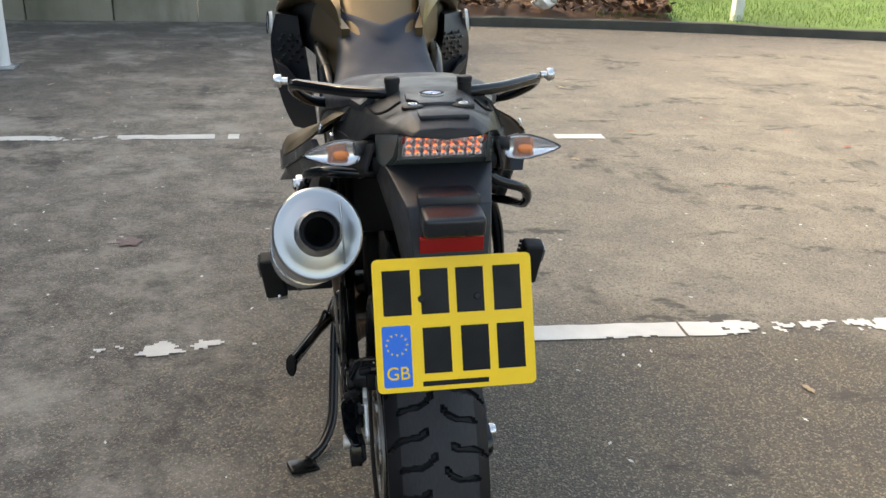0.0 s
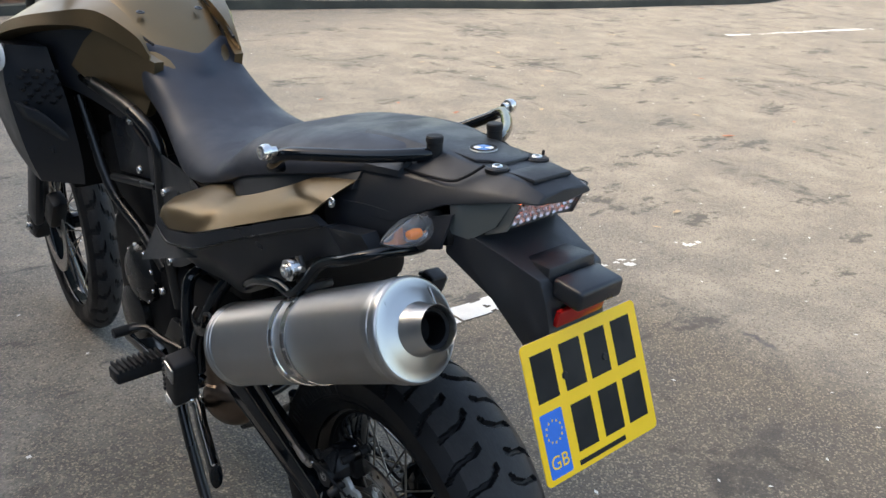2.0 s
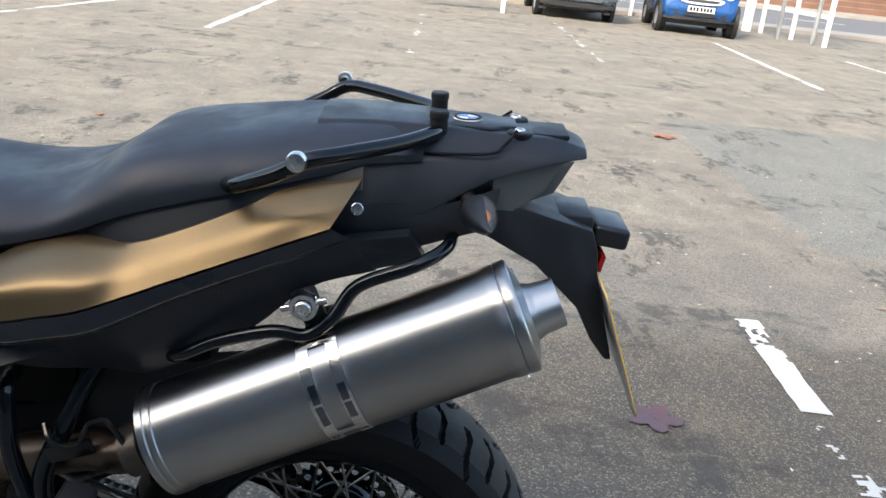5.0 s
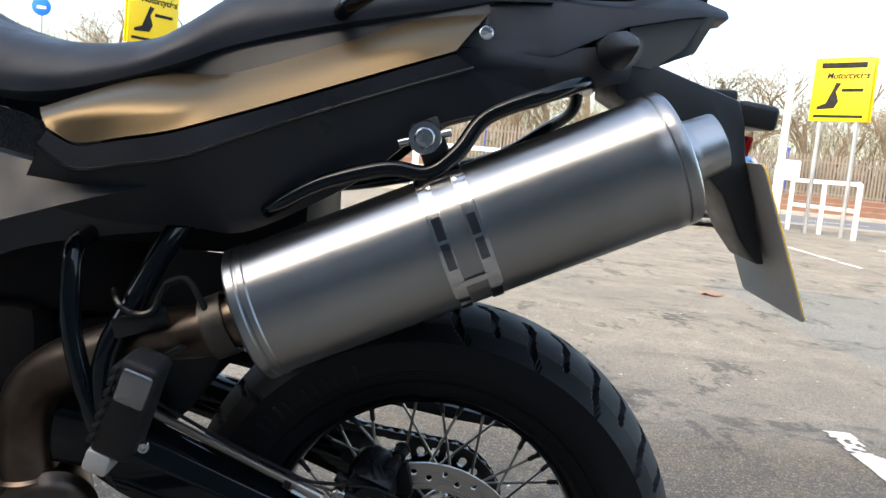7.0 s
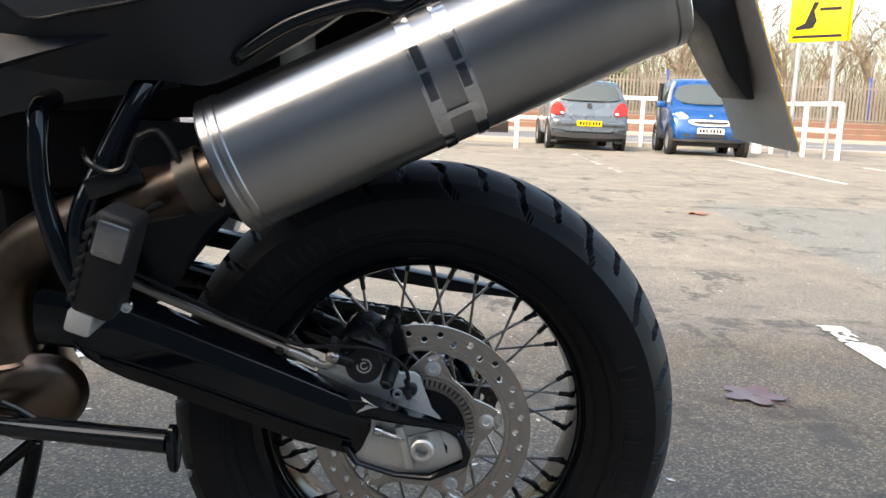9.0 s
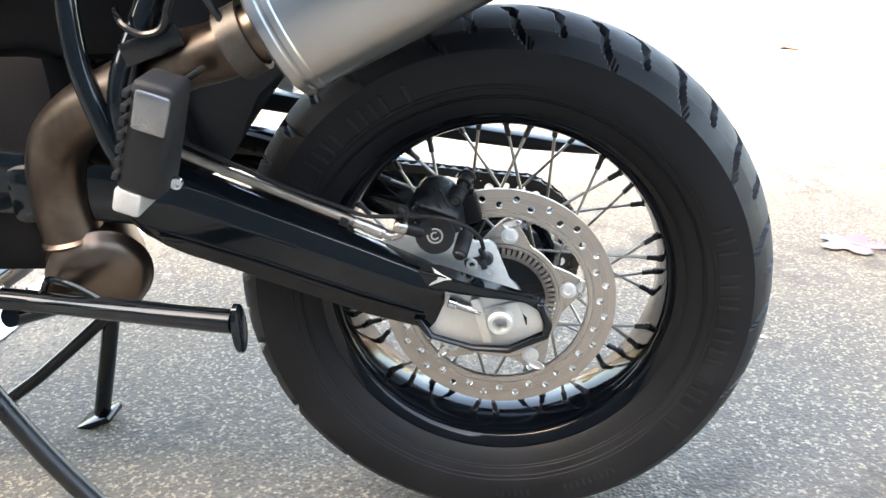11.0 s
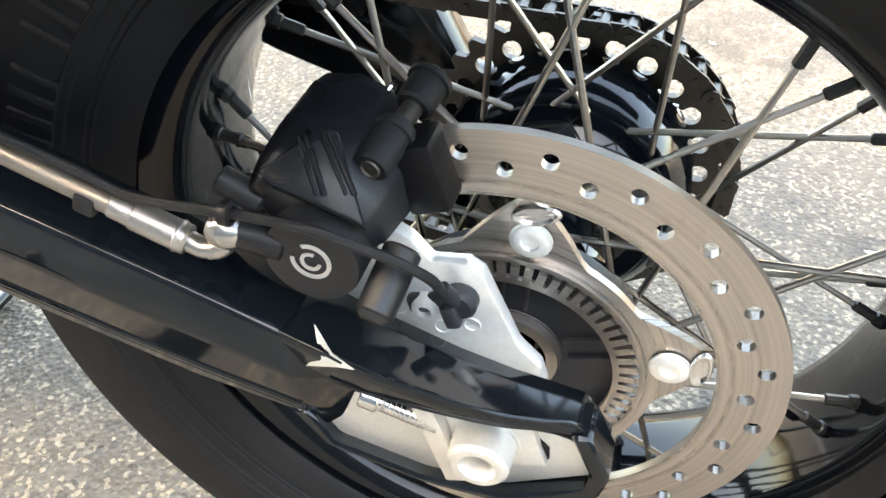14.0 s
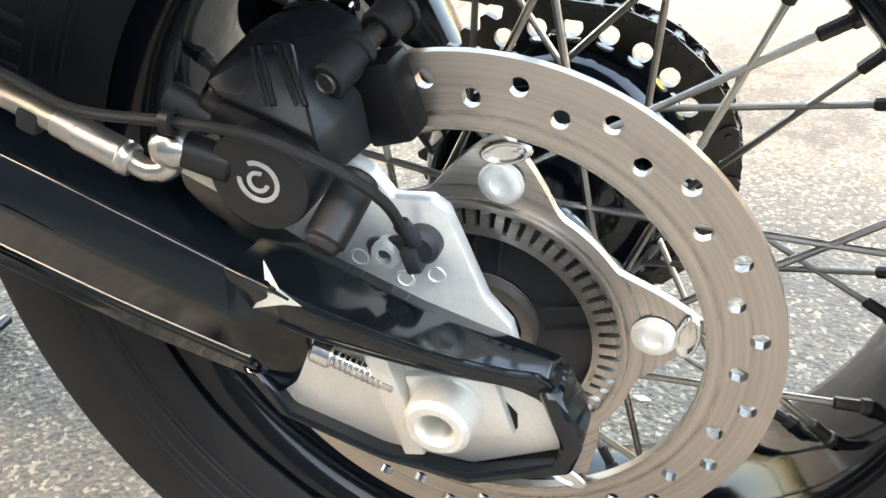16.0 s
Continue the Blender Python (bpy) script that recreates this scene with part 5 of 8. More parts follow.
def strip(rows, inward=0.006, steps=5, across=4):
    """A moulded panel skinned over rows of points from its upper to its lower edge."""
    cols = [smooth_path(r, steps) for r in rows]
    lines = [smooth_path([c[i] for c in cols], across) if len(rows) > 2 else [cols[0][i].lerp(cols[1][i], k / across) for k in range(across + 1)] for i in range(len(cols[0]))]
    side = 1 if lines[0][0].x < 0 else -1
    return ring_mesh([q + [v + Vector((side * inward, 0, 0)) for v in reversed(q)] for q in lines])


def flip(rows, s):
    return [[(-s * x, y, z) for x, y, z in r] for r in rows]


def side_panels():
    top = [(-0.205, 0.424, 0.857), (-0.168, 0.380, 0.880), (-0.150, 0.328, 0.902), (-0.172, 0.270, 0.9020), (-0.186, 0.231, 0.9045), (-0.180, 0.172, 0.923), (-0.160, 0.096, 0.953), (-0.140, 0.045, 0.976), (-0.128, -0.036, 0.989)]
    mid = [(-0.236, 0.408, 0.850), (-0.236, 0.366, 0.862), (-0.228, 0.320, 0.872), (-0.226, 0.268, 0.874), (-0.214, 0.231, 0.882), (-0.203, 0.172, 0.901), (-0.189, 0.096, 0.930), (-0.179, 0.045, 0.950), (-0.165, -0.020, 0.966)]
    low = [(-0.249, 0.396, 0.838), (-0.249, 0.366, 0.825), (-0.249, 0.322, 0.833), (-0.246, 0.277, 0.842), (-0.236, 0.231, 0.857), (-0.222, 0.172, 0.878), (-0.207, 0.092, 0.907), (-0.198, 0.045, 0.924), (-0.190, -0.003, 0.941)]
    rim0 = [(x - 0.001, y, z - 0.0035) for x, y, z in low]
    rim1 = [(-0.253, 0.405, 0.820), (-0.253, 0.368, 0.799), (-0.252, 0.318, 0.806), (-0.249, 0.264, 0.8165), (-0.239, 0.220, 0.834), (-0.224, 0.165, 0.857), (-0.207, 0.085, 0.887), (-0.196, 0.035, 0.905), (-0.184, -0.022, 0.925)]
    body0 = [(x + 0.007, y, z - 0.001) for x, y, z in rim1]
    body1 = [(-0.222, 0.44, 0.765), (-0.214, 0.395, 0.752), (-0.205, 0.335, 0.742), (-0.197, 0.270, 0.742), (-0.194, 0.215, 0.738), (-0.190, 0.148, 0.768), (-0.182, 0.085, 0.806), (-0.177, 0.020, 0.860), (-0.172, -0.058, 0.885)]
    for s in (-1, 1):
        g = part("side_panel", strip(flip((top, mid, low), -s)), M_GOLD, bike, "matt bronze side panel")
        part("panel_rim", strip(flip((rim0, rim1), -s), 0.012), M_PLASTIC, g, "black plastic rim under the bronze panel")
        # bead added along the rim's edge to draw its highlight line
        bead = tube([flip([[(x - 0.0005, y, z)]], -s)[0][0] for x, y, z in rim1], 0.0022, 8, 5)
        part("rim_bead", bead, M_FRAME, g)
        low_panel = part("lower_side_panel", strip(flip((body0, body1), -s), 0.02), M_PLASTIC, bike, "black plastic lower side panel")
        part("panel_tail", ring_mesh([[(s * x, y, z) for x, y, z in r] for r in ([(0.176, -0.022, 0.922), (0.171, -0.056, 0.886), (0.150, -0.056, 0.886), (0.150, -0.022, 0.922)], [(0.168, -0.095, 0.930), (0.160, -0.116, 0.899), (0.140, -0.116, 0.899), (0.140, -0.095, 0.930)])]), M_PLASTIC, low_panel)
        # seam groove across the panel and a raised shoulder ahead of it
        part("shoulder_facet", strip(flip(([(-0.215, 0.475, 0.812), (-0.222, 0.428, 0.803), (-0.226, 0.370, 0.796), (-0.228, 0.303, 0.789)], [(-0.264, 0.465, 0.736), (-0.258, 0.422, 0.749), (-0.248, 0.368, 0.766), (-0.231, 0.301, 0.784)]), -s), 0.03), M_TEXTURED, low_panel)
        part("seat_skirt", strip(flip(([(-0.150, 0.33, 0.915), (-0.154, 0.29, 0.930), (-0.156, 0.24, 0.945), (-0.150, 0.14, 0.968), (-0.138, 0.05, 0.990), (-0.118, -0.035, 1.003)], [(-0.144, 0.32, 0.890), (-0.160, 0.285, 0.888), (-0.178, 0.23, 0.892), (-0.172, 0.15, 0.922), (-0.150, 0.06, 0.955), (-0.140, -0.035, 0.975)]), -s), 0.01), M_PLASTIC, bike)
    # dark block added to fill the pale gap behind the panels
    part("gap_filler", block((0.20, 0.18, 0.14), Matrix.Translation((0, 0.245, 0.785)), 0.02), M_MATTBLACK, bike)
    part("subframe", block((0.22, 0.5, 0.12), Matrix.Translation((0, 0.17, 0.875)) @ Matrix.Rotation(radians(-18), 4, "X"), 0.02), M_MATTBLACK, bike)


w = rear_wheel()
w.location = (0, 0.0035, 0.0022)
disc_and_tone_ring(w)
chain_and_sprocket(w)
arm = swingarm()
arm.location = (-0.0105, -0.001, 0.0042)
rear_brake(arm)
exhaust()
guard_tube()
rack()
tail()
number_plate()
seat()
side_panels()


# ---- the front half: tank, shroud, frame, engine, wheel, fork, bars ----
def tank():
    # centre cover, from the seat up to the filler
    secs = [(0.70, 1.03, 0.085), (0.75, 1.065, 0.096), (0.82, 1.112, 0.106), (0.90, 1.155, 0.112), (1.0, 1.175, 0.112), (1.12, 1.180, 0.10), (1.2, 1.15, 0.085)]
    rings = []
    for y, z, w in secs:
        half = [(-w, y, z - 0.06), (-w * 0.98, y, z - 0.02), (-w * 0.8, y, z - 0.004), (-w * 0.4, y, z + 0.004), (0, y, z + 0.006)]
        rings.append(half + [(-x, q, h) for x, q, h in half[-2::-1]])
    cols = [smooth_path([r[k] for r in rings], 4) for k in range(9)]
    rows = [smooth_path([c[i] for c in cols], 3) for i in range(len(cols[0]))]
    c = part("tank_cover", ring_mesh([r + [Vector((0, r[0].y, r[0].z - 0.08))] for r in rows]), M_GOLD, bike, "matt bronze tank cover")
    for s in (-1, 1):
        part("cover_screw", bolt((s * 0.066, 0.825, 1.129), (0, -0.3, 1), 0.009, 0.002), M_BLACKBOLT, c)
        line = tube([(s * 0.09, 0.72, 1.078), (s * 0.107, 0.80, 1.108), (s * 0.102, 0.90, 1.148), (s * 0.085, 1.02, 1.178)], 0.003, 8, 4)
        part("cover_joint", line, M_INK, c)
    for s in (-1, 1):
        # knee panel: from the seat's edge forward to the shoulder
        A = [Vector(p) for p in ((0.103, 0.715, 1.058), (0.113, 0.755, 1.095), (0.15, 0.86, 1.135), (0.20, 0.97, 1.125), (0.245, 1.10, 1.10), (0.262, 1.22, 1.06))]
        B = [Vector(p) for p in ((0.106, 0.715, 1.046), (0.118, 0.755, 1.062), (0.165, 0.86, 1.10), (0.215, 0.97, 1.098), (0.258, 1.10, 1.075), (0.272, 1.22, 1.035))]
        T = [Vector(p) for p in ((0.100, 0.715, 1.058), (0.099, 0.765, 1.105), (0.105, 0.86, 1.145), (0.108, 0.97, 1.165), (0.105, 1.10, 1.17), (0.10, 1.22, 1.14))]
        rings = []
        for i, (t, a, b) in enumerate(zip(T, A, B)):
            k = 1.0 if i > 1 else 0.1 + 0.3 * i
            rings.append([Vector((s * v.x, v.y, v.z)) for v in (t, a, b, b + Vector((-0.03, 0, -0.012)) * k, t + Vector((0, 0, -0.03)) * k)])
        cols = [smooth_path([r[k] for r in rings], 4) for k in range(5)]
        part("tank_shoulder", ring_mesh([[q[i] for q in cols] for i in range(len(cols[0]))]), M_GOLD, bike, "matt bronze tank shoulder")
        knee = [Vector(p) for p in ((0.100, 0.70, 1.045), (0.113, 0.75, 1.06), (0.152, 0.86, 1.10), (0.165, 0.90, 1.07), (0.176, 0.965, 1.01), (0.150, 0.90, 0.965), (0.110, 0.81, 0.905), (0.103, 0.765, 0.925), (0.100, 0.72, 0.985))]
        bm = bmesh.new()
        o = [bm.verts.new((s * v.x, v.y, v.z)) for v in knee]
        i = [bm.verts.new((s * (v.x - 0.02), v.y, v.z)) for v in knee]
        m = bm.verts.new((s * 0.135, 0.84, 1.0))
        for k in range(9):
            bm.faces.new((o[k], o[(k + 1) % 9], m))
            bm.faces.new((o[k], o[(k + 1) % 9], i[(k + 1) % 9], i[k]))
        bmesh.ops.subdivide_edges(bm, edges=bm.edges[:], cuts=1, smooth=0.6, use_grid_fill=True)
        part("knee_panel", bm, M_GOLD, bike, "matt bronze knee panel")
        # dark recess below the shoulder
        part("recess_panel", panel([(0.80, 1.09), (0.90, 1.098), (1.0, 1.09), (1.12, 1.07), (1.2, 1.045)], [(0.84, 0.90), (0.92, 0.93), (1.0, 0.95), (1.10, 0.96), (1.2, 0.97)], lambda y, z, s=s: s * (0.13 + 0.28 * (y - 0.82) - 0.10 * max(0, 1.05 - z))), M_PLASTIC, bike)
    part("tank_core", block((0.18, 0.40, 0.24), Matrix.Translation((0, 1.00, 0.93)), 0.03), M_MATTBLACK, bike)


def shroud():
    """The black radiator shrouds, hollow behind, with a ribbed wedge and a round badge."""
    for s in (-1, 1):
        secs = [(1.045, 0.205, 0.268, 1.02, 1.24), (0.99, 0.20, 0.284, 1.00, 1.25), (0.94, 0.19, 0.286, 0.99, 1.245), (0.86, 0.18, 0.276, 0.99, 1.23), (0.78, 0.17, 0.258, 1.0, 1.21), (0.72, 0.165, 0.235, 1.02, 1.18)]
        rings = [[Vector((s * a, y0, z)), Vector((s * b, y0 + 0.09, z)), Vector((s * (b - 0.004), y1, z)), Vector((s * a, y1, z))] for z, a, b, y0, y1 in secs]
        cols = [smooth_path([r[k] for r in rings], 4) for k in range(4)]
        bm = ring_mesh([[q[i] for q in cols] for i in range(len(cols[0]))])
        bmesh.ops.bevel(bm, geom=[e for e in bm.edges if e.calc_face_angle(0) > 0.5], offset=0.008, segments=2, affect="EDGES", profile=0.5, clamp_overlap=True)
        sh = part("radiator_shroud", bm, M_PLASTIC, bike, "black plastic radiator shroud")
        bm = ring_mesh([[Vector((s * x, y, z)) for x, y, z in r] for r in (
            [(0.282, 1.085, 0.930), (0.272, 1.035, 0.920), (0.262, 1.030, 0.890), (0.268, 1.08, 0.885)],
            [(0.250, 1.050, 0.918), (0.236, 0.998, 0.902), (0.228, 0.992, 0.868), (0.24, 1.04, 0.862)],
            [(0.215, 1.00, 0.872), (0.202, 0.968, 0.858), (0.200, 0.966, 0.842), (0.21, 0.99, 0.838)])])
        bmesh.ops.bevel(bm, geom=bm.edges[:], offset=0.004, segments=2, affect="EDGES", profile=0.5, clamp_overlap=True)
        part("shroud_wedge", bm, M_TEXTURED, sh)
        bm = bmesh.new()
        rnd = random.Random(5)
        for r in range(6):
            for k in range(3):
                z = 0.995 - 0.014 * r
                x = 0.203 + 0.024 * k + (0.010 if r % 2 else 0)
                y = 0.986 + 0.9375 * (x - 0.19)
                tube([(s * (x - 0.004), y - 0.012, z + 0.004), (s * (x - 0.002), y - 0.002, z - 0.003), (s * (x + 0.003), y + 0.012, z - 0.001)], 0.0030, 6, 2, bm)
        part("grip_rib", bm, M_FRAME, sh)
        o = Vector((s * 0.288, 1.115, 1.020))
        e = part("round_badge", lathe([(0.0001, 0.004), (0.024, 0.004), (0.030, 0.002), (0.033, -0.006)], o, (s * 0.985, -0.14, 0.1), 32), M_WHITE, sh, "round blue and white badge")
        part("badge_ring", lathe([(0.022, 0.0042), (0.031, 0.0042), (0.031, 0.0052), (0.022, 0.0052), (0.022, 0.0042)], o, (s * 0.985, -0.14, 0.1), 32), M_INK, e)
        d, u, v = frame_of((s * 0.985, -0.14, 0.1))
        for q in (0, 2):
            bm = bmesh.new()
            vs = [bm.verts.new(o + d * 0.0048)] + [bm.verts.new(o + d * 0.0048 + (u * math.cos(radians(90 * q + 9 * k)) + v * math.sin(radians(90 * q + 9 * k))) * 0.0215) for k in range(11)]
            bm.faces.new(vs)
            part("badge_quarter", bm, M_EMBLEM_BLUE, e)
    part("radiator", block((0.30, 0.04, 0.30), Matrix.Translation((0, 1.17, 0.82)), 0.01), M_MATTBLACK, bike)


def frame_and_engine():
    for s in (-1, 1):
        f = part("frame_tube", tube([(s * 0.15, 0.99, 0.985), (s * 0.150, 0.84, 0.968), (s * 0.138, 0.72, 0.935), (s * 0.130, 0.655, 0.885), (s * 0.128, 0.66, 0.78), (s * 0.122, 0.67, 0.64), (s * 0.115, 0.66, 0.52)], 0.0155, 14, 6), M_FRAME, bike, "black tubular frame")
        part("frame_brace", tube([(s * 0.15, 1.02, 0.93), (s * 0.14, 0.93, 0.74), (s * 0.13, 0.80, 0.665), (s * 0.125, 0.70, 0.60)], 0.0125, 12, 4), M_FRAME, f)
        part("frame_strut", tube([(s * 0.14, 0.90, 0.765), (s * 0.132, 0.68, 0.795)], 0.009, 10, 1), M_FRAME, f)
        part("airbox_panel", prism([(0.93, 0.90), (0.83, 0.915), (0.72, 0.86), (0.70, 0.80), (0.90, 0.775)], "x", s * 0.118 - 0.006, s * 0.118 + 0.006, None, 0.004), M_PLASTIC, f)
        for y, z in ((0.77, 0.918), (0.746, 0.817), (0.632, 0.796), (0.64, 0.64), (0.70, 0.55)):
            part("frame_bolt", bolt((s * 0.134, y, z), (s, 0, 0), 0.009, 0.008), M_BOLT, f)
    e = part("engine", block((0.26, 0.34, 0.30), Matrix.Translation((0, 0.82, 0.52)), 0.04, None, 3), M_MATTBLACK, bike, "black engine block")
    part("clutch_cover", lathe([(0.0001, 0.022), (0.03, 0.022), (0.05, 0.018), (0.062, 0.010), (0.070, 0.0), (0.070, -0.03)], (-0.145, 0.79, 0.565), (-1, 0, 0), 32), M_FRAME, e)
    part("generator_cover", lathe([(0.0001, 0.018), (0.05, 0.016), (0.066, 0.008), (0.070, -0.03)], (-0.140, 0.86, 0.44), (-1, 0, 0), 32), M_FRAME, e)
    for k in range(9):
        a = radians(40 * k)
        part("cover_bolt", bolt((-0.145, 0.79 + 0.066 * math.cos(a), 0.565 + 0.066 * math.sin(a)), (-1, 0, 0), 0.006, 0.006), M_BOLT, e)
    part("cylinder", block((0.22, 0.24, 0.26), Matrix.Translation((0, 0.92, 0.74)) @ Matrix.Rotation(radians(-20), 4, "X"), 0.03), M_MATTBLACK, e)
    part("sump_guard", block((0.24, 0.36, 0.03), Matrix.Translation((0, 0.86, 0.30)), 0.012), M_GLOSS, e)
    part("gearbox", block((0.24, 0.22, 0.26), Matrix.Translation((0, 0.58, 0.50)), 0.03), M_MATTBLACK, e)
    part("rear_shock", tube([(0.0, 0.30, 0.78), (0.0, 0.36, 0.62), (0.0, 0.40, 0.50)], 0.02, 14, 2), M_MATTBLACK, bike)
    spring = [(0.034 * math.cos(a), 0.30 + 0.085 * k / 60 + 0.01, 0.76 - 0.2 * k / 60 + 0.034 * math.sin(a) * 0.4) for k, a in ((k, k * 0.72) for k in range(61))]
    part("shock_spring", tube(spring, 0.0055, 8, 1), M_MATTBLACK, bike, "black coil spring")
    part("inner_fender", panel([(0.46, 0.70), (0.2, 0.69), (0.1, 0.70)], [(0.44, 0.44), (0.325, 0.475), (0.27, 0.56)], lambda y, z: -0.05), M_PLASTIC, bike)
    # dark block added where bright ground showed between peg and tyre
    part("dark_filler", block((0.16, 0.13, 0.15), Matrix.Translation((0, 0.415, 0.535)) @ Matrix.Rotation(radians(-15), 4, "X"), 0.015), M_MATTBLACK, bike)
    part("fuel_tank_side", block((0.24, 0.34, 0.15), Matrix.Translation((0, 0.32, 0.775)), 0.03), M_MATTBLACK, bike)
    part("battery_box", block((0.20, 0.26, 0.22), Matrix.Translation((0, 0.50, 0.72)), 0.03), M_MATTBLACK, bike)
    for s in (-1, 1):
        part("mid_panel", panel([(0.70, 0.88), (0.60, 0.87), (0.50, 0.855), (0.42, 0.83), (0.30, 0.80)], [(0.70, 0.62), (0.60, 0.64), (0.50, 0.69), (0.40, 0.715), (0.26, 0.735)], lambda y, z, s=s: s * (0.135 + 0.06 * max(0, 0.5 - y))), M_PLASTIC, bike, "black plastic mid panel")
    # rear peg hangers, pegs, prop hook
    for s in (-1, 1):
        h = part("peg_hanger", tube([(s * 0.16, 0.392, 0.722), (s * 0.20, 0.388, 0.715), (s * 0.215, 0.386, 0.69), (s * 0.225, 0.380, 0.62), (s * 0.232, 0.352, 0.535), (s * 0.225, 0.338, 0.52)], 0.0112, 12, 5), M_GLOSS, bike, "glossy black tubular peg hanger")
        part("hanger_strut", tube([(s * 0.15, 0.262, 0.775), (s * 0.19, 0.29, 0.725), (s * 0.215, 0.322, 0.655), (s * 0.225, 0.345, 0.60), (s * 0.228, 0.345, 0.54)], 0.0128, 12, 5), M_GLOSS, h)
        m = Matrix.Translation((s * 0.284, 0.2925, 0.573)) @ Matrix.Rotation(radians(20), 4, "X") @ Matrix.Rotation(radians(s * 6), 4, "Y")
        peg = part("passenger_peg", block((0.048, 0.041, 0.106), m, 0.007, None, 3, (0.95, 0.92)), M_RUBBER, bike, "folded rubber passenger footrest")
        part("peg_pad", block((0.006, 0.031, 0.036), m @ Matrix.Translation((s * 0.0235, -0.002, 0.028)), 0.003), M_PEGGREY, peg, "bare metal peg insert")
        part("peg_tip", block((0.046, 0.026, 0.024), m @ Matrix.Translation((s * 0.002, 0.008, -0.062)), 0.004), M_BAREALU, peg, "bare metal peg tip")
        bm = bmesh.new()
        for k in range(7):
            block((0.052, 0.006, 0.007), m @ Matrix.Translation((0, 0.0205, -0.039 + 0.013 * k)), 0.001, bm)
        part("peg_rib", bm, M_RUBBER, peg)
        part("peg_bolt", bolt((s * 0.272, 0.285, 0.525), (s, -0.2, 0), 0.006, 0.006), M_BOLT, peg)
        rp = part("rider_peg", block((0.12, 0.05, 0.03), Matrix.Translation((s * 0.21, 0.70, 0.385)), 0.006), M_RUBBER, bike, "ribbed rubber rider footrest")
        bm = bmesh.new()
        for k in range(9):
            block((0.007, 0.052, 0.012), Matrix.Translation((s * (0.16 + 0.0125 * k), 0.70, 0.402)), 0.002, bm)
        part("peg_rib", bm, M_RUBBER, rp)
        part("peg_bracket", prism([(0.72, 0.42), (0.66, 0.50), (0.58, 0.50), (0.60, 0.42), (0.66, 0.36)], "x", s * 0.135 - 0.008, s * 0.135 + 0.008, None, 0.004), M_FRAME, rp)
    bm = tube([(-0.224, 0.337, 0.674), (-0.238, 0.326, 0.662), (-0.238, 0.309, 0.653), (-0.238, 0.291, 0.657), (-0.238, 0.283, 0.674), (-0.238, 0.277, 0.687)], 0.0036, 8, 3)
    tube([(-0.238, 0.277, 0.687), (-0.238, 0.256, 0.693), (-0.238, 0.240, 0.670), (-0.238, 0.233, 0.650), (-0.237, 0.243, 0.632), (-0.234, 0.284, 0.608), (-0.229, 0.301, 0.599)], 0.0036, 8, 3, bm)
    part("hook_wire", bm, M_FRAME, bike, "bent black wire hook")
    part("hook_plate", block((0.006, 0.06, 0.022), Matrix.Translation((-0.232, 0.305, 0.643)) @ Matrix.Rotation(radians(-18), 4, "X"), 0.002), M_FRAME, bike)
    part("gear_lever", tube([(-0.14, 0.62, 0.44), (-0.16, 0.68, 0.45), (-0.17, 0.74, 0.455), (-0.21, 0.765, 0.450)], 0.007, 10, 4), M_FRAME, bike, "black gear lever")
    part("gear_toe", rod((-0.18, 0.765, 0.45), (-0.235, 0.765, 0.45), 0.012, 12), M_RUBBER, bike)


def stands():
    c = part("centre_stand", tube([(-0.15, 0.60, 0.362), (-0.17, 0.50, 0.362), (-0.20, 0.42, 0.368), (-0.255, 0.256, 0.377)], 0.0125, 14, 5), M_GLOSS, bike, "glossy black centre stand with a foot lever")
    part("lever_flange", lathe([(0.0001, 0.004), (0.018, 0.004), (0.025, 0.002), (0.025, -0.003), (0.0001, -0.004)], (-0.257, 0.252, 0.371), (-0.15, -0.95, 0.0), 20, squash=(0.48, 1.05)), M_GLOSS, c)
    part("stand_hook", tube([(-0.165, 0.52, 0.358), (-0.17, 0.50, 0.376), (-0.177, 0.485, 0.392), (-0.187, 0.45, 0.386), (-0.198, 0.42, 0.376)], 0.004, 8, 4), M_GLOSS, c)
    part("stand_spring", tube([(-0.15 + 0.008 * math.cos(k), 0.62 - 0.0022 * k, 0.365 + 0.008 * math.sin(k)) for k in range(40)], 0.0018, 6, 1), M_BOLT, c)
    part("stand_cross_tube", tube([(-0.15, 0.56, 0.335), (0.0, 0.545, 0.30), (0.14, 0.56, 0.32)], 0.0125, 12, 3), M_GLOSS, c)
    leg = part("stand_leg", tube([(0.10, 0.570, 0.26), (0.112, 0.585, 0.20), (0.133, 0.640, 0.036)], 0.0125, 12, 2), M_GLOSS, c)
    part("stand_foot", block((0.05, 0.06, 0.012), Matrix.Translation((0.136, 0.648, 0.0255)) @ Matrix.Rotation(radians(-20), 4, "X"), 0.004), M_GLOSS, leg)
    part("stand_brace", tube([(0.10, 0.575, 0.225), (0.09, 0.70, 0.125), (0.08, 0.80, 0.06)], 0.010, 12, 2), M_GLOSS, c)
    s = part("side_stand", tube([(-0.13, 0.68, 0.35), (-0.150, 0.63, 0.28), (-0.162, 0.55, 0.16), (-0.172, 0.485, 0.085), (-0.20, 0.43, 0.047), (-0.235, 0.39, 0.034)], 0.0125, 12, 4), M_FRAME, bike, "black side stand, folded out")
    part("stand_shoe", block((0.075, 0.05, 0.014), Matrix.Translation((-0.250, 0.372, 0.0285)) @ Matrix.Rotation(radians(12), 4, "Y") @ Matrix.Rotation(radians(20), 4, "Z"), 0.005), M_FRAME, s)


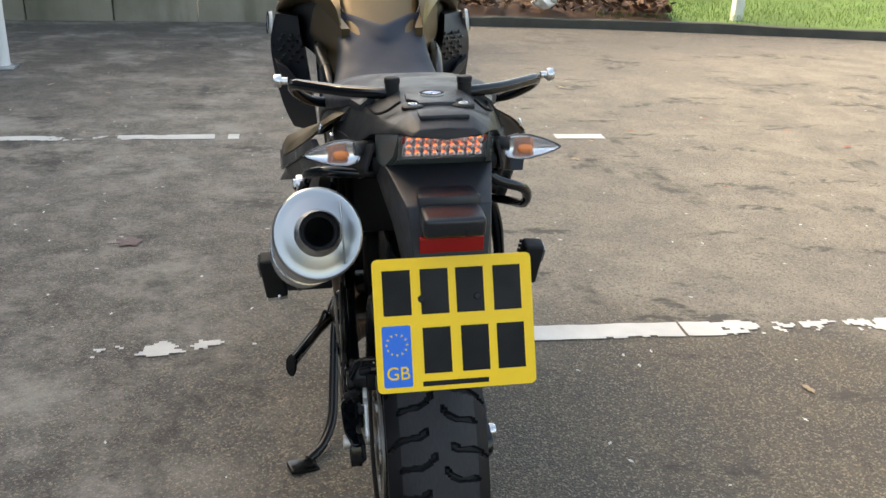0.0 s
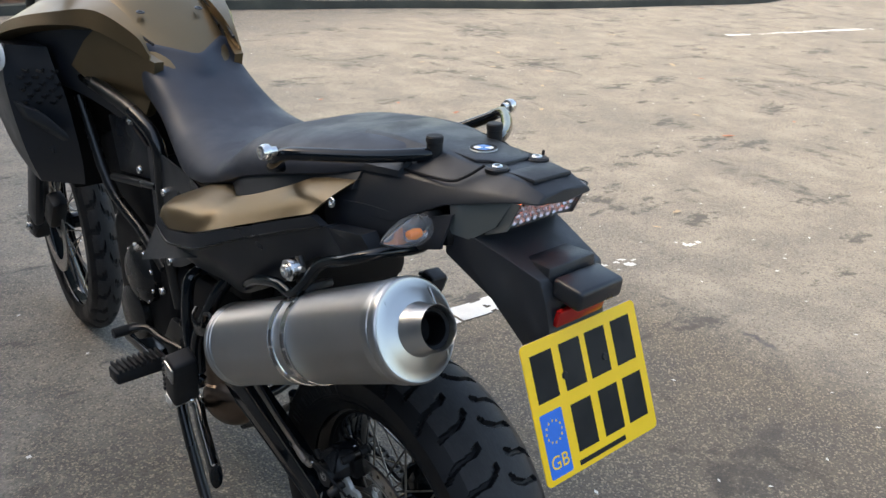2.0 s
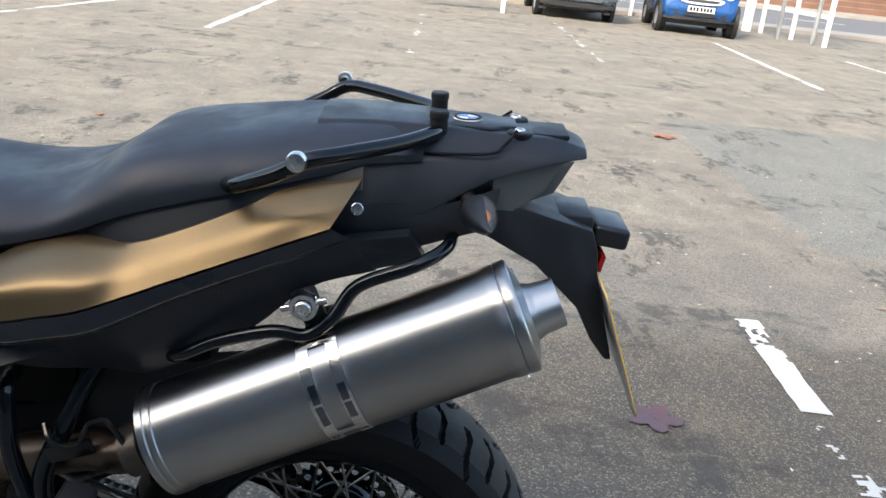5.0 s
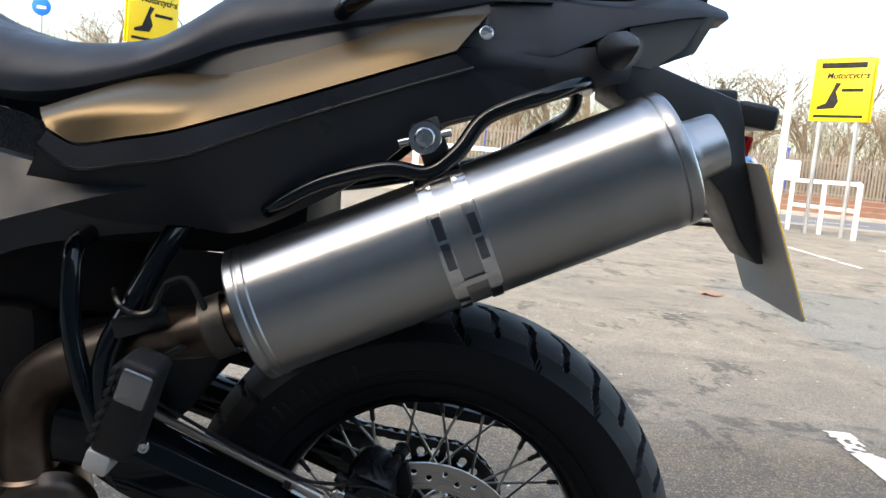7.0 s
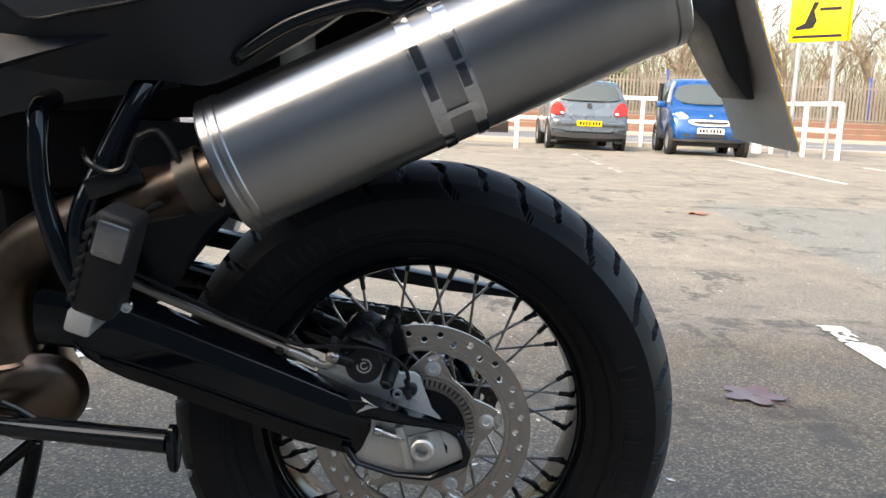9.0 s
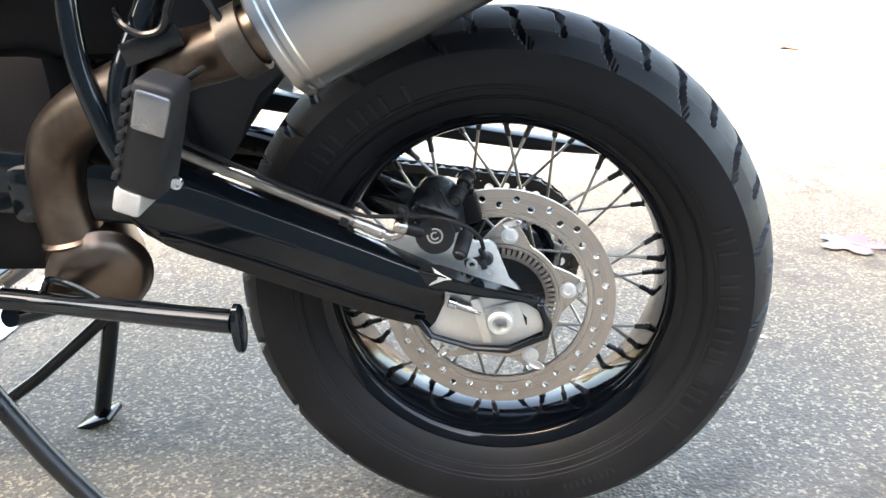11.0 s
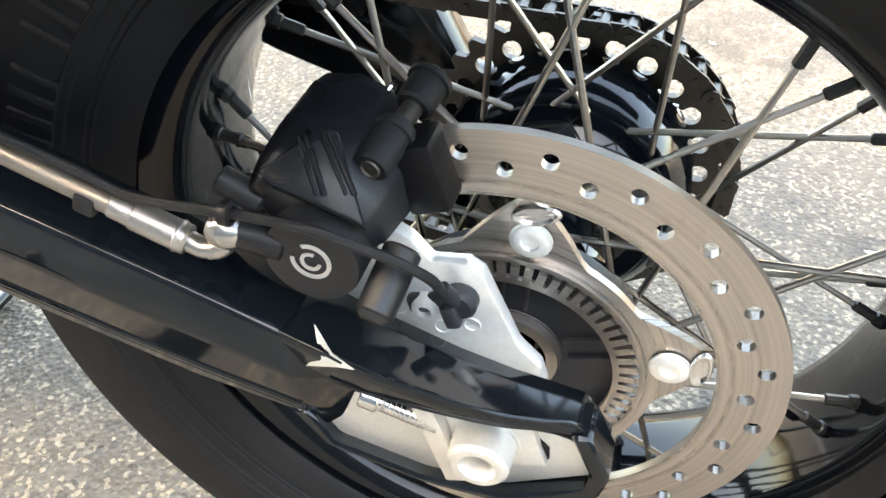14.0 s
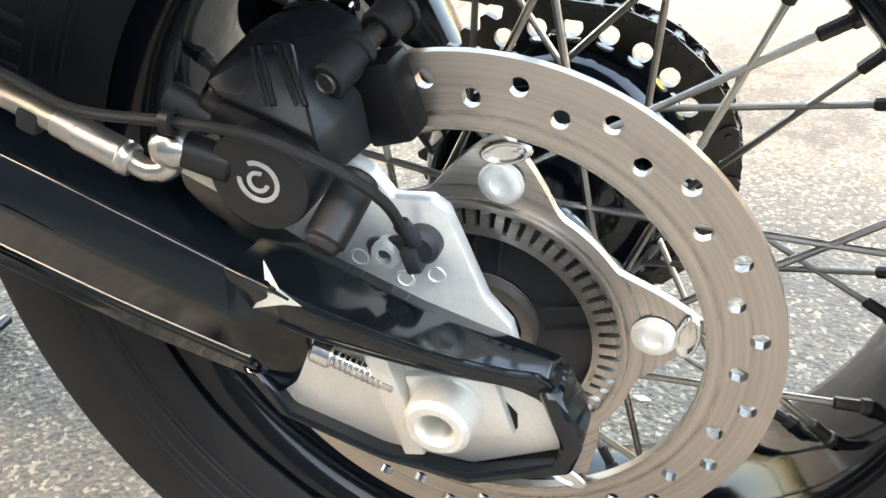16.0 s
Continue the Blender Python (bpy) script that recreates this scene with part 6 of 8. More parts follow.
def front_end():
    c = Vector((0.0, 1.67, 0.406))
    turn = Matrix.Translation(c) @ Matrix.Rotation(radians(-5), 4, "Z") @ Matrix.Translation(-c)
    hub = part("front_wheel", lathe([(0.012, -0.06), (0.045, -0.05), (0.045, -0.042), (0.025, -0.03), (0.025, 0.03), (0.045, 0.042), (0.045, 0.05), (0.012, 0.06)], c, (1, 0, 0), 32), M_GLOSS, bike, "black spoked front wheel")
    hub.matrix_basis = turn
    part("rim", lathe([(0.272, -0.032), (0.274, -0.029), (0.262, -0.024), (0.252, -0.01), (0.252, 0.01), (0.262, 0.024), (0.274, 0.029), (0.272, 0.032), (0.262, 0.0), (0.272, -0.032)], c, (1, 0, 0), 72), M_GLOSS, hub)
    tread(30, 0.348, 0.045, 0.268, 240, c, "tyre", hub, 0.005)
    base = None
    for side in (-1, 1):
        for cross in (-1, 1):
            a = radians(25 * cross)
            p = c + Vector((side * 0.044, 0.044 * math.sin(a), 0.044 * math.cos(a)))
            q = c + Vector((side * 0.008, 0, 0.252))
            bm = tube([p, q], 0.0021, 6, 1)
            first = part("spoke", bm, M_SPOKE, hub)
            for k in range(9):
                m = about_axle(40 * k + (10 if cross > 0 else 0) + (20 if side > 0 else 0), c)
                if k == 0:
                    first.matrix_basis = m
                else:
                    share("spoke", first, hub, m)
    for s in (-1, 1):
        part("brake_disc", pierced_ring(c, s * 0.065 - 0.0025, s * 0.065 + 0.0025, 0.115, 0.15, 30, 0, lambda k: 0.127 if k % 2 else 0.139, 0.0042), M_DISC, hub)
        d = Vector((0, -0.43, 0.9))
        foot = c + Vector((s * 0.10, 0.03, 0.0))
        leg = part("fork_leg", rod(foot, foot + d * 0.42, 0.027, 20), M_FRAME, bike, "black upside-down fork leg")
        part("fork_tube", rod(foot + d * 0.40, foot + d * 0.92, 0.031, 20), M_FRAME, leg)
        part("fork_guard", block((0.03, 0.07, 0.34), Matrix.Translation(foot + d * 0.20 + Vector((s * 0.012, -0.01, 0))) @ Matrix.Rotation(radians(25), 4, "X"), 0.012), M_PLASTIC, leg)
        part("axle_clamp", block((0.05, 0.07, 0.07), Matrix.Translation(foot), 0.012), M_FRAME, leg)
        part("axle_bolt", bolt(foot + Vector((s * 0.027, 0, 0)), (s, 0, 0), 0.012, 0.008), M_BOLT, leg)
        part("brake_caliper", block((0.05, 0.06, 0.11), Matrix.Translation(c + Vector((s * 0.085, -0.115, 0.085))) @ Matrix.Rotation(radians(35), 4, "X"), 0.014), M_CALIPER, leg)
    part("front_mudguard", tube([(-0.02, 1.36, 0.76), (-0.02, 1.62, 0.80), (-0.02, 1.85, 0.76), (-0.02, 2.0, 0.68)], 0.06, 14, 4, None, 0.3), M_GLOSS, bike, "black front mudguard")
    bar = part("handlebar", tube([(-0.40, 0.93, 1.205), (-0.27, 1.0, 1.215), (-0.10, 1.08, 1.175), (0.06, 1.12, 1.175), (0.24, 1.14, 1.215), (0.39, 1.09, 1.205)], 0.0115, 12, 4), M_FRAME, bike, "black handlebar turned to one side")
    for s, a, b in ((-1, (-0.42, 0.92, 1.205), (-0.30, 0.985, 1.213)), (1, (0.41, 1.085, 1.205), (0.29, 1.125, 1.214))):
        part("grip", rod(a, b, 0.017, 16), M_RUBBER, bar)
        q = Vector(b)
        part("hand_lever", tube([q + Vector((0, 0.05, 0.0)), q + Vector((s * 0.07, 0.07, -0.01)), q + Vector((s * 0.15, 0.05, -0.012))], 0.006, 8, 4), M_FRAME, bar)
        part("switch_block", block((0.05, 0.05, 0.045), Matrix.Translation(q + Vector((-s * 0.03, 0.01, 0))), 0.008), M_PLASTIC, bar)
    part("dash", block((0.20, 0.10, 0.14), Matrix.Translation((0, 1.30, 1.18)) @ Matrix.Rotation(radians(30), 4, "X"), 0.02), M_PLASTIC, bike)
    part("nose_fairing", ring_mesh([[Vector((x * w, y, z + h)) for x, h in ((-1, -0.06), (-0.8, 0.05), (0, 0.08), (0.8, 0.05), (1, -0.06), (0, -0.1))] for y, z, w in ((1.16, 1.12, 0.16), (1.30, 1.10, 0.15), (1.45, 1.04, 0.10), (1.52, 1.0, 0.04))]), M_PLASTIC, bike)


tank()
shroud()
frame_and_engine()
stands()
front_end()


# ---- car park: markings, wall, kerb, beds ----
def wall_concrete():
    n = Nodes("stained_concrete")
    a, b, c = n.noise(1.2, 5), n.noise(14, 5), n.noise(3, 5, stretch=(1, 1, 0.15))
    col = n.mix(n.span(a, 0.3, 0.7), (0.24, 0.22, 0.17), (0.36, 0.33, 0.27))
    col = n.mix(n.span(c, 0.5, 0.72, 0, 0.6), col, (0.13, 0.13, 0.09))
    n.bump(b, 0.4, 0.01)
    return n.done(col, 0.9)


def grass_soil():
    n = Nodes("grass")
    a, b = n.noise(0.8, 5), n.noise(30, 4)
    col = n.mix(n.span(a, 0.3, 0.7), (0.09, 0.16, 0.03), (0.14, 0.24, 0.05))
    col = n.mix(n.span(b, 0.5, 0.75, 0, 0.5), col, (0.16, 0.15, 0.06))
    n.bump(b, 0.8, 0.03)
    return n.done(col, 0.9)


def brickwork():
    n = Nodes("brown_brick")
    k = n.node("ShaderNodeTexBrick", n.node("ShaderNodeMapping", n.co, Rotation=(radians(90), 0, radians(90))).outputs[0], (0.22, 0.11, 0.075), (0.17, 0.085, 0.06), (0.26, 0.24, 0.2), Scale=1.0)
    for key, v in (("Mortar Size", 0.012), ("Brick Width", 0.23), ("Row Height", 0.075)):
        k.inputs[key].default_value = v
    col = n.mix(n.span(n.noise(2, 4), 0.4, 0.7, 0, 0.5), k.outputs[0], (0.12, 0.08, 0.06))
    n.bump(n.noise(40, 3), 0.3, 0.01)
    return n.done(col, 0.9)


M_CONCRETE, M_GRASS, M_BRICK = wall_concrete(), grass_soil(), brickwork()


def scrub_bark():
    n = Nodes("scrub_stems")
    isle = n.t.nodes.new("ShaderNodeNewGeometry").outputs["Random Per Island"]
    return n.done(n.mix(isle, (0.085, 0.066, 0.046), (0.21, 0.165, 0.115)), 0.9)


M_SCRUB = scrub_bark()
M_CLADDING = surface("slate_grey_cladding", (0.075, 0.085, 0.098), 0.7, 0, 0.2, 8, 0.1)
M_KERB = surface("mossy_kerb_stone", (0.062, 0.062, 0.050), 0.9, 0, 0.45, 30, 0.5)
M_LINE = surface("worn_road_paint", (0.62, 0.61, 0.57), 0.7, 0, 0.15, 60, 0.2)
M_ROAD = surface("road_asphalt", (0.13, 0.13, 0.135), 0.85, 0, 0.15, 20, 0.2)
M_PAVE = surface("pavement", (0.32, 0.29, 0.25), 0.9, 0, 0.12, 12, 0.2)
M_GALV = surface("galvanised_steel", (0.42, 0.43, 0.44), 0.4, 0.7, 0.12, 40, 0.1)
M_PALE = surface("weathered_fence_steel", (0.24, 0.20, 0.18), 0.6, 0.3, 0.25, 8, 0.1)
M_BLUEPOST = surface("blue_fence_paint", (0.03, 0.07, 0.28), 0.5, 0, 0.15, 20, 0.05)
M_SIGN = surface("yellow_sign_board", (0.82, 0.58, 0.01), 0.45, 0, 0.04, 10, 0.0)
M_BARK = surface("bark", (0.16, 0.12, 0.085), 0.95, 0, 0.35, 30, 0.5)
M_TWIG = surface("twigs", (0.20, 0.145, 0.10), 0.95, 0, 0.3, 10, 0.2)
M_LEAFLITTER = surface("dead_leaves", (0.10, 0.052, 0.030), 0.8, 0, 0.6, 25, 0.3)
M_LEAF_RED = surface("wet_red_leaf", (0.10, 0.045, 0.05), 0.4, 0, 0.4, 60, 0.4)
M_LEAF_ORANGE = surface("orange_leaf", (0.36, 0.12, 0.05), 0.6, 0, 0.3, 80, 0.3)
M_LEAF_TAN = surface("tan_leaf", (0.42, 0.30, 0.18), 0.7, 0, 0.3, 80, 0.3)
M_LEAF_GREEN = surface("evergreen_leaf", (0.06, 0.10, 0.03), 0.5, 0, 0.4, 20, 0.2)


def bay_line(p0, p1, width, wear, seed):
    """A worn painted line: thin flakes of paint on the tarmac, more gone where wear is high."""
    p0, p1 = Vector((*p0, 0)), Vector((*p1, 0))
    d = (p1 - p0).normalized()
    u = Vector((-d.y, d.x, 0))
    cell = 0.0125 if (p1 - p0).length < 2.0 else 0.025
    n, m = int((p1 - p0).length / cell), max(3, int(width / (cell * 0.8)))
    bm = bmesh.new()
    grid = {}

    def at(i, j):
        if (i, j) not in grid:
            q = p0 + d * (i * cell) + u * ((j / m - 0.5) * width)
            w = noise.noise(q * 9 + Vector((seed, 0, 3))) * 0.008
            grid[i, j] = bm.verts.new(q + u * w + d * w + Vector((0, 0, 0.004)))
        return grid[i, j]
    for i in range(n):
        for j in range(m):
            q = p0 + d * (i * cell) + u * ((j / m - 0.5) * width)
            v = noise.noise(q * 2.2 + Vector((seed, 1, 0))) * 0.5 + noise.noise(q * 11 + Vector((seed, 7, 0))) * 0.35 + noise.noise(q * 34) * 0.25
            edge = 0.12 if j in (0, m - 1) else 0
            if v > wear + edge - 0.5:
                bm.faces.new((at(i, j), at(i + 1, j), at(i + 1, j + 1), at(i, j + 1)))
    o = part("bay_line", bm, M_LINE)
    return tagged(o, "worn white painted parking bay line on the tarmac", "road marking", "bay lines", "structure")


for k, (a, b, wdt, wear) in enumerate((
        ((-1.35, 0.98), (-0.25, 1.04), 0.09, 0.72), ((0.35, 1.03), (1.02, 1.02), 0.10, 0.05), ((1.02, 1.02), (1.30, 1.015), 0.10, 0.45), ((1.34, 1.01), (2.5, 0.97), 0.10, 0.62),
        ((-2.1, 3.46), (-0.72, 3.52), 0.10, 0.30), ((-0.65, 3.52), (-0.58, 3.525), 0.10, 0.0), ((1.27, 3.525), (1.58, 3.52), 0.10, 0.05), ((1.66, 3.52), (2.5, 3.48), 0.10, 0.72),
        ((1.92, -1.375), (1.20, -1.36), 0.10, 0.12), ((1.02, -1.36), (0.76, -1.355), 0.10, 0.45), ((0.2, -1.35), (-1.4, -1.33), 0.10, 0.7),
        ((9.3, 2.6), (14.6, 2.7), 0.11, 0.30), ((9.0, 0.2), (16.0, 0.2), 0.11, 0.72), ((9.9, -2.2), (15.6, -2.25), 0.11, 0.62), ((9.6, -4.85), (15.0, -5.1), 0.11, 0.35), ((9.6, -7.3), (14.2, -7.1), 0.11, 0.55), ((13.1, 7.3), (19.6, 7.9), 0.11, 0.25), ((8.6, 4.75), (11.6, 4.35), 0.11, 0.40))):
    bay_line(a, b, wdt, wear, k * 3.7)

EDGE = [(-0.5, 8.17), (0.6, 8.18), (1.65, 8.17), (3.06, 8.13), (3.9, 8.03), (4.9, 7.87), (6.3, 7.62), (8.2, 7.12), (10.4, 6.9), (13.0, 6.75), (15.0, 7.7), (18.0, 11.3), (26, 15.2), (42, 20), (80, 28)]


def ribbon(pts, profile, seg=1):
    """Sweeps a flat profile of (offset to the left, height) along a line on the ground."""
    path = smooth_path([(*p, 0) for p in pts], 4)
    rings = []
    for i, p in enumerate(path):
        t = (path[min(i + 1, len(path) - 1)] - path[max(i - 1, 0)]).normalized()
        u = Vector((-t.y, t.x, 0))
        rings.append([p + u * a + Vector((0, 0, z)) for a, z in profile])
    return rings


bm = ring_mesh(ribbon(EDGE, [(0, 0), (0.012, 0.090), (0.02, 0.098), (0.13, 0.098), (0.14, 0.090), (0.14, 0)]))
for v in bm.verts:
    if v.co.z > 0.05:
        v.co.z += noise.noise(v.co * 1.7) * 0.02
tagged(part("kerb", bm, M_KERB), "mossy dark stone kerb along the car park", "kerb", kind="structure")
bm = ring_mesh(ribbon(EDGE, [(0.13, 0.085), (3.0, 0.11), (9.0, 0.25), (20.0, 0.3), (60, 0.4)]), None, False, False)
for v in bm.verts:
    v.co.z += noise.noise(v.co * 0.6) * 0.02
tagged(part("lawn", bm, M_GRASS), "mown grass bank behind the kerb", "lawn", kind="structure")
bm = ring_mesh(ribbon(EDGE[:5], [(0.14, 0.08), (0.8, 0.22), (2.4, 0.27), (3.4, 0.16)]), None, False, False)
for v in bm.verts:
    v.co.z += noise.noise(v.co * 2) * 0.05
tagged(part("leaf_bed", bm, M_LEAFLITTER), "flower bed covered in dead leaves", "flower bed", kind="structure")

rnd = random.Random(11)


def scatter(name, label, category, n, place, size, material, flat=0.3, blade=False):
    """A mass of small leaves or blades, as one mesh."""
    verts, faces = [], []
    for _ in range(n):
        p = place()
        a, s = rnd.uniform(0, 6.28), size * rnd.uniform(0.6, 1.4)
        d = Vector((math.cos(a), math.sin(a), rnd.uniform(-flat, flat)))
        u = Vector((-math.sin(a), math.cos(a), rnd.uniform(-flat, flat)))
        k = len(verts)
        if blade:
            tip = p + Vector((rnd.uniform(-0.03, 0.03), rnd.uniform(-0.03, 0.03), s))
            verts += [p - u * 0.004, p + u * 0.004, tip]
            faces.append((k, k + 1, k + 2))
        else:
            verts += [p - d * s, p + u * s * 0.5, p + d * s, p - u * s * 0.5]
            faces.append((k, k + 1, k + 2, k + 3))
    me = bpy.data.meshes.new(name)
    me.from_pydata([tuple(v) for v in verts], [], faces)
    me.materials.append(material)
    return tagged(new(name, me), label, category, kind="stuff")


def on_bank(lo, hi, near, far, lift):
    path = smooth_path([(*p, 0) for p in EDGE], 4)

    def place():
        i = rnd.randint(lo * 4, hi * 4 - 1)
        p = path[i].lerp(path[i + 1], rnd.random())
        t = (path[i + 1] - path[i]).normalized()
        return p + Vector((-t.y, t.x, 0)) * rnd.uniform(near, far) + Vector((0, 0, lift * rnd.uniform(0.8, 1.3)))
    return place


scatter("leaf_litter", "brown dead leaves lying on the bed", "dead leaves", 5000, on_bank(0, 4, 0.15, 3.2, 0.23), 0.06, M_LEAFLITTER, 0.8)
scatter("grass_blades", "short green grass behind the kerb", "grass", 16000, on_bank(3, 10, 0.14, 5.0, 0.105), 0.06, M_GRASS, 0.3, True)
scatter("dry_stems", "dry brown stems on the bed", "shrub", 700, on_bank(0, 4, 0.5, 3.0, 0.25), 0.5, M_TWIG, 0.3, True)

# boundary wall with its end pier, and an unseen building added on the other side for shade
bm = bmesh.new()
w0, w1 = Vector((-6.2, 7.69, 0)), Vector((-0.45, 8.165, 0))
dw = (w1 - w0).normalized()
uw = Vector((-dw.y, dw.x, 0))
L = (w1 - w0).length
for k in range(7):
    a, b = w0 + dw * (L * k / 7 + 0.006), w0 + dw * (L * (k + 1) / 7 - 0.006)
    prism([(a.x, a.y), (b.x, b.y), ((b + uw * 0.22).x, (b + uw * 0.22).y), ((a + uw * 0.22).x, (a + uw * 0.22).y)], "z", -0.05, 2.6, bm, 0.012)
tagged(part("wall_north", bm, M_CONCRETE), "stained concrete boundary wall", "wall", kind="structure")
# added tall block shades the machine; its low wing leaves sky to reflect
bm = prism([(-14.0, -1.0), (-6.0, -1.0), (-6.0, 12.0), (-14.0, 12.0)], "z", -0.05, 8.7, None, 0.02)
prism([(-14.0, -45), (-6.0, -45), (-6.0, -1.004), (-14.0, -1.004)], "z", -0.05, 4.0, bm, 0.02)
tagged(part("wall_west", bm, M_CLADDING), "plain slate-grey wall of an unseen building, added for shade", "wall", kind="structure")

# road beyond the fence
for nm, x0, x1, z, mat_, lab in (("road", 22.0, 33.5, 0.006, M_ROAD, "grey main road beyond the fence"), ("pavement", 20.4, 21.9, 0.09, M_PAVE, "paved footway beside the road"), ("pavement_2", 33.5, 36.5, 0.11, M_PAVE, "paved footway on the far side")):
    tagged(part(nm, prism([(x0, -160), (x1, -160), (x1, 90), (x0, 90)], "z", -0.02 if z > 0.01 else 0.004, z), mat_), lab, "road" if nm == "road" else "pavement", kind="structure")
bm = bmesh.new()
for k in range(40):
    block((0.1, 2.0, 0.004), Matrix.Translation((27.6, -150 + 6 * k, 0.010)), 0, bm)
tagged(part("centre_line", bm, M_LINE), "broken white line along the road", "road marking", kind="structure")
tagged(part("low_wall", prism([(36.5, -160), (36.8, -160), (36.8, 90), (36.5, 90)], "z", 0, 0.85), M_BRICK), "low brown brick wall beside the footway", "wall", kind="structure")
tagged(part("verge", prism([(36.8, -200), (140, -200), (140, 120), (36.8, 120)], "z", 0.0, 0.6), M_GRASS), "rough grass behind the low wall", "grass", kind="structure")


# ---- fences ----
def white_fence(pts, height, label, rails=(0.97, 0.5), r=0.045):
    f = thing("railing", label, "railing", Matrix.Translation((*pts[0], 0)))
    o = Vector((*pts[0], 0))
    for p in pts:
        q = Vector((*p, 0)) - o
        part("post", block((r * 1.9, r * 1.9, height), Matrix.Translation(q + Vector((0, 0, height / 2 - 0.02))), 0.012), M_WHITE, f)
    for a, b in zip(pts, pts[1:]):
        for h in rails:
            p, q = Vector((*a, height * h)) - o, Vector((*b, height * h)) - o
            d = (q - p).normalized()
            m = Matrix.Translation((p + q) / 2) @ d.to_track_quat("X", "Z").to_matrix().to_4x4()
            part("rail", block(((q - p).length, 0.05, 0.09), m, 0.012), M_WHITE, f)
    return f


white_fence([(17.9, 6.0), (17.65, 3.6), (17.4, 1.15), (16.75, -1.33)], 1.15, "white painted wooden rail fence beside the parked cars")
white_fence([(20.4, 1.4), (20.4, -1.6), (20.3, -4.6), (19.9, -6.6)], 1.2, "white painted wooden rail fence behind the parked cars")
white_fence([(19.3, -7.4), (18.1, -7.65), (16.82, -7.85)], 1.17, "white painted rail fence ending at a corner post")
white_fence([(4.85, 8.5), (7.7, 8.0), (10.7, 8.05), (14.0, 9.4), (18.0, 12.1), (26, 16.0), (32, 18.2)], 1.0, "white painted rail fence on the grass bank", (0.95,), 0.06)
pp = thing("bollard_post", "white painted metal post standing on the tarmac", "post", Matrix.Translation((-2.42, 5.5, 0)))
part("post", rod((0, 0, 0), (0, 0, 2.6), 0.055, 16), M_WHITE, pp)
part("base_plate", block((0.2, 0.2, 0.02), Matrix.Translation((0, 0, 0.01)), 0.004), M_GALV, pp)


M_BANNER = surface("dark_banner_cloth", (0.045, 0.036, 0.030), 0.6, 0, 0.2, 12, 0.05)
bn = thing("fence_banner", "dark printed banner tied to the white rail fence", "banner", Matrix.Translation((17.02, -0.25, 0.0)) @ Matrix.Rotation(radians(14.7), 4, "Z"))
sheet = part("sheet", block((0.02, 1.9, 0.62), Matrix.Translation((-0.075, 0, 0.60)), 0.004), M_BANNER, bn)
part("pale_bar", block((0.006, 1.2, 0.07), Matrix.Translation((-0.088, 0.2, 0.80)), 0.001), M_WHITE, sheet)
part("pale_bar", block((0.006, 0.62, 0.05), Matrix.Translation((-0.088, 0.45, 0.66)), 0.001), M_WHITE, sheet)
part("reddish_mark", block((0.006, 0.5, 0.26), Matrix.Translation((-0.088, -0.5, 0.52)), 0.02), M_LEAF_RED, sheet)
for y in (-0.9, 0.9):
    part("tie", rod((-0.085, y, 0.86), (0.03, y, 0.90), 0.008, 6), M_GALV, bn)


def palisade():
    f = thing("palisade_fence", "rusty grey steel palisade fence with blue posts", "fence", Matrix.Translation((38.5, 0, 0.6)))
    for k in range(30):
        y = -95 + 4.5 * k
        part("post", block((0.10, 0.12, 2.25), Matrix.Translation((0.08, y, 1.1)), 0.01), M_BLUEPOST, f)
    for z in (0.35, 1.75):
        part("rail", block((0.05, 132, 0.06), Matrix.Translation((0.05, -29, z)), 0), M_PALE, f)
    bm = bmesh.new()
    y = -95.0
    while y < 36:
        prism([(y - 0.033, 0.05), (y + 0.033, 0.05), (y + 0.033, 1.95), (y, 2.08), (y - 0.033, 1.95)], "x", -0.004, 0.012, bm)
        y += 0.155
    tagged(part("pale_strip", bm, M_PALE, f), kind="stuff")


palisade()


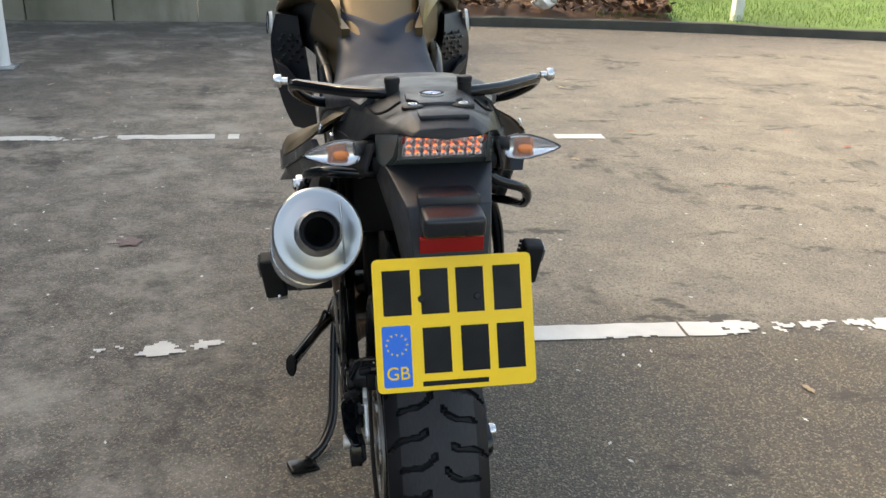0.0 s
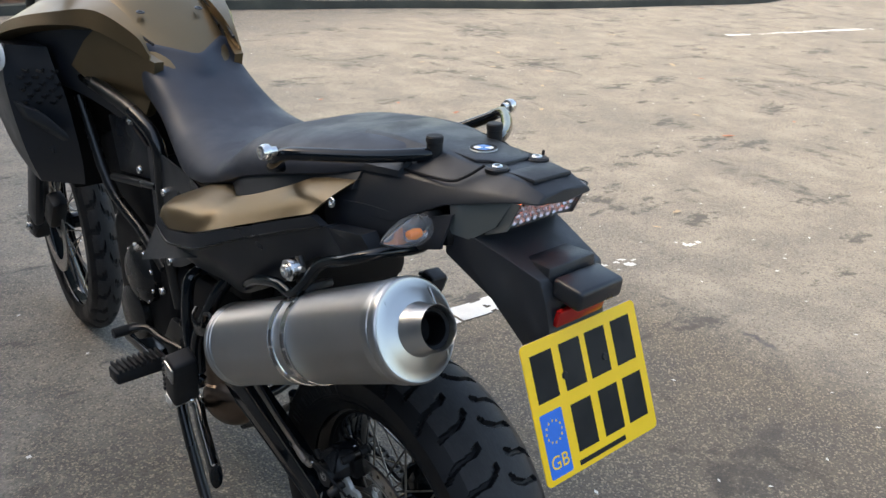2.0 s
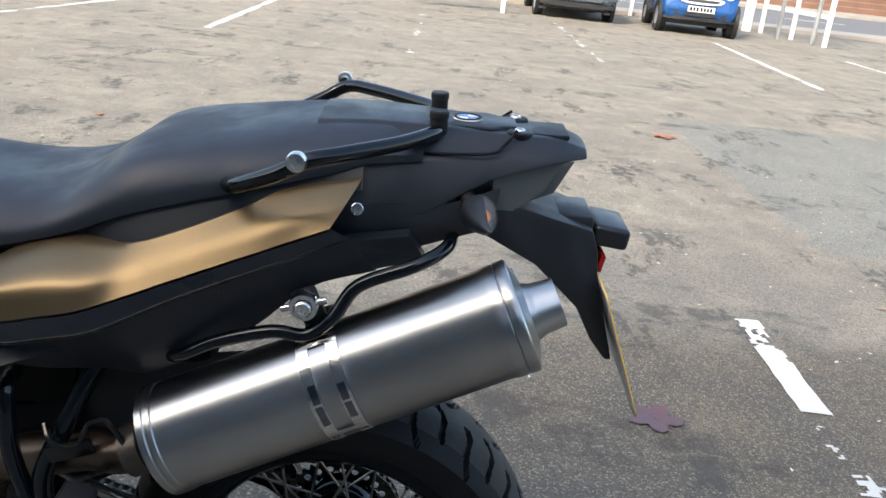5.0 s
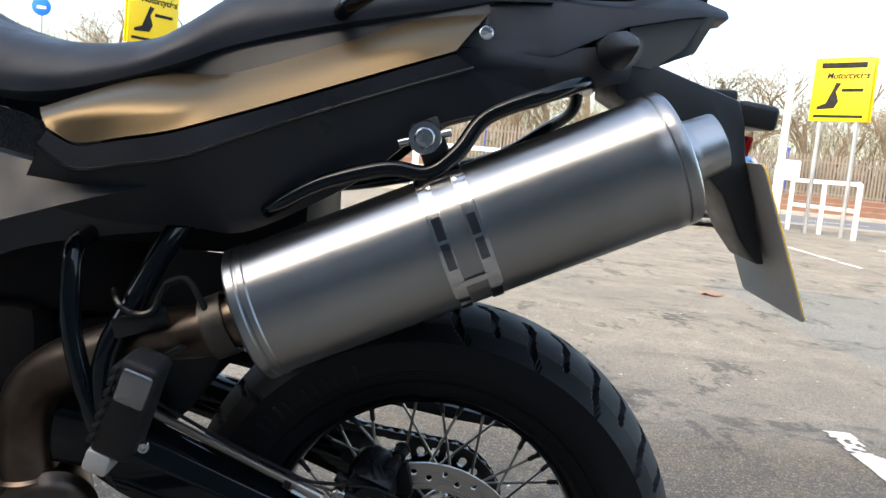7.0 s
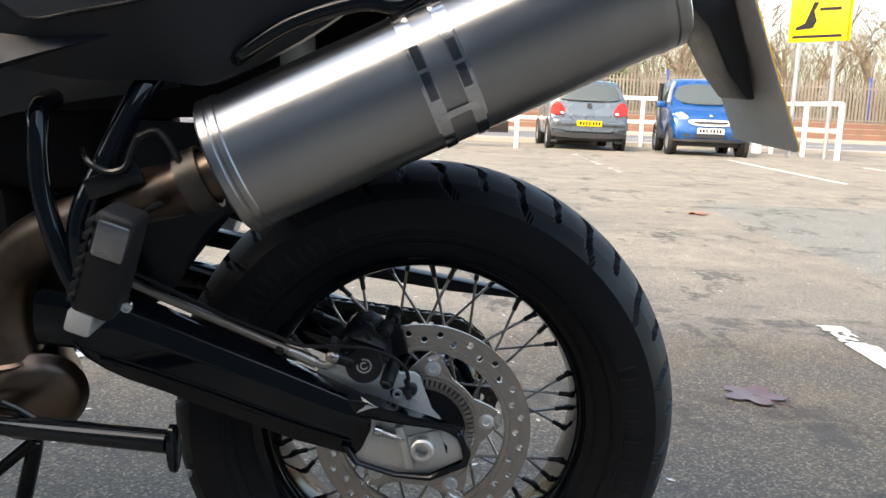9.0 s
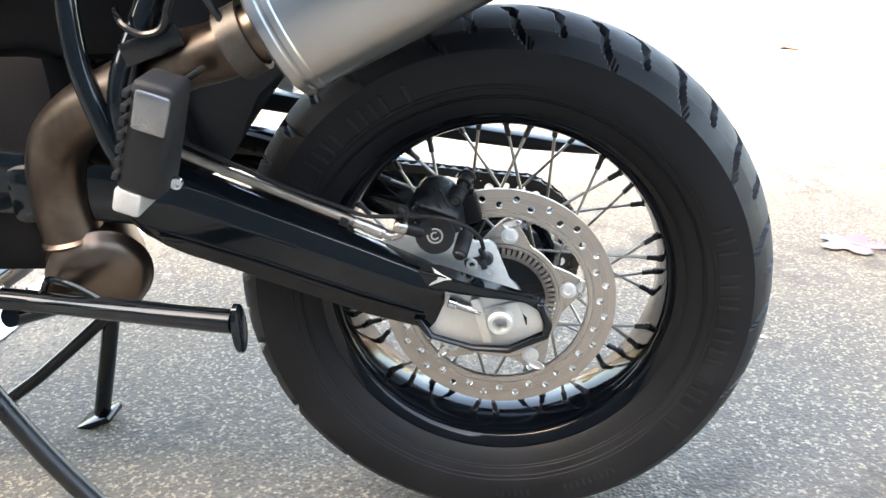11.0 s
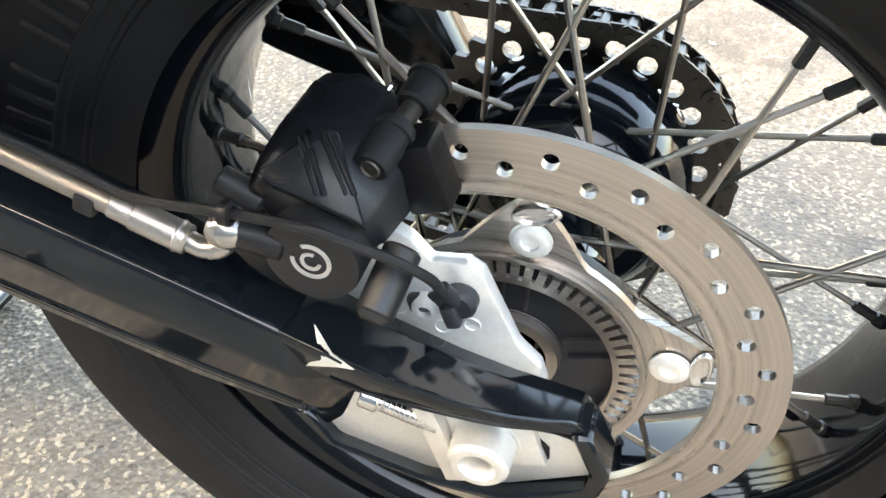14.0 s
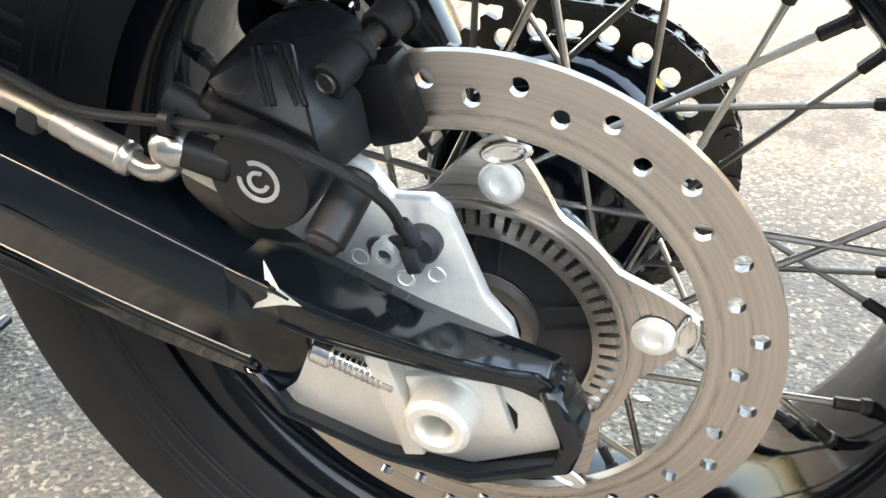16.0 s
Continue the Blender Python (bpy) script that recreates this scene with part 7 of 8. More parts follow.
# ---- signs and poles ----
def sign_board(at):
    s = thing("sign_board", "yellow dealer sign on two galvanised poles", "sign", at, "dealer signs")
    for y, x in ((0.42, 0.05), (-0.42, 0.05)):
        part("pole", rod((x, y, 0), (x, y, 3.75), 0.045, 14), M_GALV, s)
    b = part("board", block((0.03, 1.32, 1.35), Matrix.Translation((0, 0, 3.15)), 0.006), M_SIGN, s)
    part("rear_board", block((0.03, 1.32, 1.35), Matrix.Translation((0.12, 0.0, 3.15)) @ Matrix.Rotation(radians(2), 4, "Z"), 0.006), M_SIGN, s)
    face = -0.0175

    def bar(y0, y1, z0, z1, mat_=M_INK, nm="dark_bar"):
        part(nm, prism([(y0, z0), (y1, z0), (y1, z1), (y0, z1)], "x", face - 0.003, face), mat_, b)
    bar(-0.52, 0.50, 3.60, 3.72)
    bar(-0.50, 0.50, 3.545, 3.555)
    bar(-0.50, -0.02, 3.10, 3.17)
    bar(-0.56, 0.56, 2.55, 2.61)
    # rider drawn as a plain leaning shape
    part("plain_mark", prism([(0.50, 2.72), (0.10, 2.75), (0.02, 2.90), (0.10, 3.10), (0.0, 3.28), (0.12, 3.30), (0.22, 3.05), (0.30, 2.86), (0.50, 2.78)], "x", face - 0.003, face), M_INK, b, "dark slanted mark")
    txt = bpy.data.curves.new("letters", "FONT")
    txt.body, txt.size, txt.align_x, txt.shear, txt.offset = "Motorcycles", 0.19, "CENTER", 0.2, 0.006
    ob = new("sign_letters", txt)
    me = bpy.data.meshes.new_from_object(ob)
    bpy.data.objects.remove(ob)
    o = new("sign_letters", me)
    me.materials.append(M_INK)
    o.parent = b
    o.matrix_basis = Matrix(((0, 0, -1, face - 0.004), (-1, 0, 0, -0.12), (0, 1, 0, 3.38), (0, 0, 0, 1)))


sign_board(Matrix.Translation((17.38, -7.42, 0)) @ Matrix.Rotation(radians(-52), 4, "Z") @ Matrix.Scale(0.965, 4))
sign_board(Matrix.Translation((25.4, 9.9, 0)) @ Matrix.Rotation(radians(58), 4, "Z") @ Matrix.Scale(1.36, 4))
cs = thing("cycle_sign", "round blue sign with a pale bar on a post", "sign", Matrix.Translation((25.4, 13.3, 0)))
part("pole", rod((0.03, 0, 0), (0.03, 0, 4.5), 0.035, 10), M_GALV, cs)
disc = part("sign_disc", lathe([(0.0001, 0.01), (0.25, 0.01), (0.27, 0.0), (0.27, -0.01), (0.0001, -0.01)], (-0.02, 0, 4.2), (-0.9, -0.45, 0), 28), M_BLUE, cs)
part("pale_bar", block((0.01, 0.26, 0.09), Matrix.Translation((-0.035, -0.01, 4.18)) @ Matrix.Rotation(radians(26), 4, "Z"), 0), M_WHITE, disc)
lp = thing("lamp_post", "white painted tall metal lamp post", "lamp post", Matrix.Translation((19.4, -7.1, 0)))
part("pole", lathe([(0.11, 0), (0.11, 1.4), (0.085, 1.5), (0.06, 7.0), (0.055, 7.05)], (0, 0, 0), (0, 0, 1), 18, caps=True), M_WHITE, lp)
part("notice_box", block((0.12, 0.34, 0.46), Matrix.Translation((-0.1, -0.24, 1.35)), 0.02), M_WHITE, lp, "white notice box")
bs = thing("bus_stop_sign", "small blue sign on two posts beside the road", "sign", Matrix.Translation((34.2, -19.6, 0.1)))
for y in (-0.2, 0.2):
    part("pole", rod((0, y, 0), (0, y, 2.8), 0.05, 10), M_PAVE, bs)
part("sign_panel", block((0.05, 0.55, 0.85), Matrix.Translation((-0.08, 0, 2.35)), 0.02), M_BLUE, bs, "blue panel with pale bars")
for z in (2.5, 2.2):
    part("pale_bar", block((0.01, 0.35, 0.1), Matrix.Translation((-0.11, 0, z)), 0), M_WHITE, bs)


# ---- bare trees behind the fence ----
def bare_tree(x, y, h, seed, spread=1.0, ivy=False):
    r = random.Random(seed)
    t = thing("tree", "bare winter tree with a brown crown of twigs", "tree", Matrix.Translation((x, y, 0.55)), "bare trees")
    trunk, twigs = bmesh.new(), bmesh.new()

    def grow(p, d, length, rad, level):
        q = p + d * length * 0.5 + Vector((r.uniform(-1, 1), r.uniform(-1, 1), r.uniform(-0.3, 0.6))) * length * 0.07
        e = p + d * length + Vector((r.uniform(-1, 1), r.uniform(-1, 1), r.uniform(-0.2, 0.6))) * length * 0.10
        tube([p, q, e], (rad, rad * 0.6), 7 if level == 0 else 5 if level < 3 else 3, 1, trunk if level < 3 else twigs)
        if level >= 5:
            return
        for k in range(r.randint(3, 4) if level < 4 else 3):
            s = 0.35 + 0.65 * (k + r.random()) / 4
            b = p.lerp(q, s * 2) if s < 0.5 else q.lerp(e, s * 2 - 1)
            a = r.uniform(0, 6.28)
            side = Vector((math.cos(a), math.sin(a), r.uniform(-0.1, 0.5))).normalized()
            nd = (d * 0.62 + side * spread * (0.75 if level else 0.6)).normalized()
            grow(b, nd, length * r.uniform(0.55, 0.78), max(0.008, rad * 0.5), level + 1)
    grow(Vector((0, 0, 0)), Vector((r.uniform(-0.05, 0.05), r.uniform(-0.08, 0.08), 1)).normalized(), h * 0.42, h * 0.022, 0)
    part("trunk", trunk, M_BARK, t)
    tagged(part("twig_crown", twigs, M_TWIG, t), kind="stuff")
    return t


TREES = [bare_tree(44, -8.5, 9.0, 3), bare_tree(47, -15, 10, 8), bare_tree(46, -22, 9.5, 21, 1.1), bare_tree(52, -1, 11, 5), bare_tree(49, 8, 11, 13)]
for k, (src, x, y, rot, s) in enumerate(((0, 55, -14, 100, 1.15), (1, 50, -29, 200, 1.0), (2, 58, -22, 40, 1.2), (3, 47, -4, 130, 0.85), (4, 57, 3, 250, 1.1), (1, 62, -33, 300, 1.3), (0, 46, 15, 20, 1.0), (2, 52, 22, 160, 1.1), (3, 60, -8, 80, 1.2), (4, 44, -27, 220, 0.8), (1, 50, -38, 60, 1.1), (0, 66, 12, 75, 1.3), (2, 43, -12, 10, 0.6), (3, 43.5, -18, 310, 0.6), (4, 43, -2, 200, 0.6), (0, 42, 4, 190, 0.6))):
    c = copy_thing(TREES[src], Matrix.Translation((x, y, 0.55)) @ Matrix.Rotation(radians(rot), 4, "Z") @ Matrix.Scale(s, 4))
rnd2 = random.Random(4)


def thicket():
    y = rnd2.uniform(-60, 40)
    return Vector((rnd2.uniform(40, 48), y, 0.6 + rnd2.random() ** 2 * 1.5))


def brush():
    """Dense leafless scrub and far saplings: many fine forked stems in one mesh."""
    verts, faces = [], []

    def stem(p, q, r0, r1):
        k = len(verts)
        for c, w in ((p, r0), (q, r1)):
            verts.extend(((c.x + w, c.y, c.z), (c.x - w * 0.5, c.y + w * 0.87, c.z), (c.x - w * 0.5, c.y - w * 0.87, c.z)))
        for i in range(3):
            j = (i + 1) % 3
            faces.append((k + i, k + j, k + 3 + j, k + 3 + i))
    for _ in range(620):
        base = Vector((40 + 22 * rnd2.random() ** 1.3, rnd2.uniform(-62, 45), 0.55))
        tall = rnd2.uniform(1.8, 4.5) + (base.x - 40) * 0.16
        for _ in range(9):
            d = Vector((rnd2.gauss(0, 0.28), rnd2.gauss(0, 0.34), 1)).normalized()
            p, w = base + Vector((rnd2.uniform(-0.5, 0.5), rnd2.uniform(-0.7, 0.7), 0)), rnd2.uniform(0.018, 0.04)
            for lev in range(3):
                q = p + d * tall * 0.36
                stem(p, q, w, w * 0.6)
                for _ in range(2 + lev):
                    b = p.lerp(q, rnd2.uniform(0.3, 1.0))
                    dd = (d + Vector((rnd2.gauss(0, 0.55), rnd2.gauss(0, 0.65), rnd2.uniform(-0.2, 0.4)))).normalized()
                    e = b + dd * tall * rnd2.uniform(0.12, 0.26)
                    stem(b, e, w * 0.5, w * 0.25)
                    stem(b.lerp(e, 0.5), b.lerp(e, 0.5) + (dd + Vector((rnd2.gauss(0, 0.7), rnd2.gauss(0, 0.7), 0.2))).normalized() * tall * 0.12, w * 0.35, w * 0.2)
                d = (d + Vector((rnd2.gauss(0, 0.22), rnd2.gauss(0, 0.26), 0.1))).normalized()
                p, w = q, w * 0.6
    me = bpy.data.meshes.new("scrub")
    me.from_pydata(verts, [], faces)
    me.materials.append(M_SCRUB)
    tagged(new("scrub", me), "dense brown leafless scrub behind the fence", "shrubs", kind="stuff")


brush()
scatter("ivy", "dark green ivy leaves among the scrub", "ivy", 2600, lambda: Vector((rnd2.uniform(42, 52), rnd2.gauss(-4, 7), 0.7 + abs(rnd2.gauss(0, 1.3)))), 0.13, M_LEAF_GREEN, 0.8)
scatter("undergrowth", "brown leafless undergrowth behind the fence", "shrubs", 9000, thicket, 0.9, M_TWIG, 0.5, True)
scatter("fallen_cover", "brown dead leaves under the trees", "dead leaves", 5000, lambda: Vector((rnd2.uniform(39, 60), rnd2.uniform(-60, 40), 0.62)), 0.2, M_LEAFLITTER, 0.4)
bush = thing("evergreen_bush", "dense green evergreen bush behind the fence", "bush", Matrix.Translation((42, -6.6, 0.6)))
bm = bmesh.new()
for _ in range(1500):
    v = Vector((rnd2.gauss(0, 1), rnd2.gauss(0, 1), rnd2.gauss(0, 0.8))).normalized() * rnd2.uniform(0.5, 1.3)
    p = Vector((v.x * 1.3, v.y * 1.6, 1.5 + v.z * 1.2))
    u = Vector((rnd2.uniform(-1, 1), rnd2.uniform(-1, 1), rnd2.uniform(-1, 1))) * 0.16
    w_ = Vector((rnd2.uniform(-1, 1), rnd2.uniform(-1, 1), rnd2.uniform(-1, 1))) * 0.1
    bm.faces.new([bm.verts.new(p - u), bm.verts.new(p + w_), bm.verts.new(p + u), bm.verts.new(p - w_)])
part("foliage", bm, M_LEAF_GREEN, bush)
part("stem", rod((0, 0, 0), (0, 0, 1.2), 0.08, 8), M_BARK, bush)


# ---- fallen leaves on the tarmac ----
def leaf(x, y, size, turn, material, label, lobed=True):
    pts = []
    for k in range(20):
        a = 2 * math.pi * k / 20
        r = size * (0.55 + 0.45 * abs(math.cos(2.5 * a))) if lobed else size * (0.35 + 0.65 * abs(math.cos(a)))
        pts.append((r * math.cos(a), r * math.sin(a) * (1 if lobed else 0.8)))
    bm = bmesh.new()
    mid = bm.verts.new((0, 0, 0.006))
    vs = [bm.verts.new((px, py, 0.004 + 0.25 * size * noise.noise(Vector((px * 14 + x, py * 14 + y, 1))) ** 2 + 0.003)) for px, py in pts]
    for k in range(20):
        bm.faces.new((mid, vs[k], vs[(k + 1) % 20]))
    tube([(0, 0, 0.006), (-size * 0.7, 0, 0.006), (-size * 1.5, size * 0.1, 0.007)], 0.0016, 5, 2, bm)
    o = part("fallen_leaf", bm, material)
    o.matrix_basis = Matrix.Translation((x, y, 0)) @ Matrix.Rotation(radians(turn), 4, "Z")
    return tagged(o, label, "leaf", "fallen leaves")


leaf(1.08, -0.82, 0.085, 40, M_LEAF_RED, "wet dark red maple leaf flat on the tarmac")
leaf(5.5, -1.9, 0.10, 120, M_LEAF_ORANGE, "orange brown fallen leaf on the tarmac")
leaf(-0.92, 1.91, 0.055, 20, M_LEAF_RED, "wet dark red maple leaf flat on the tarmac")
leaf(0.4, 7.0, 0.12, 60, M_LEAF_ORANGE, "orange brown fallen leaf on the tarmac")
leaf(0.5, 7.6, 0.10, 200, M_LEAF_ORANGE, "orange brown fallen leaf on the tarmac")
rnd3 = random.Random(77)
for k in range(90):
    if k < 45:
        x, y = rnd3.uniform(-3, 6), rnd3.uniform(-2.5, 5)
    else:
        x, y = rnd3.uniform(0, 14), rnd3.uniform(-2, 12)
    if abs(x) < 0.35 and -0.5 < y < 2.1 or 0.3 < x < 2.5 and -1.6 < y < 0.3:
        continue
    big = 1 if k < 45 else 1.8
    leaf(x, y, rnd3.uniform(0.012, 0.03) * big, rnd3.uniform(0, 360), rnd3.choice((M_LEAF_TAN, M_LEAF_TAN, M_LEAF_ORANGE)), "small dry tan leaf on the tarmac", False)
tiny = scatter("grit_specks", "pale specks of grit on the tarmac", "grit", 1600, lambda: Vector((rnd3.uniform(-3, 9), rnd3.uniform(-4, 10), 0.004)), 0.009, M_LINE, 0.1)
bag = bmesh.new()
bmesh.ops.create_icosphere(bag, subdivisions=3, radius=0.14)
for v in bag.verts:
    v.co *= 1 + 0.35 * noise.noise(v.co * 14)
    v.co.z = v.co.z * 0.6
o = tagged(part("litter_bag", bag, M_WHITE), "crumpled white plastic bag on the leaf bed", "litter")
o.matrix_basis = Matrix.Translation((2.5, 8.45, 0.26))


# ---- parked cars ----
def paint(name, colour, metal=0.35):
    return surface(name, colour, 0.28, metal, 0.05, 20, 0.0, 0.05, Coat_Weight=0.6, Coat_Roughness=0.06)


M_GLASS = lens("car_glass", (0.07, 0.085, 0.09), 0.04)
M_TAIL = lens("red_tail_lamp", (0.55, 0.02, 0.015), 0.12)
M_WHEEL = surface("wheel_silver", (0.45, 0.45, 0.46), 0.35, 0.7, 0.1, 20, 0.0)
M_TRIMBLACK = surface("black_trim", (0.02, 0.02, 0.022), 0.55, 0, 0.1, 20, 0.05)


def rounded(pts, times=2):
    """Cuts the corners of an outline."""
    for _ in range(times):
        pts = [q for p, r in zip(pts, pts[1:] + pts[:1]) for q in ((p[0] * 0.78 + r[0] * 0.22, p[1] * 0.78 + r[1] * 0.22), (p[0] * 0.22 + r[0] * 0.78, p[1] * 0.22 + r[1] * 0.78))]
    return pts


def patch(outline, deep, proud, depth, times=2):
    """A thin moulded piece on a curved end of a car: an outline in (x, z), with deep(x, z) giving the surface's y."""
    pts = rounded(outline, times)
    n = len(pts)
    cx, cz = sum(p[0] for p in pts) / n, sum(p[1] for p in pts) / n
    bm = bmesh.new()
    rows = [[bm.verts.new((cx + (x - cx) * f, deep(cx + (x - cx) * f, cz + (z - cz) * f) + proud * g, cz + (z - cz) * f)) for x, z in pts] for f, g in ((0.5, 1.0), (0.94, 1.0), (1.0, 0.5))]
    rows.append([bm.verts.new((x, deep(x, z) - depth, z)) for x, z in pts])
    mid = bm.verts.new((cx, deep(cx, cz) + proud, cz))
    for k in range(n):
        j = (k + 1) % n
        bm.faces.new((mid, rows[0][k], rows[0][j]))
        for u, v in zip(rows, rows[1:]):
            bm.faces.new((u[k], u[j], v[j], v[k]))
    return bm


def car(name, label, at, W, secs, colour, wheels, wheel_r, side_glass, roof_w):
    """A car in its own frame: x to its right, y ahead from its rear end, z up. secs: y, underside, top, width share."""
    c = thing(name, label, "car", at, "parked cars")
    roof = max(z for _, _, z, _ in secs)
    rings = []
    for y, zb, zt, f in secs:
        w = W / 2 * f
        k = min(1.0, max(0.0, (zt - 0.95) / (roof - 0.95)))
        wt = w * (0.95 + (roof_w - 0.95) * k)
        belt = min(0.93, zt - 0.05)
        half = [(0, zb), (w * 0.86, zb), (w * 0.96, zb + 0.06), (w, (zb + belt) / 2), (w * 0.985, belt), ((w * 0.985 + wt) / 2 + 0.015 * k, (belt + zt - 0.03) / 2), (wt, zt - 0.03), (wt * 0.80, zt - 0.004), (wt * 0.4, zt + 0.006 * k), (0, zt + 0.010 * k)]
        rings.append([(x, y, z) for x, z in half] + [(-x, y, z) for x, z in half[-2:0:-1]])
    cols = [smooth_path([q[i] for q in rings], 3) for i in range(len(rings[0]))]
    b = part("body", ring_mesh([[q[i] for q in cols] for i in range(len(cols[0]))]), colour, c)
    for y in wheels:
        for s in (-1, 1):
            x = s * (W / 2 - 0.095)
            tyre = part("wheel", lathe([(wheel_r * 0.62, -0.085), (wheel_r * 0.95, -0.088), (wheel_r, -0.06), (wheel_r, 0.06), (wheel_r * 0.95, 0.088), (wheel_r * 0.62, 0.085)], (x, y, wheel_r), (1, 0, 0), 28), M_RUBBER, c)
            part("rim", lathe([(0.0001, 0.075), (0.05, 0.078), (wheel_r * 0.30, 0.05), (wheel_r * 0.55, 0.062), (wheel_r * 0.63, 0.084), (wheel_r * 0.64, 0.0)], (x, y, wheel_r), (s, 0, 0), 24), M_WHEEL, tyre)
            part("wheel_arch", lathe([(wheel_r * 0.7, 0.015), (wheel_r * 1.13, 0.02), (wheel_r * 1.15, 0.097), (wheel_r * 1.08, 0.099), (wheel_r * 1.06, 0.03)], (x, y, wheel_r * 1.02), (s, 0, 0), 28), M_TRIMBLACK, c)
    y0, y1 = secs[0][0], secs[-1][0]
    part("underside", block((W * 0.80, (y1 - y0) * 0.88, 0.14), Matrix.Translation((0, (y0 + y1) / 2, 0.25)), 0.02), M_TRIMBLACK, c)
    for s in (-1, 1):
        for poly in side_glass:
            bm = bmesh.new()
            pts = rounded(poly, 1)
            rows = []
            for off in (0.012, -0.03):
                rows.append([bm.verts.new((s * (W / 2 * (0.985 + (roof_w - 0.985) * (z - 0.93) / (roof - 0.93)) + 0.012 + off), y, z)) for y, z in pts])
                bm.faces.new(rows[-1])
            for i in range(len(pts)):
                j = (i + 1) % len(pts)
                bm.faces.new((rows[0][i], rows[0][j], rows[1][j], rows[1][i]))
            part("side_window", bm, M_GLASS, c)
        part("door_mirror", block((0.19, 0.09, 0.13), Matrix.Translation((s * (W / 2 + 0.07), wheels[1] - 0.62, 1.0)), 0.035, None, 3), colour, c)
        part("door_line", block((0.006, 0.012, 0.55), Matrix.Translation((s * W / 2 * 0.995, (wheels[0] + wheels[1]) / 2 - 0.35, 0.62)), 0), M_TRIMBLACK, c)
    return c


def plate_on(c, deep, z, mat_, sign):
    p = part("number_plate", patch([(-0.26, z - 0.055), (0.26, z - 0.055), (0.26, z + 0.055), (-0.26, z + 0.055)], deep, sign * 0.014, -sign * 0.01, 0), mat_, c)
    for k in range(7):
        x = -0.205 + 0.06 * k + (0.02 if k > 3 else 0)
        part("dark_bar", patch([(x, z - 0.035), (x + 0.042, z - 0.035), (x + 0.042, z + 0.035), (x, z + 0.035)], deep, sign * 0.017, -sign * 0.004, 0), M_INK, p)


def tail_end(c, deep, colour, window, lamps, bumper, plate_z):
    part("rear_window", patch(window, deep, -0.012, -0.01), M_GLASS, c)
    for s in (-1, 1):
        lamp = part("tail_lamp", patch([(s * x, z) for x, z in lamps], deep, -0.022, -0.03), M_TAIL, c)
        x, z = lamps[0]
        part("clear_segment", patch([(s * (x + 0.02), z + 0.02), (s * (x + 0.10), z + 0.02), (s * (x + 0.10), z + 0.075), (s * (x + 0.02), z + 0.075)], deep, -0.026, -0.01, 1), M_MIRROR, lamp)
    part("bumper", patch(bumper, lambda x, z: deep(x, z), -0.03, -0.05, 1), colour, c)
    x0, x1 = min(q[0] for q in bumper), max(q[0] for q in bumper)
    zt = max(q[1] for q in bumper)
    part("bumper_strip", patch([(x0 + 0.03, zt - 0.15), (x1 - 0.03, zt - 0.15), (x1 - 0.03, zt - 0.11), (x0 + 0.03, zt - 0.11)], deep, -0.036, -0.01, 1), M_TRIMBLACK, c)
    part("valance", patch([(x0 + 0.05, 0.24), (x1 - 0.05, 0.24), (x1 - 0.03, 0.35), (x0 + 0.03, 0.35)], deep, -0.01, -0.05, 1), M_TRIMBLACK, c)
    plate_on(c, lambda x, z: deep(x, z) - 0.03, plate_z, M_YELLOW, -1)
    part("tailgate_badge", patch([(-0.05, 0.86), (0.05, 0.86), (0.05, 0.93), (0, 0.97), (-0.05, 0.93)], deep, -0.016, -0.01, 1), M_TRIMBLACK, c)


HATCH = [(-0.02, 0.42, 0.60, 0.86), (0.03, 0.32, 0.655, 0.93), (0.10, 0.28, 0.72, 0.955), (0.15, 0.27, 0.97, 0.97), (0.27, 0.26, 1.20, 0.98), (0.40, 0.26, 1.36, 0.985), (0.62, 0.25, 1.425, 0.99), (1.5, 0.25, 1.445, 1.0), (2.0, 0.25, 1.39, 1.0), (2.68, 0.25, 1.00, 0.99), (3.45, 0.26, 0.83, 0.96), (3.75, 0.30, 0.66, 0.90), (3.83, 0.36, 0.52, 0.80)]


def hatch_rear(x, z):
    y = 0.0 if z < 0.60 else 0.085 + (z - 0.68) * 0.16 if z < 0.97 else 0.125 + (z - 0.97) * 0.55
    return y - 0.02 + 0.05 * (abs(x) / 0.78) ** 4


BACK = Matrix.Rotation(radians(-90), 4, "Z")
M_GREYBLUE = paint("grey_blue_car_paint", (0.105, 0.130, 0.155))
hb = car("hatchback_car", "grey blue hatchback parked with its rear to the bays", Matrix.Translation((16.95, -2.82, 0)) @ Matrix.Rotation(radians(-91), 4, "Z"), 1.63, HATCH, M_GREYBLUE, (0.62, 3.08), 0.29, [[(0.62, 1.0), (0.74, 1.30), (1.35, 1.33), (1.35, 0.98)], [(1.42, 0.98), (1.42, 1.33), (1.92, 1.29), (2.42, 0.99)]], 0.72)
tail_end(hb, hatch_rear, M_GREYBLUE, [(-0.60, 1.0), (0.60, 1.0), (0.62, 1.10), (0.50, 1.345), (-0.50, 1.345), (-0.62, 1.10)], [(0.50, 0.70), (0.77, 0.70), (0.79, 0.84), (0.72, 0.98), (0.62, 0.97), (0.50, 0.84)], [(-0.79, 0.37), (0.79, 0.37), (0.79, 0.63), (-0.79, 0.63)], 0.545)
part("wiper", tube([(0.14, 0.155, 0.985), (0.02, 0.185, 1.06), (-0.42, 0.225, 1.09)], 0.012, 6, 3), M_TRIMBLACK, hb)
part("exhaust_tip", rod((0.42, 0.10, 0.30), (0.42, -0.02, 0.29), 0.03, 12), M_TRIMBLACK, hb)
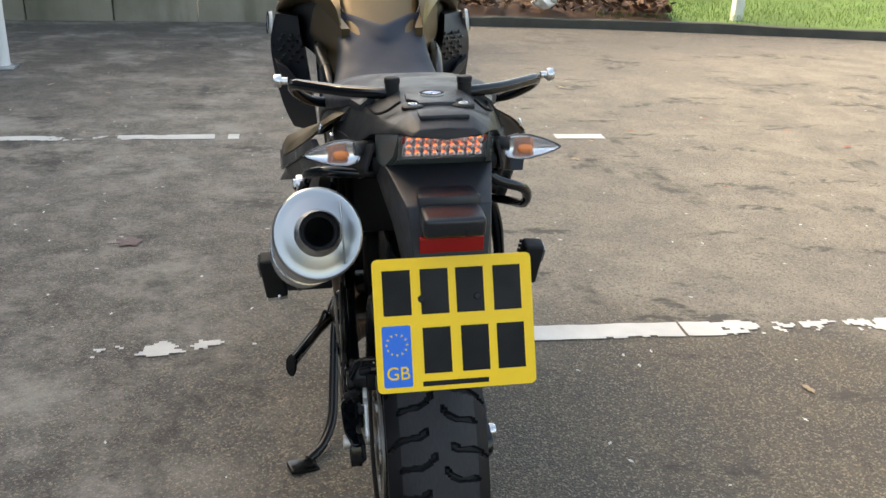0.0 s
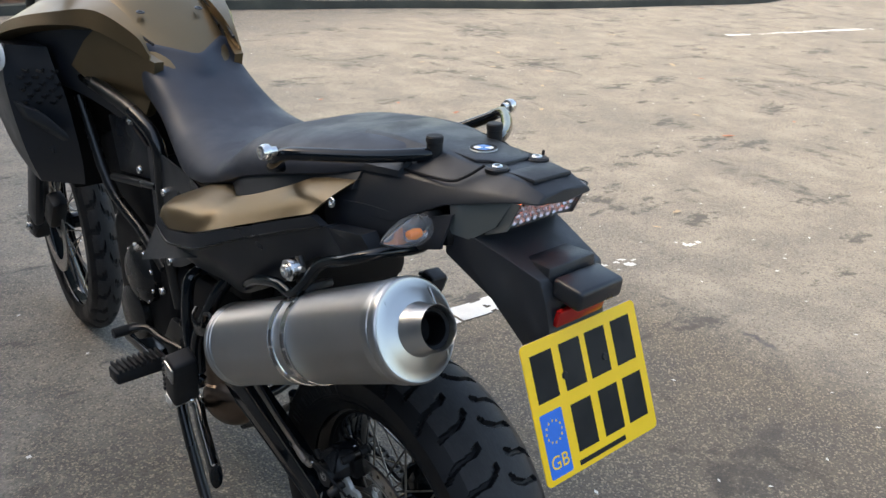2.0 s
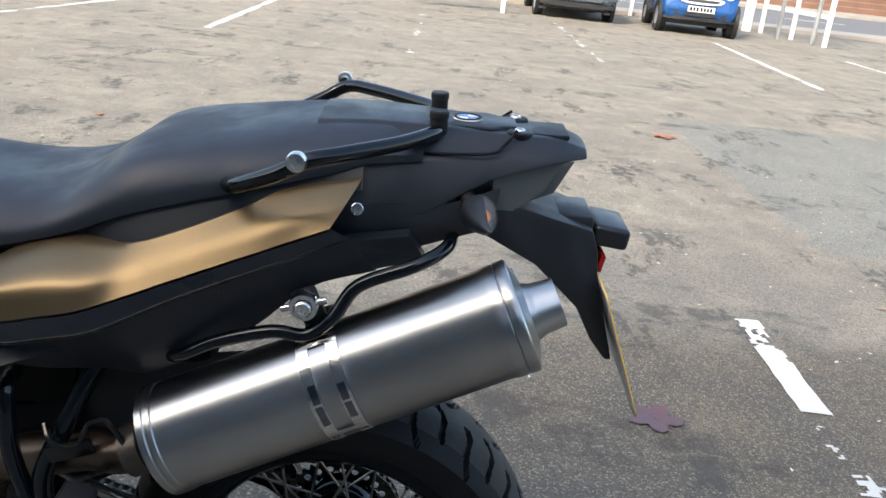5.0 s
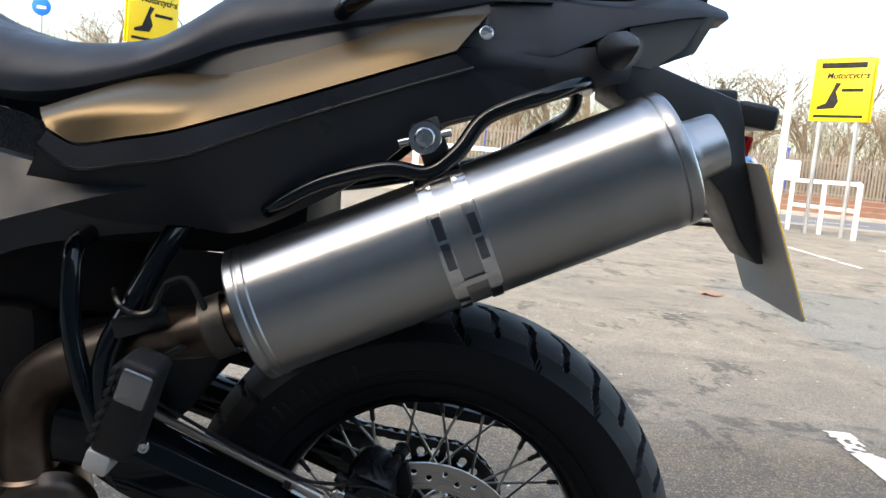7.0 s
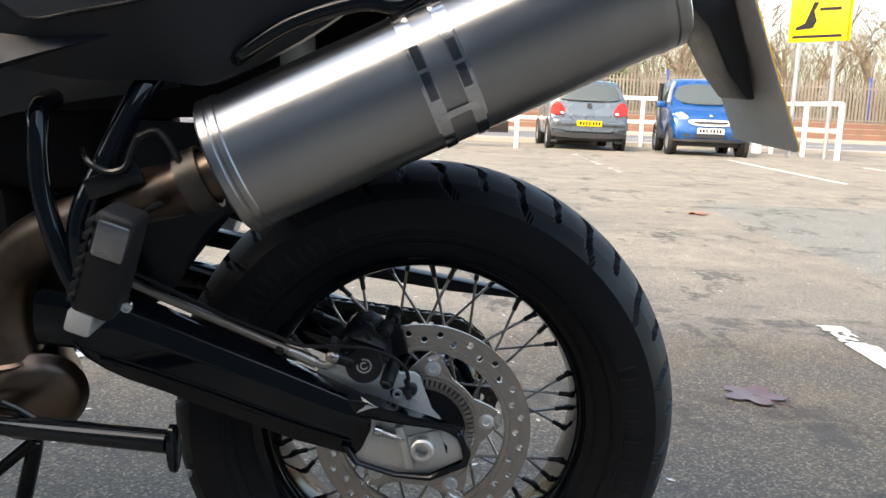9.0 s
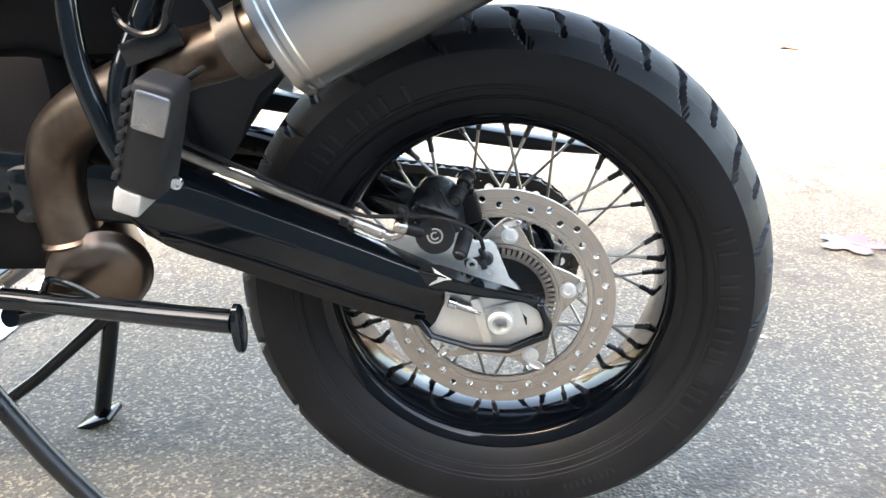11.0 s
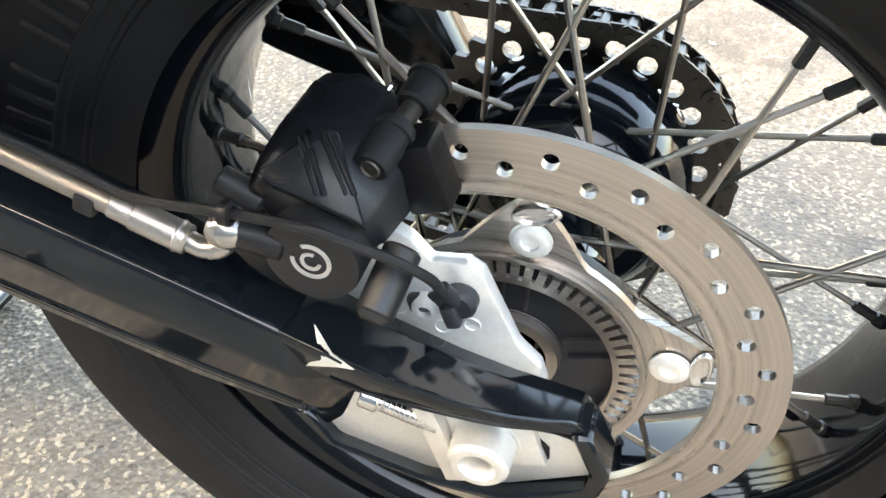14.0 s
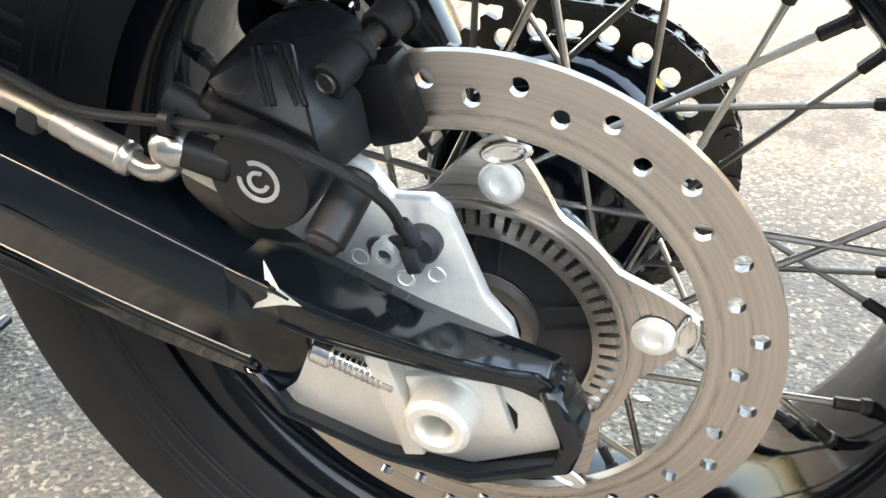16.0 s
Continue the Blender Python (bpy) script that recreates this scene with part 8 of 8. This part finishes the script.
for s in (-1, 1):
    part("mud_flap", block((0.22, 0.02, 0.22), Matrix.Translation((s * 0.70, 0.36, 0.25)), 0.006), M_GREYBLUE, hb)

SMALL = [(0.0, 0.36, 0.60, 0.84), (0.05, 0.28, 0.98, 0.94), (0.20, 0.26, 1.38, 0.98), (0.50, 0.25, 1.52, 1.0), (1.15, 0.25, 1.545, 1.0), (1.58, 0.25, 1.46, 1.0), (2.12, 0.26, 1.02, 0.99), (2.42, 0.27, 0.90, 0.96), (2.58, 0.28, 0.78, 0.92), (2.66, 0.30, 0.62, 0.85), (2.69, 0.34, 0.50, 0.78)]


def small_nose(x, z):
    y = 2.685 if z < 0.56 else 2.685 - (z - 0.56) * 0.42 if z < 0.80 else 2.585 - (z - 0.80) * 1.75 if z < 1.0 else 2.16 - (z - 1.0) * 1.22
    return y + 0.035 - 0.13 * (abs(x) / 0.74) ** 3.2


M_CARBLUE = paint("bright_blue_car_paint", (0.006, 0.075, 0.26), 0.3)
cc = car("city_car", "bright blue two-seat city car facing the bays", Matrix.Translation((18.95, -5.35, 0)) @ Matrix.Rotation(radians(84.5), 4, "Z"), 1.56, SMALL, M_CARBLUE, (0.45, 2.30), 0.29, [[(0.98, 1.0), (0.98, 1.40), (1.50, 1.38), (2.0, 1.02)], [(0.35, 1.05), (0.45, 1.36), (0.88, 1.40), (0.88, 1.05)]], 0.76)
part("windscreen", patch([(-0.66, 1.015), (0.66, 1.015), (0.56, 1.43), (-0.56, 1.43)], small_nose, 0.014, 0.01), M_GLASS, cc)
for s in (-1, 1):
    hl = part("head_lamp", patch([(s * 0.40, 0.74), (s * 0.52, 0.70), (s * 0.72, 0.76), (s * 0.74, 0.88), (s * 0.62, 0.90)], small_nose, 0.018, 0.01), M_WHITE, cc, "clear head lamp")
    part("lamp_bowl", patch([(s * 0.52, 0.75), (s * 0.68, 0.78), (s * 0.68, 0.86), (s * 0.58, 0.84)], small_nose, 0.024, 0.004), M_MIRROR, hl)
    part("fog_recess", patch([(s * 0.38, 0.36), (s * 0.68, 0.37), (s * 0.66, 0.45), (s * 0.42, 0.44)], small_nose, 0.010, 0.01), M_TRIMBLACK, cc)
    part("door_cell", tube([(s * 0.775, 1.02, 1.45), (s * 0.795, 0.98, 1.0), (s * 0.80, 1.18, 0.60), (s * 0.80, 1.75, 0.34)], 0.05, 8, 4), M_TRIMBLACK, cc, "dark body frame round the door")
    part("screen_pillar", tube([(s * 0.60, 1.60, 1.45), (s * 0.70, 1.86, 1.25), (s * 0.755, 2.12, 1.01)], 0.04, 8, 3), M_WHEEL, cc, "silver windscreen pillar")
gr = part("grille_surround", patch([(-0.46, 0.68), (-0.34, 0.585), (0.34, 0.585), (0.46, 0.68), (0.30, 0.71), (-0.30, 0.71)], small_nose, 0.022, 0.01), M_WHITE, cc, "white oval grille surround")
part("grille", patch([(-0.36, 0.665), (-0.30, 0.62), (0.30, 0.62), (0.36, 0.665), (0.28, 0.68), (-0.28, 0.68)], small_nose, 0.028, 0.004), M_TRIMBLACK, gr)
part("lower_grille", patch([(-0.32, 0.36), (0.32, 0.36), (0.32, 0.43), (-0.32, 0.43)], small_nose, 0.010, 0.01, 1), M_TRIMBLACK, cc)
part("chin", patch([(-0.70, 0.27), (0.70, 0.27), (0.74, 0.34), (-0.74, 0.34)], small_nose, 0.014, 0.03, 1), M_TRIMBLACK, cc)
part("bonnet_badge", patch([(-0.035, 0.77), (0.035, 0.77), (0.035, 0.83), (-0.035, 0.83)], small_nose, 0.016, 0.01), M_BOLT, cc)
part("wiper", tube([(-0.5, 2.10, 1.045), (0.0, 2.15, 1.035), (0.5, 2.11, 1.04)], 0.014, 6, 3), M_TRIMBLACK, cc)
plate_on(cc, lambda x, z: small_nose(x, z) + 0.008, 0.495, M_WHITE, 1)

SALOON = [(0.0, 0.40, 0.72, 0.84), (0.04, 0.30, 0.98, 0.94), (0.14, 0.27, 1.02, 0.96), (0.72, 0.25, 1.06, 0.985), (1.05, 0.25, 1.24, 0.99), (1.35, 0.25, 1.40, 0.995), (1.75, 0.25, 1.455, 1.0), (2.6, 0.25, 1.44, 1.0), (3.42, 0.25, 1.02, 0.99), (4.4, 0.27, 0.88, 0.95), (4.75, 0.30, 0.68, 0.88), (4.85, 0.36, 0.52, 0.78)]


def saloon_rear(x, z):
    y = 0.0 if z < 1.0 else 0.70 + (z - 1.07) * 1.75
    return y + 0.06 * (abs(x) / 0.9) ** 4


SAL_GLASS = [[(1.10, 1.05), (1.50, 1.33), (2.1, 1.36), (2.1, 1.01)], [(2.17, 1.01), (2.17, 1.36), (2.6, 1.35), (3.15, 1.02)]]
for nm, lab, at, mat_ in (("saloon_car", "silver saloon parked with its rear to the bays", Matrix.Translation((19.2, 8.3, 0)) @ Matrix.Rotation(radians(-84), 4, "Z"), paint("silver_car_paint", (0.40, 0.41, 0.42), 0.6)), ("white_car", "white saloon parked with its rear to the bays", Matrix.Translation((22.2, 5.0, 0)) @ BACK, paint("white_car_paint", (0.68, 0.68, 0.68), 0.0))):
    sc = car(nm, lab, at, 1.82, SALOON, mat_, (0.95, 3.85), 0.33, SAL_GLASS, 0.70)
    tail_end(sc, saloon_rear, mat_, [(-0.58, 1.10), (0.58, 1.10), (0.50, 1.37), (-0.50, 1.37)], [(0.42, 0.78), (0.84, 0.76), (0.86, 0.90), (0.80, 0.95), (0.48, 0.93)], [(-0.87, 0.36), (0.87, 0.36), (0.87, 0.66), (-0.87, 0.66)], 0.76)
    for s in (-1, 1):
        part("exhaust_tip", rod((s * 0.55, 0.12, 0.33), (s * 0.55, -0.03, 0.32), 0.04, 12), M_STEEL, sc)
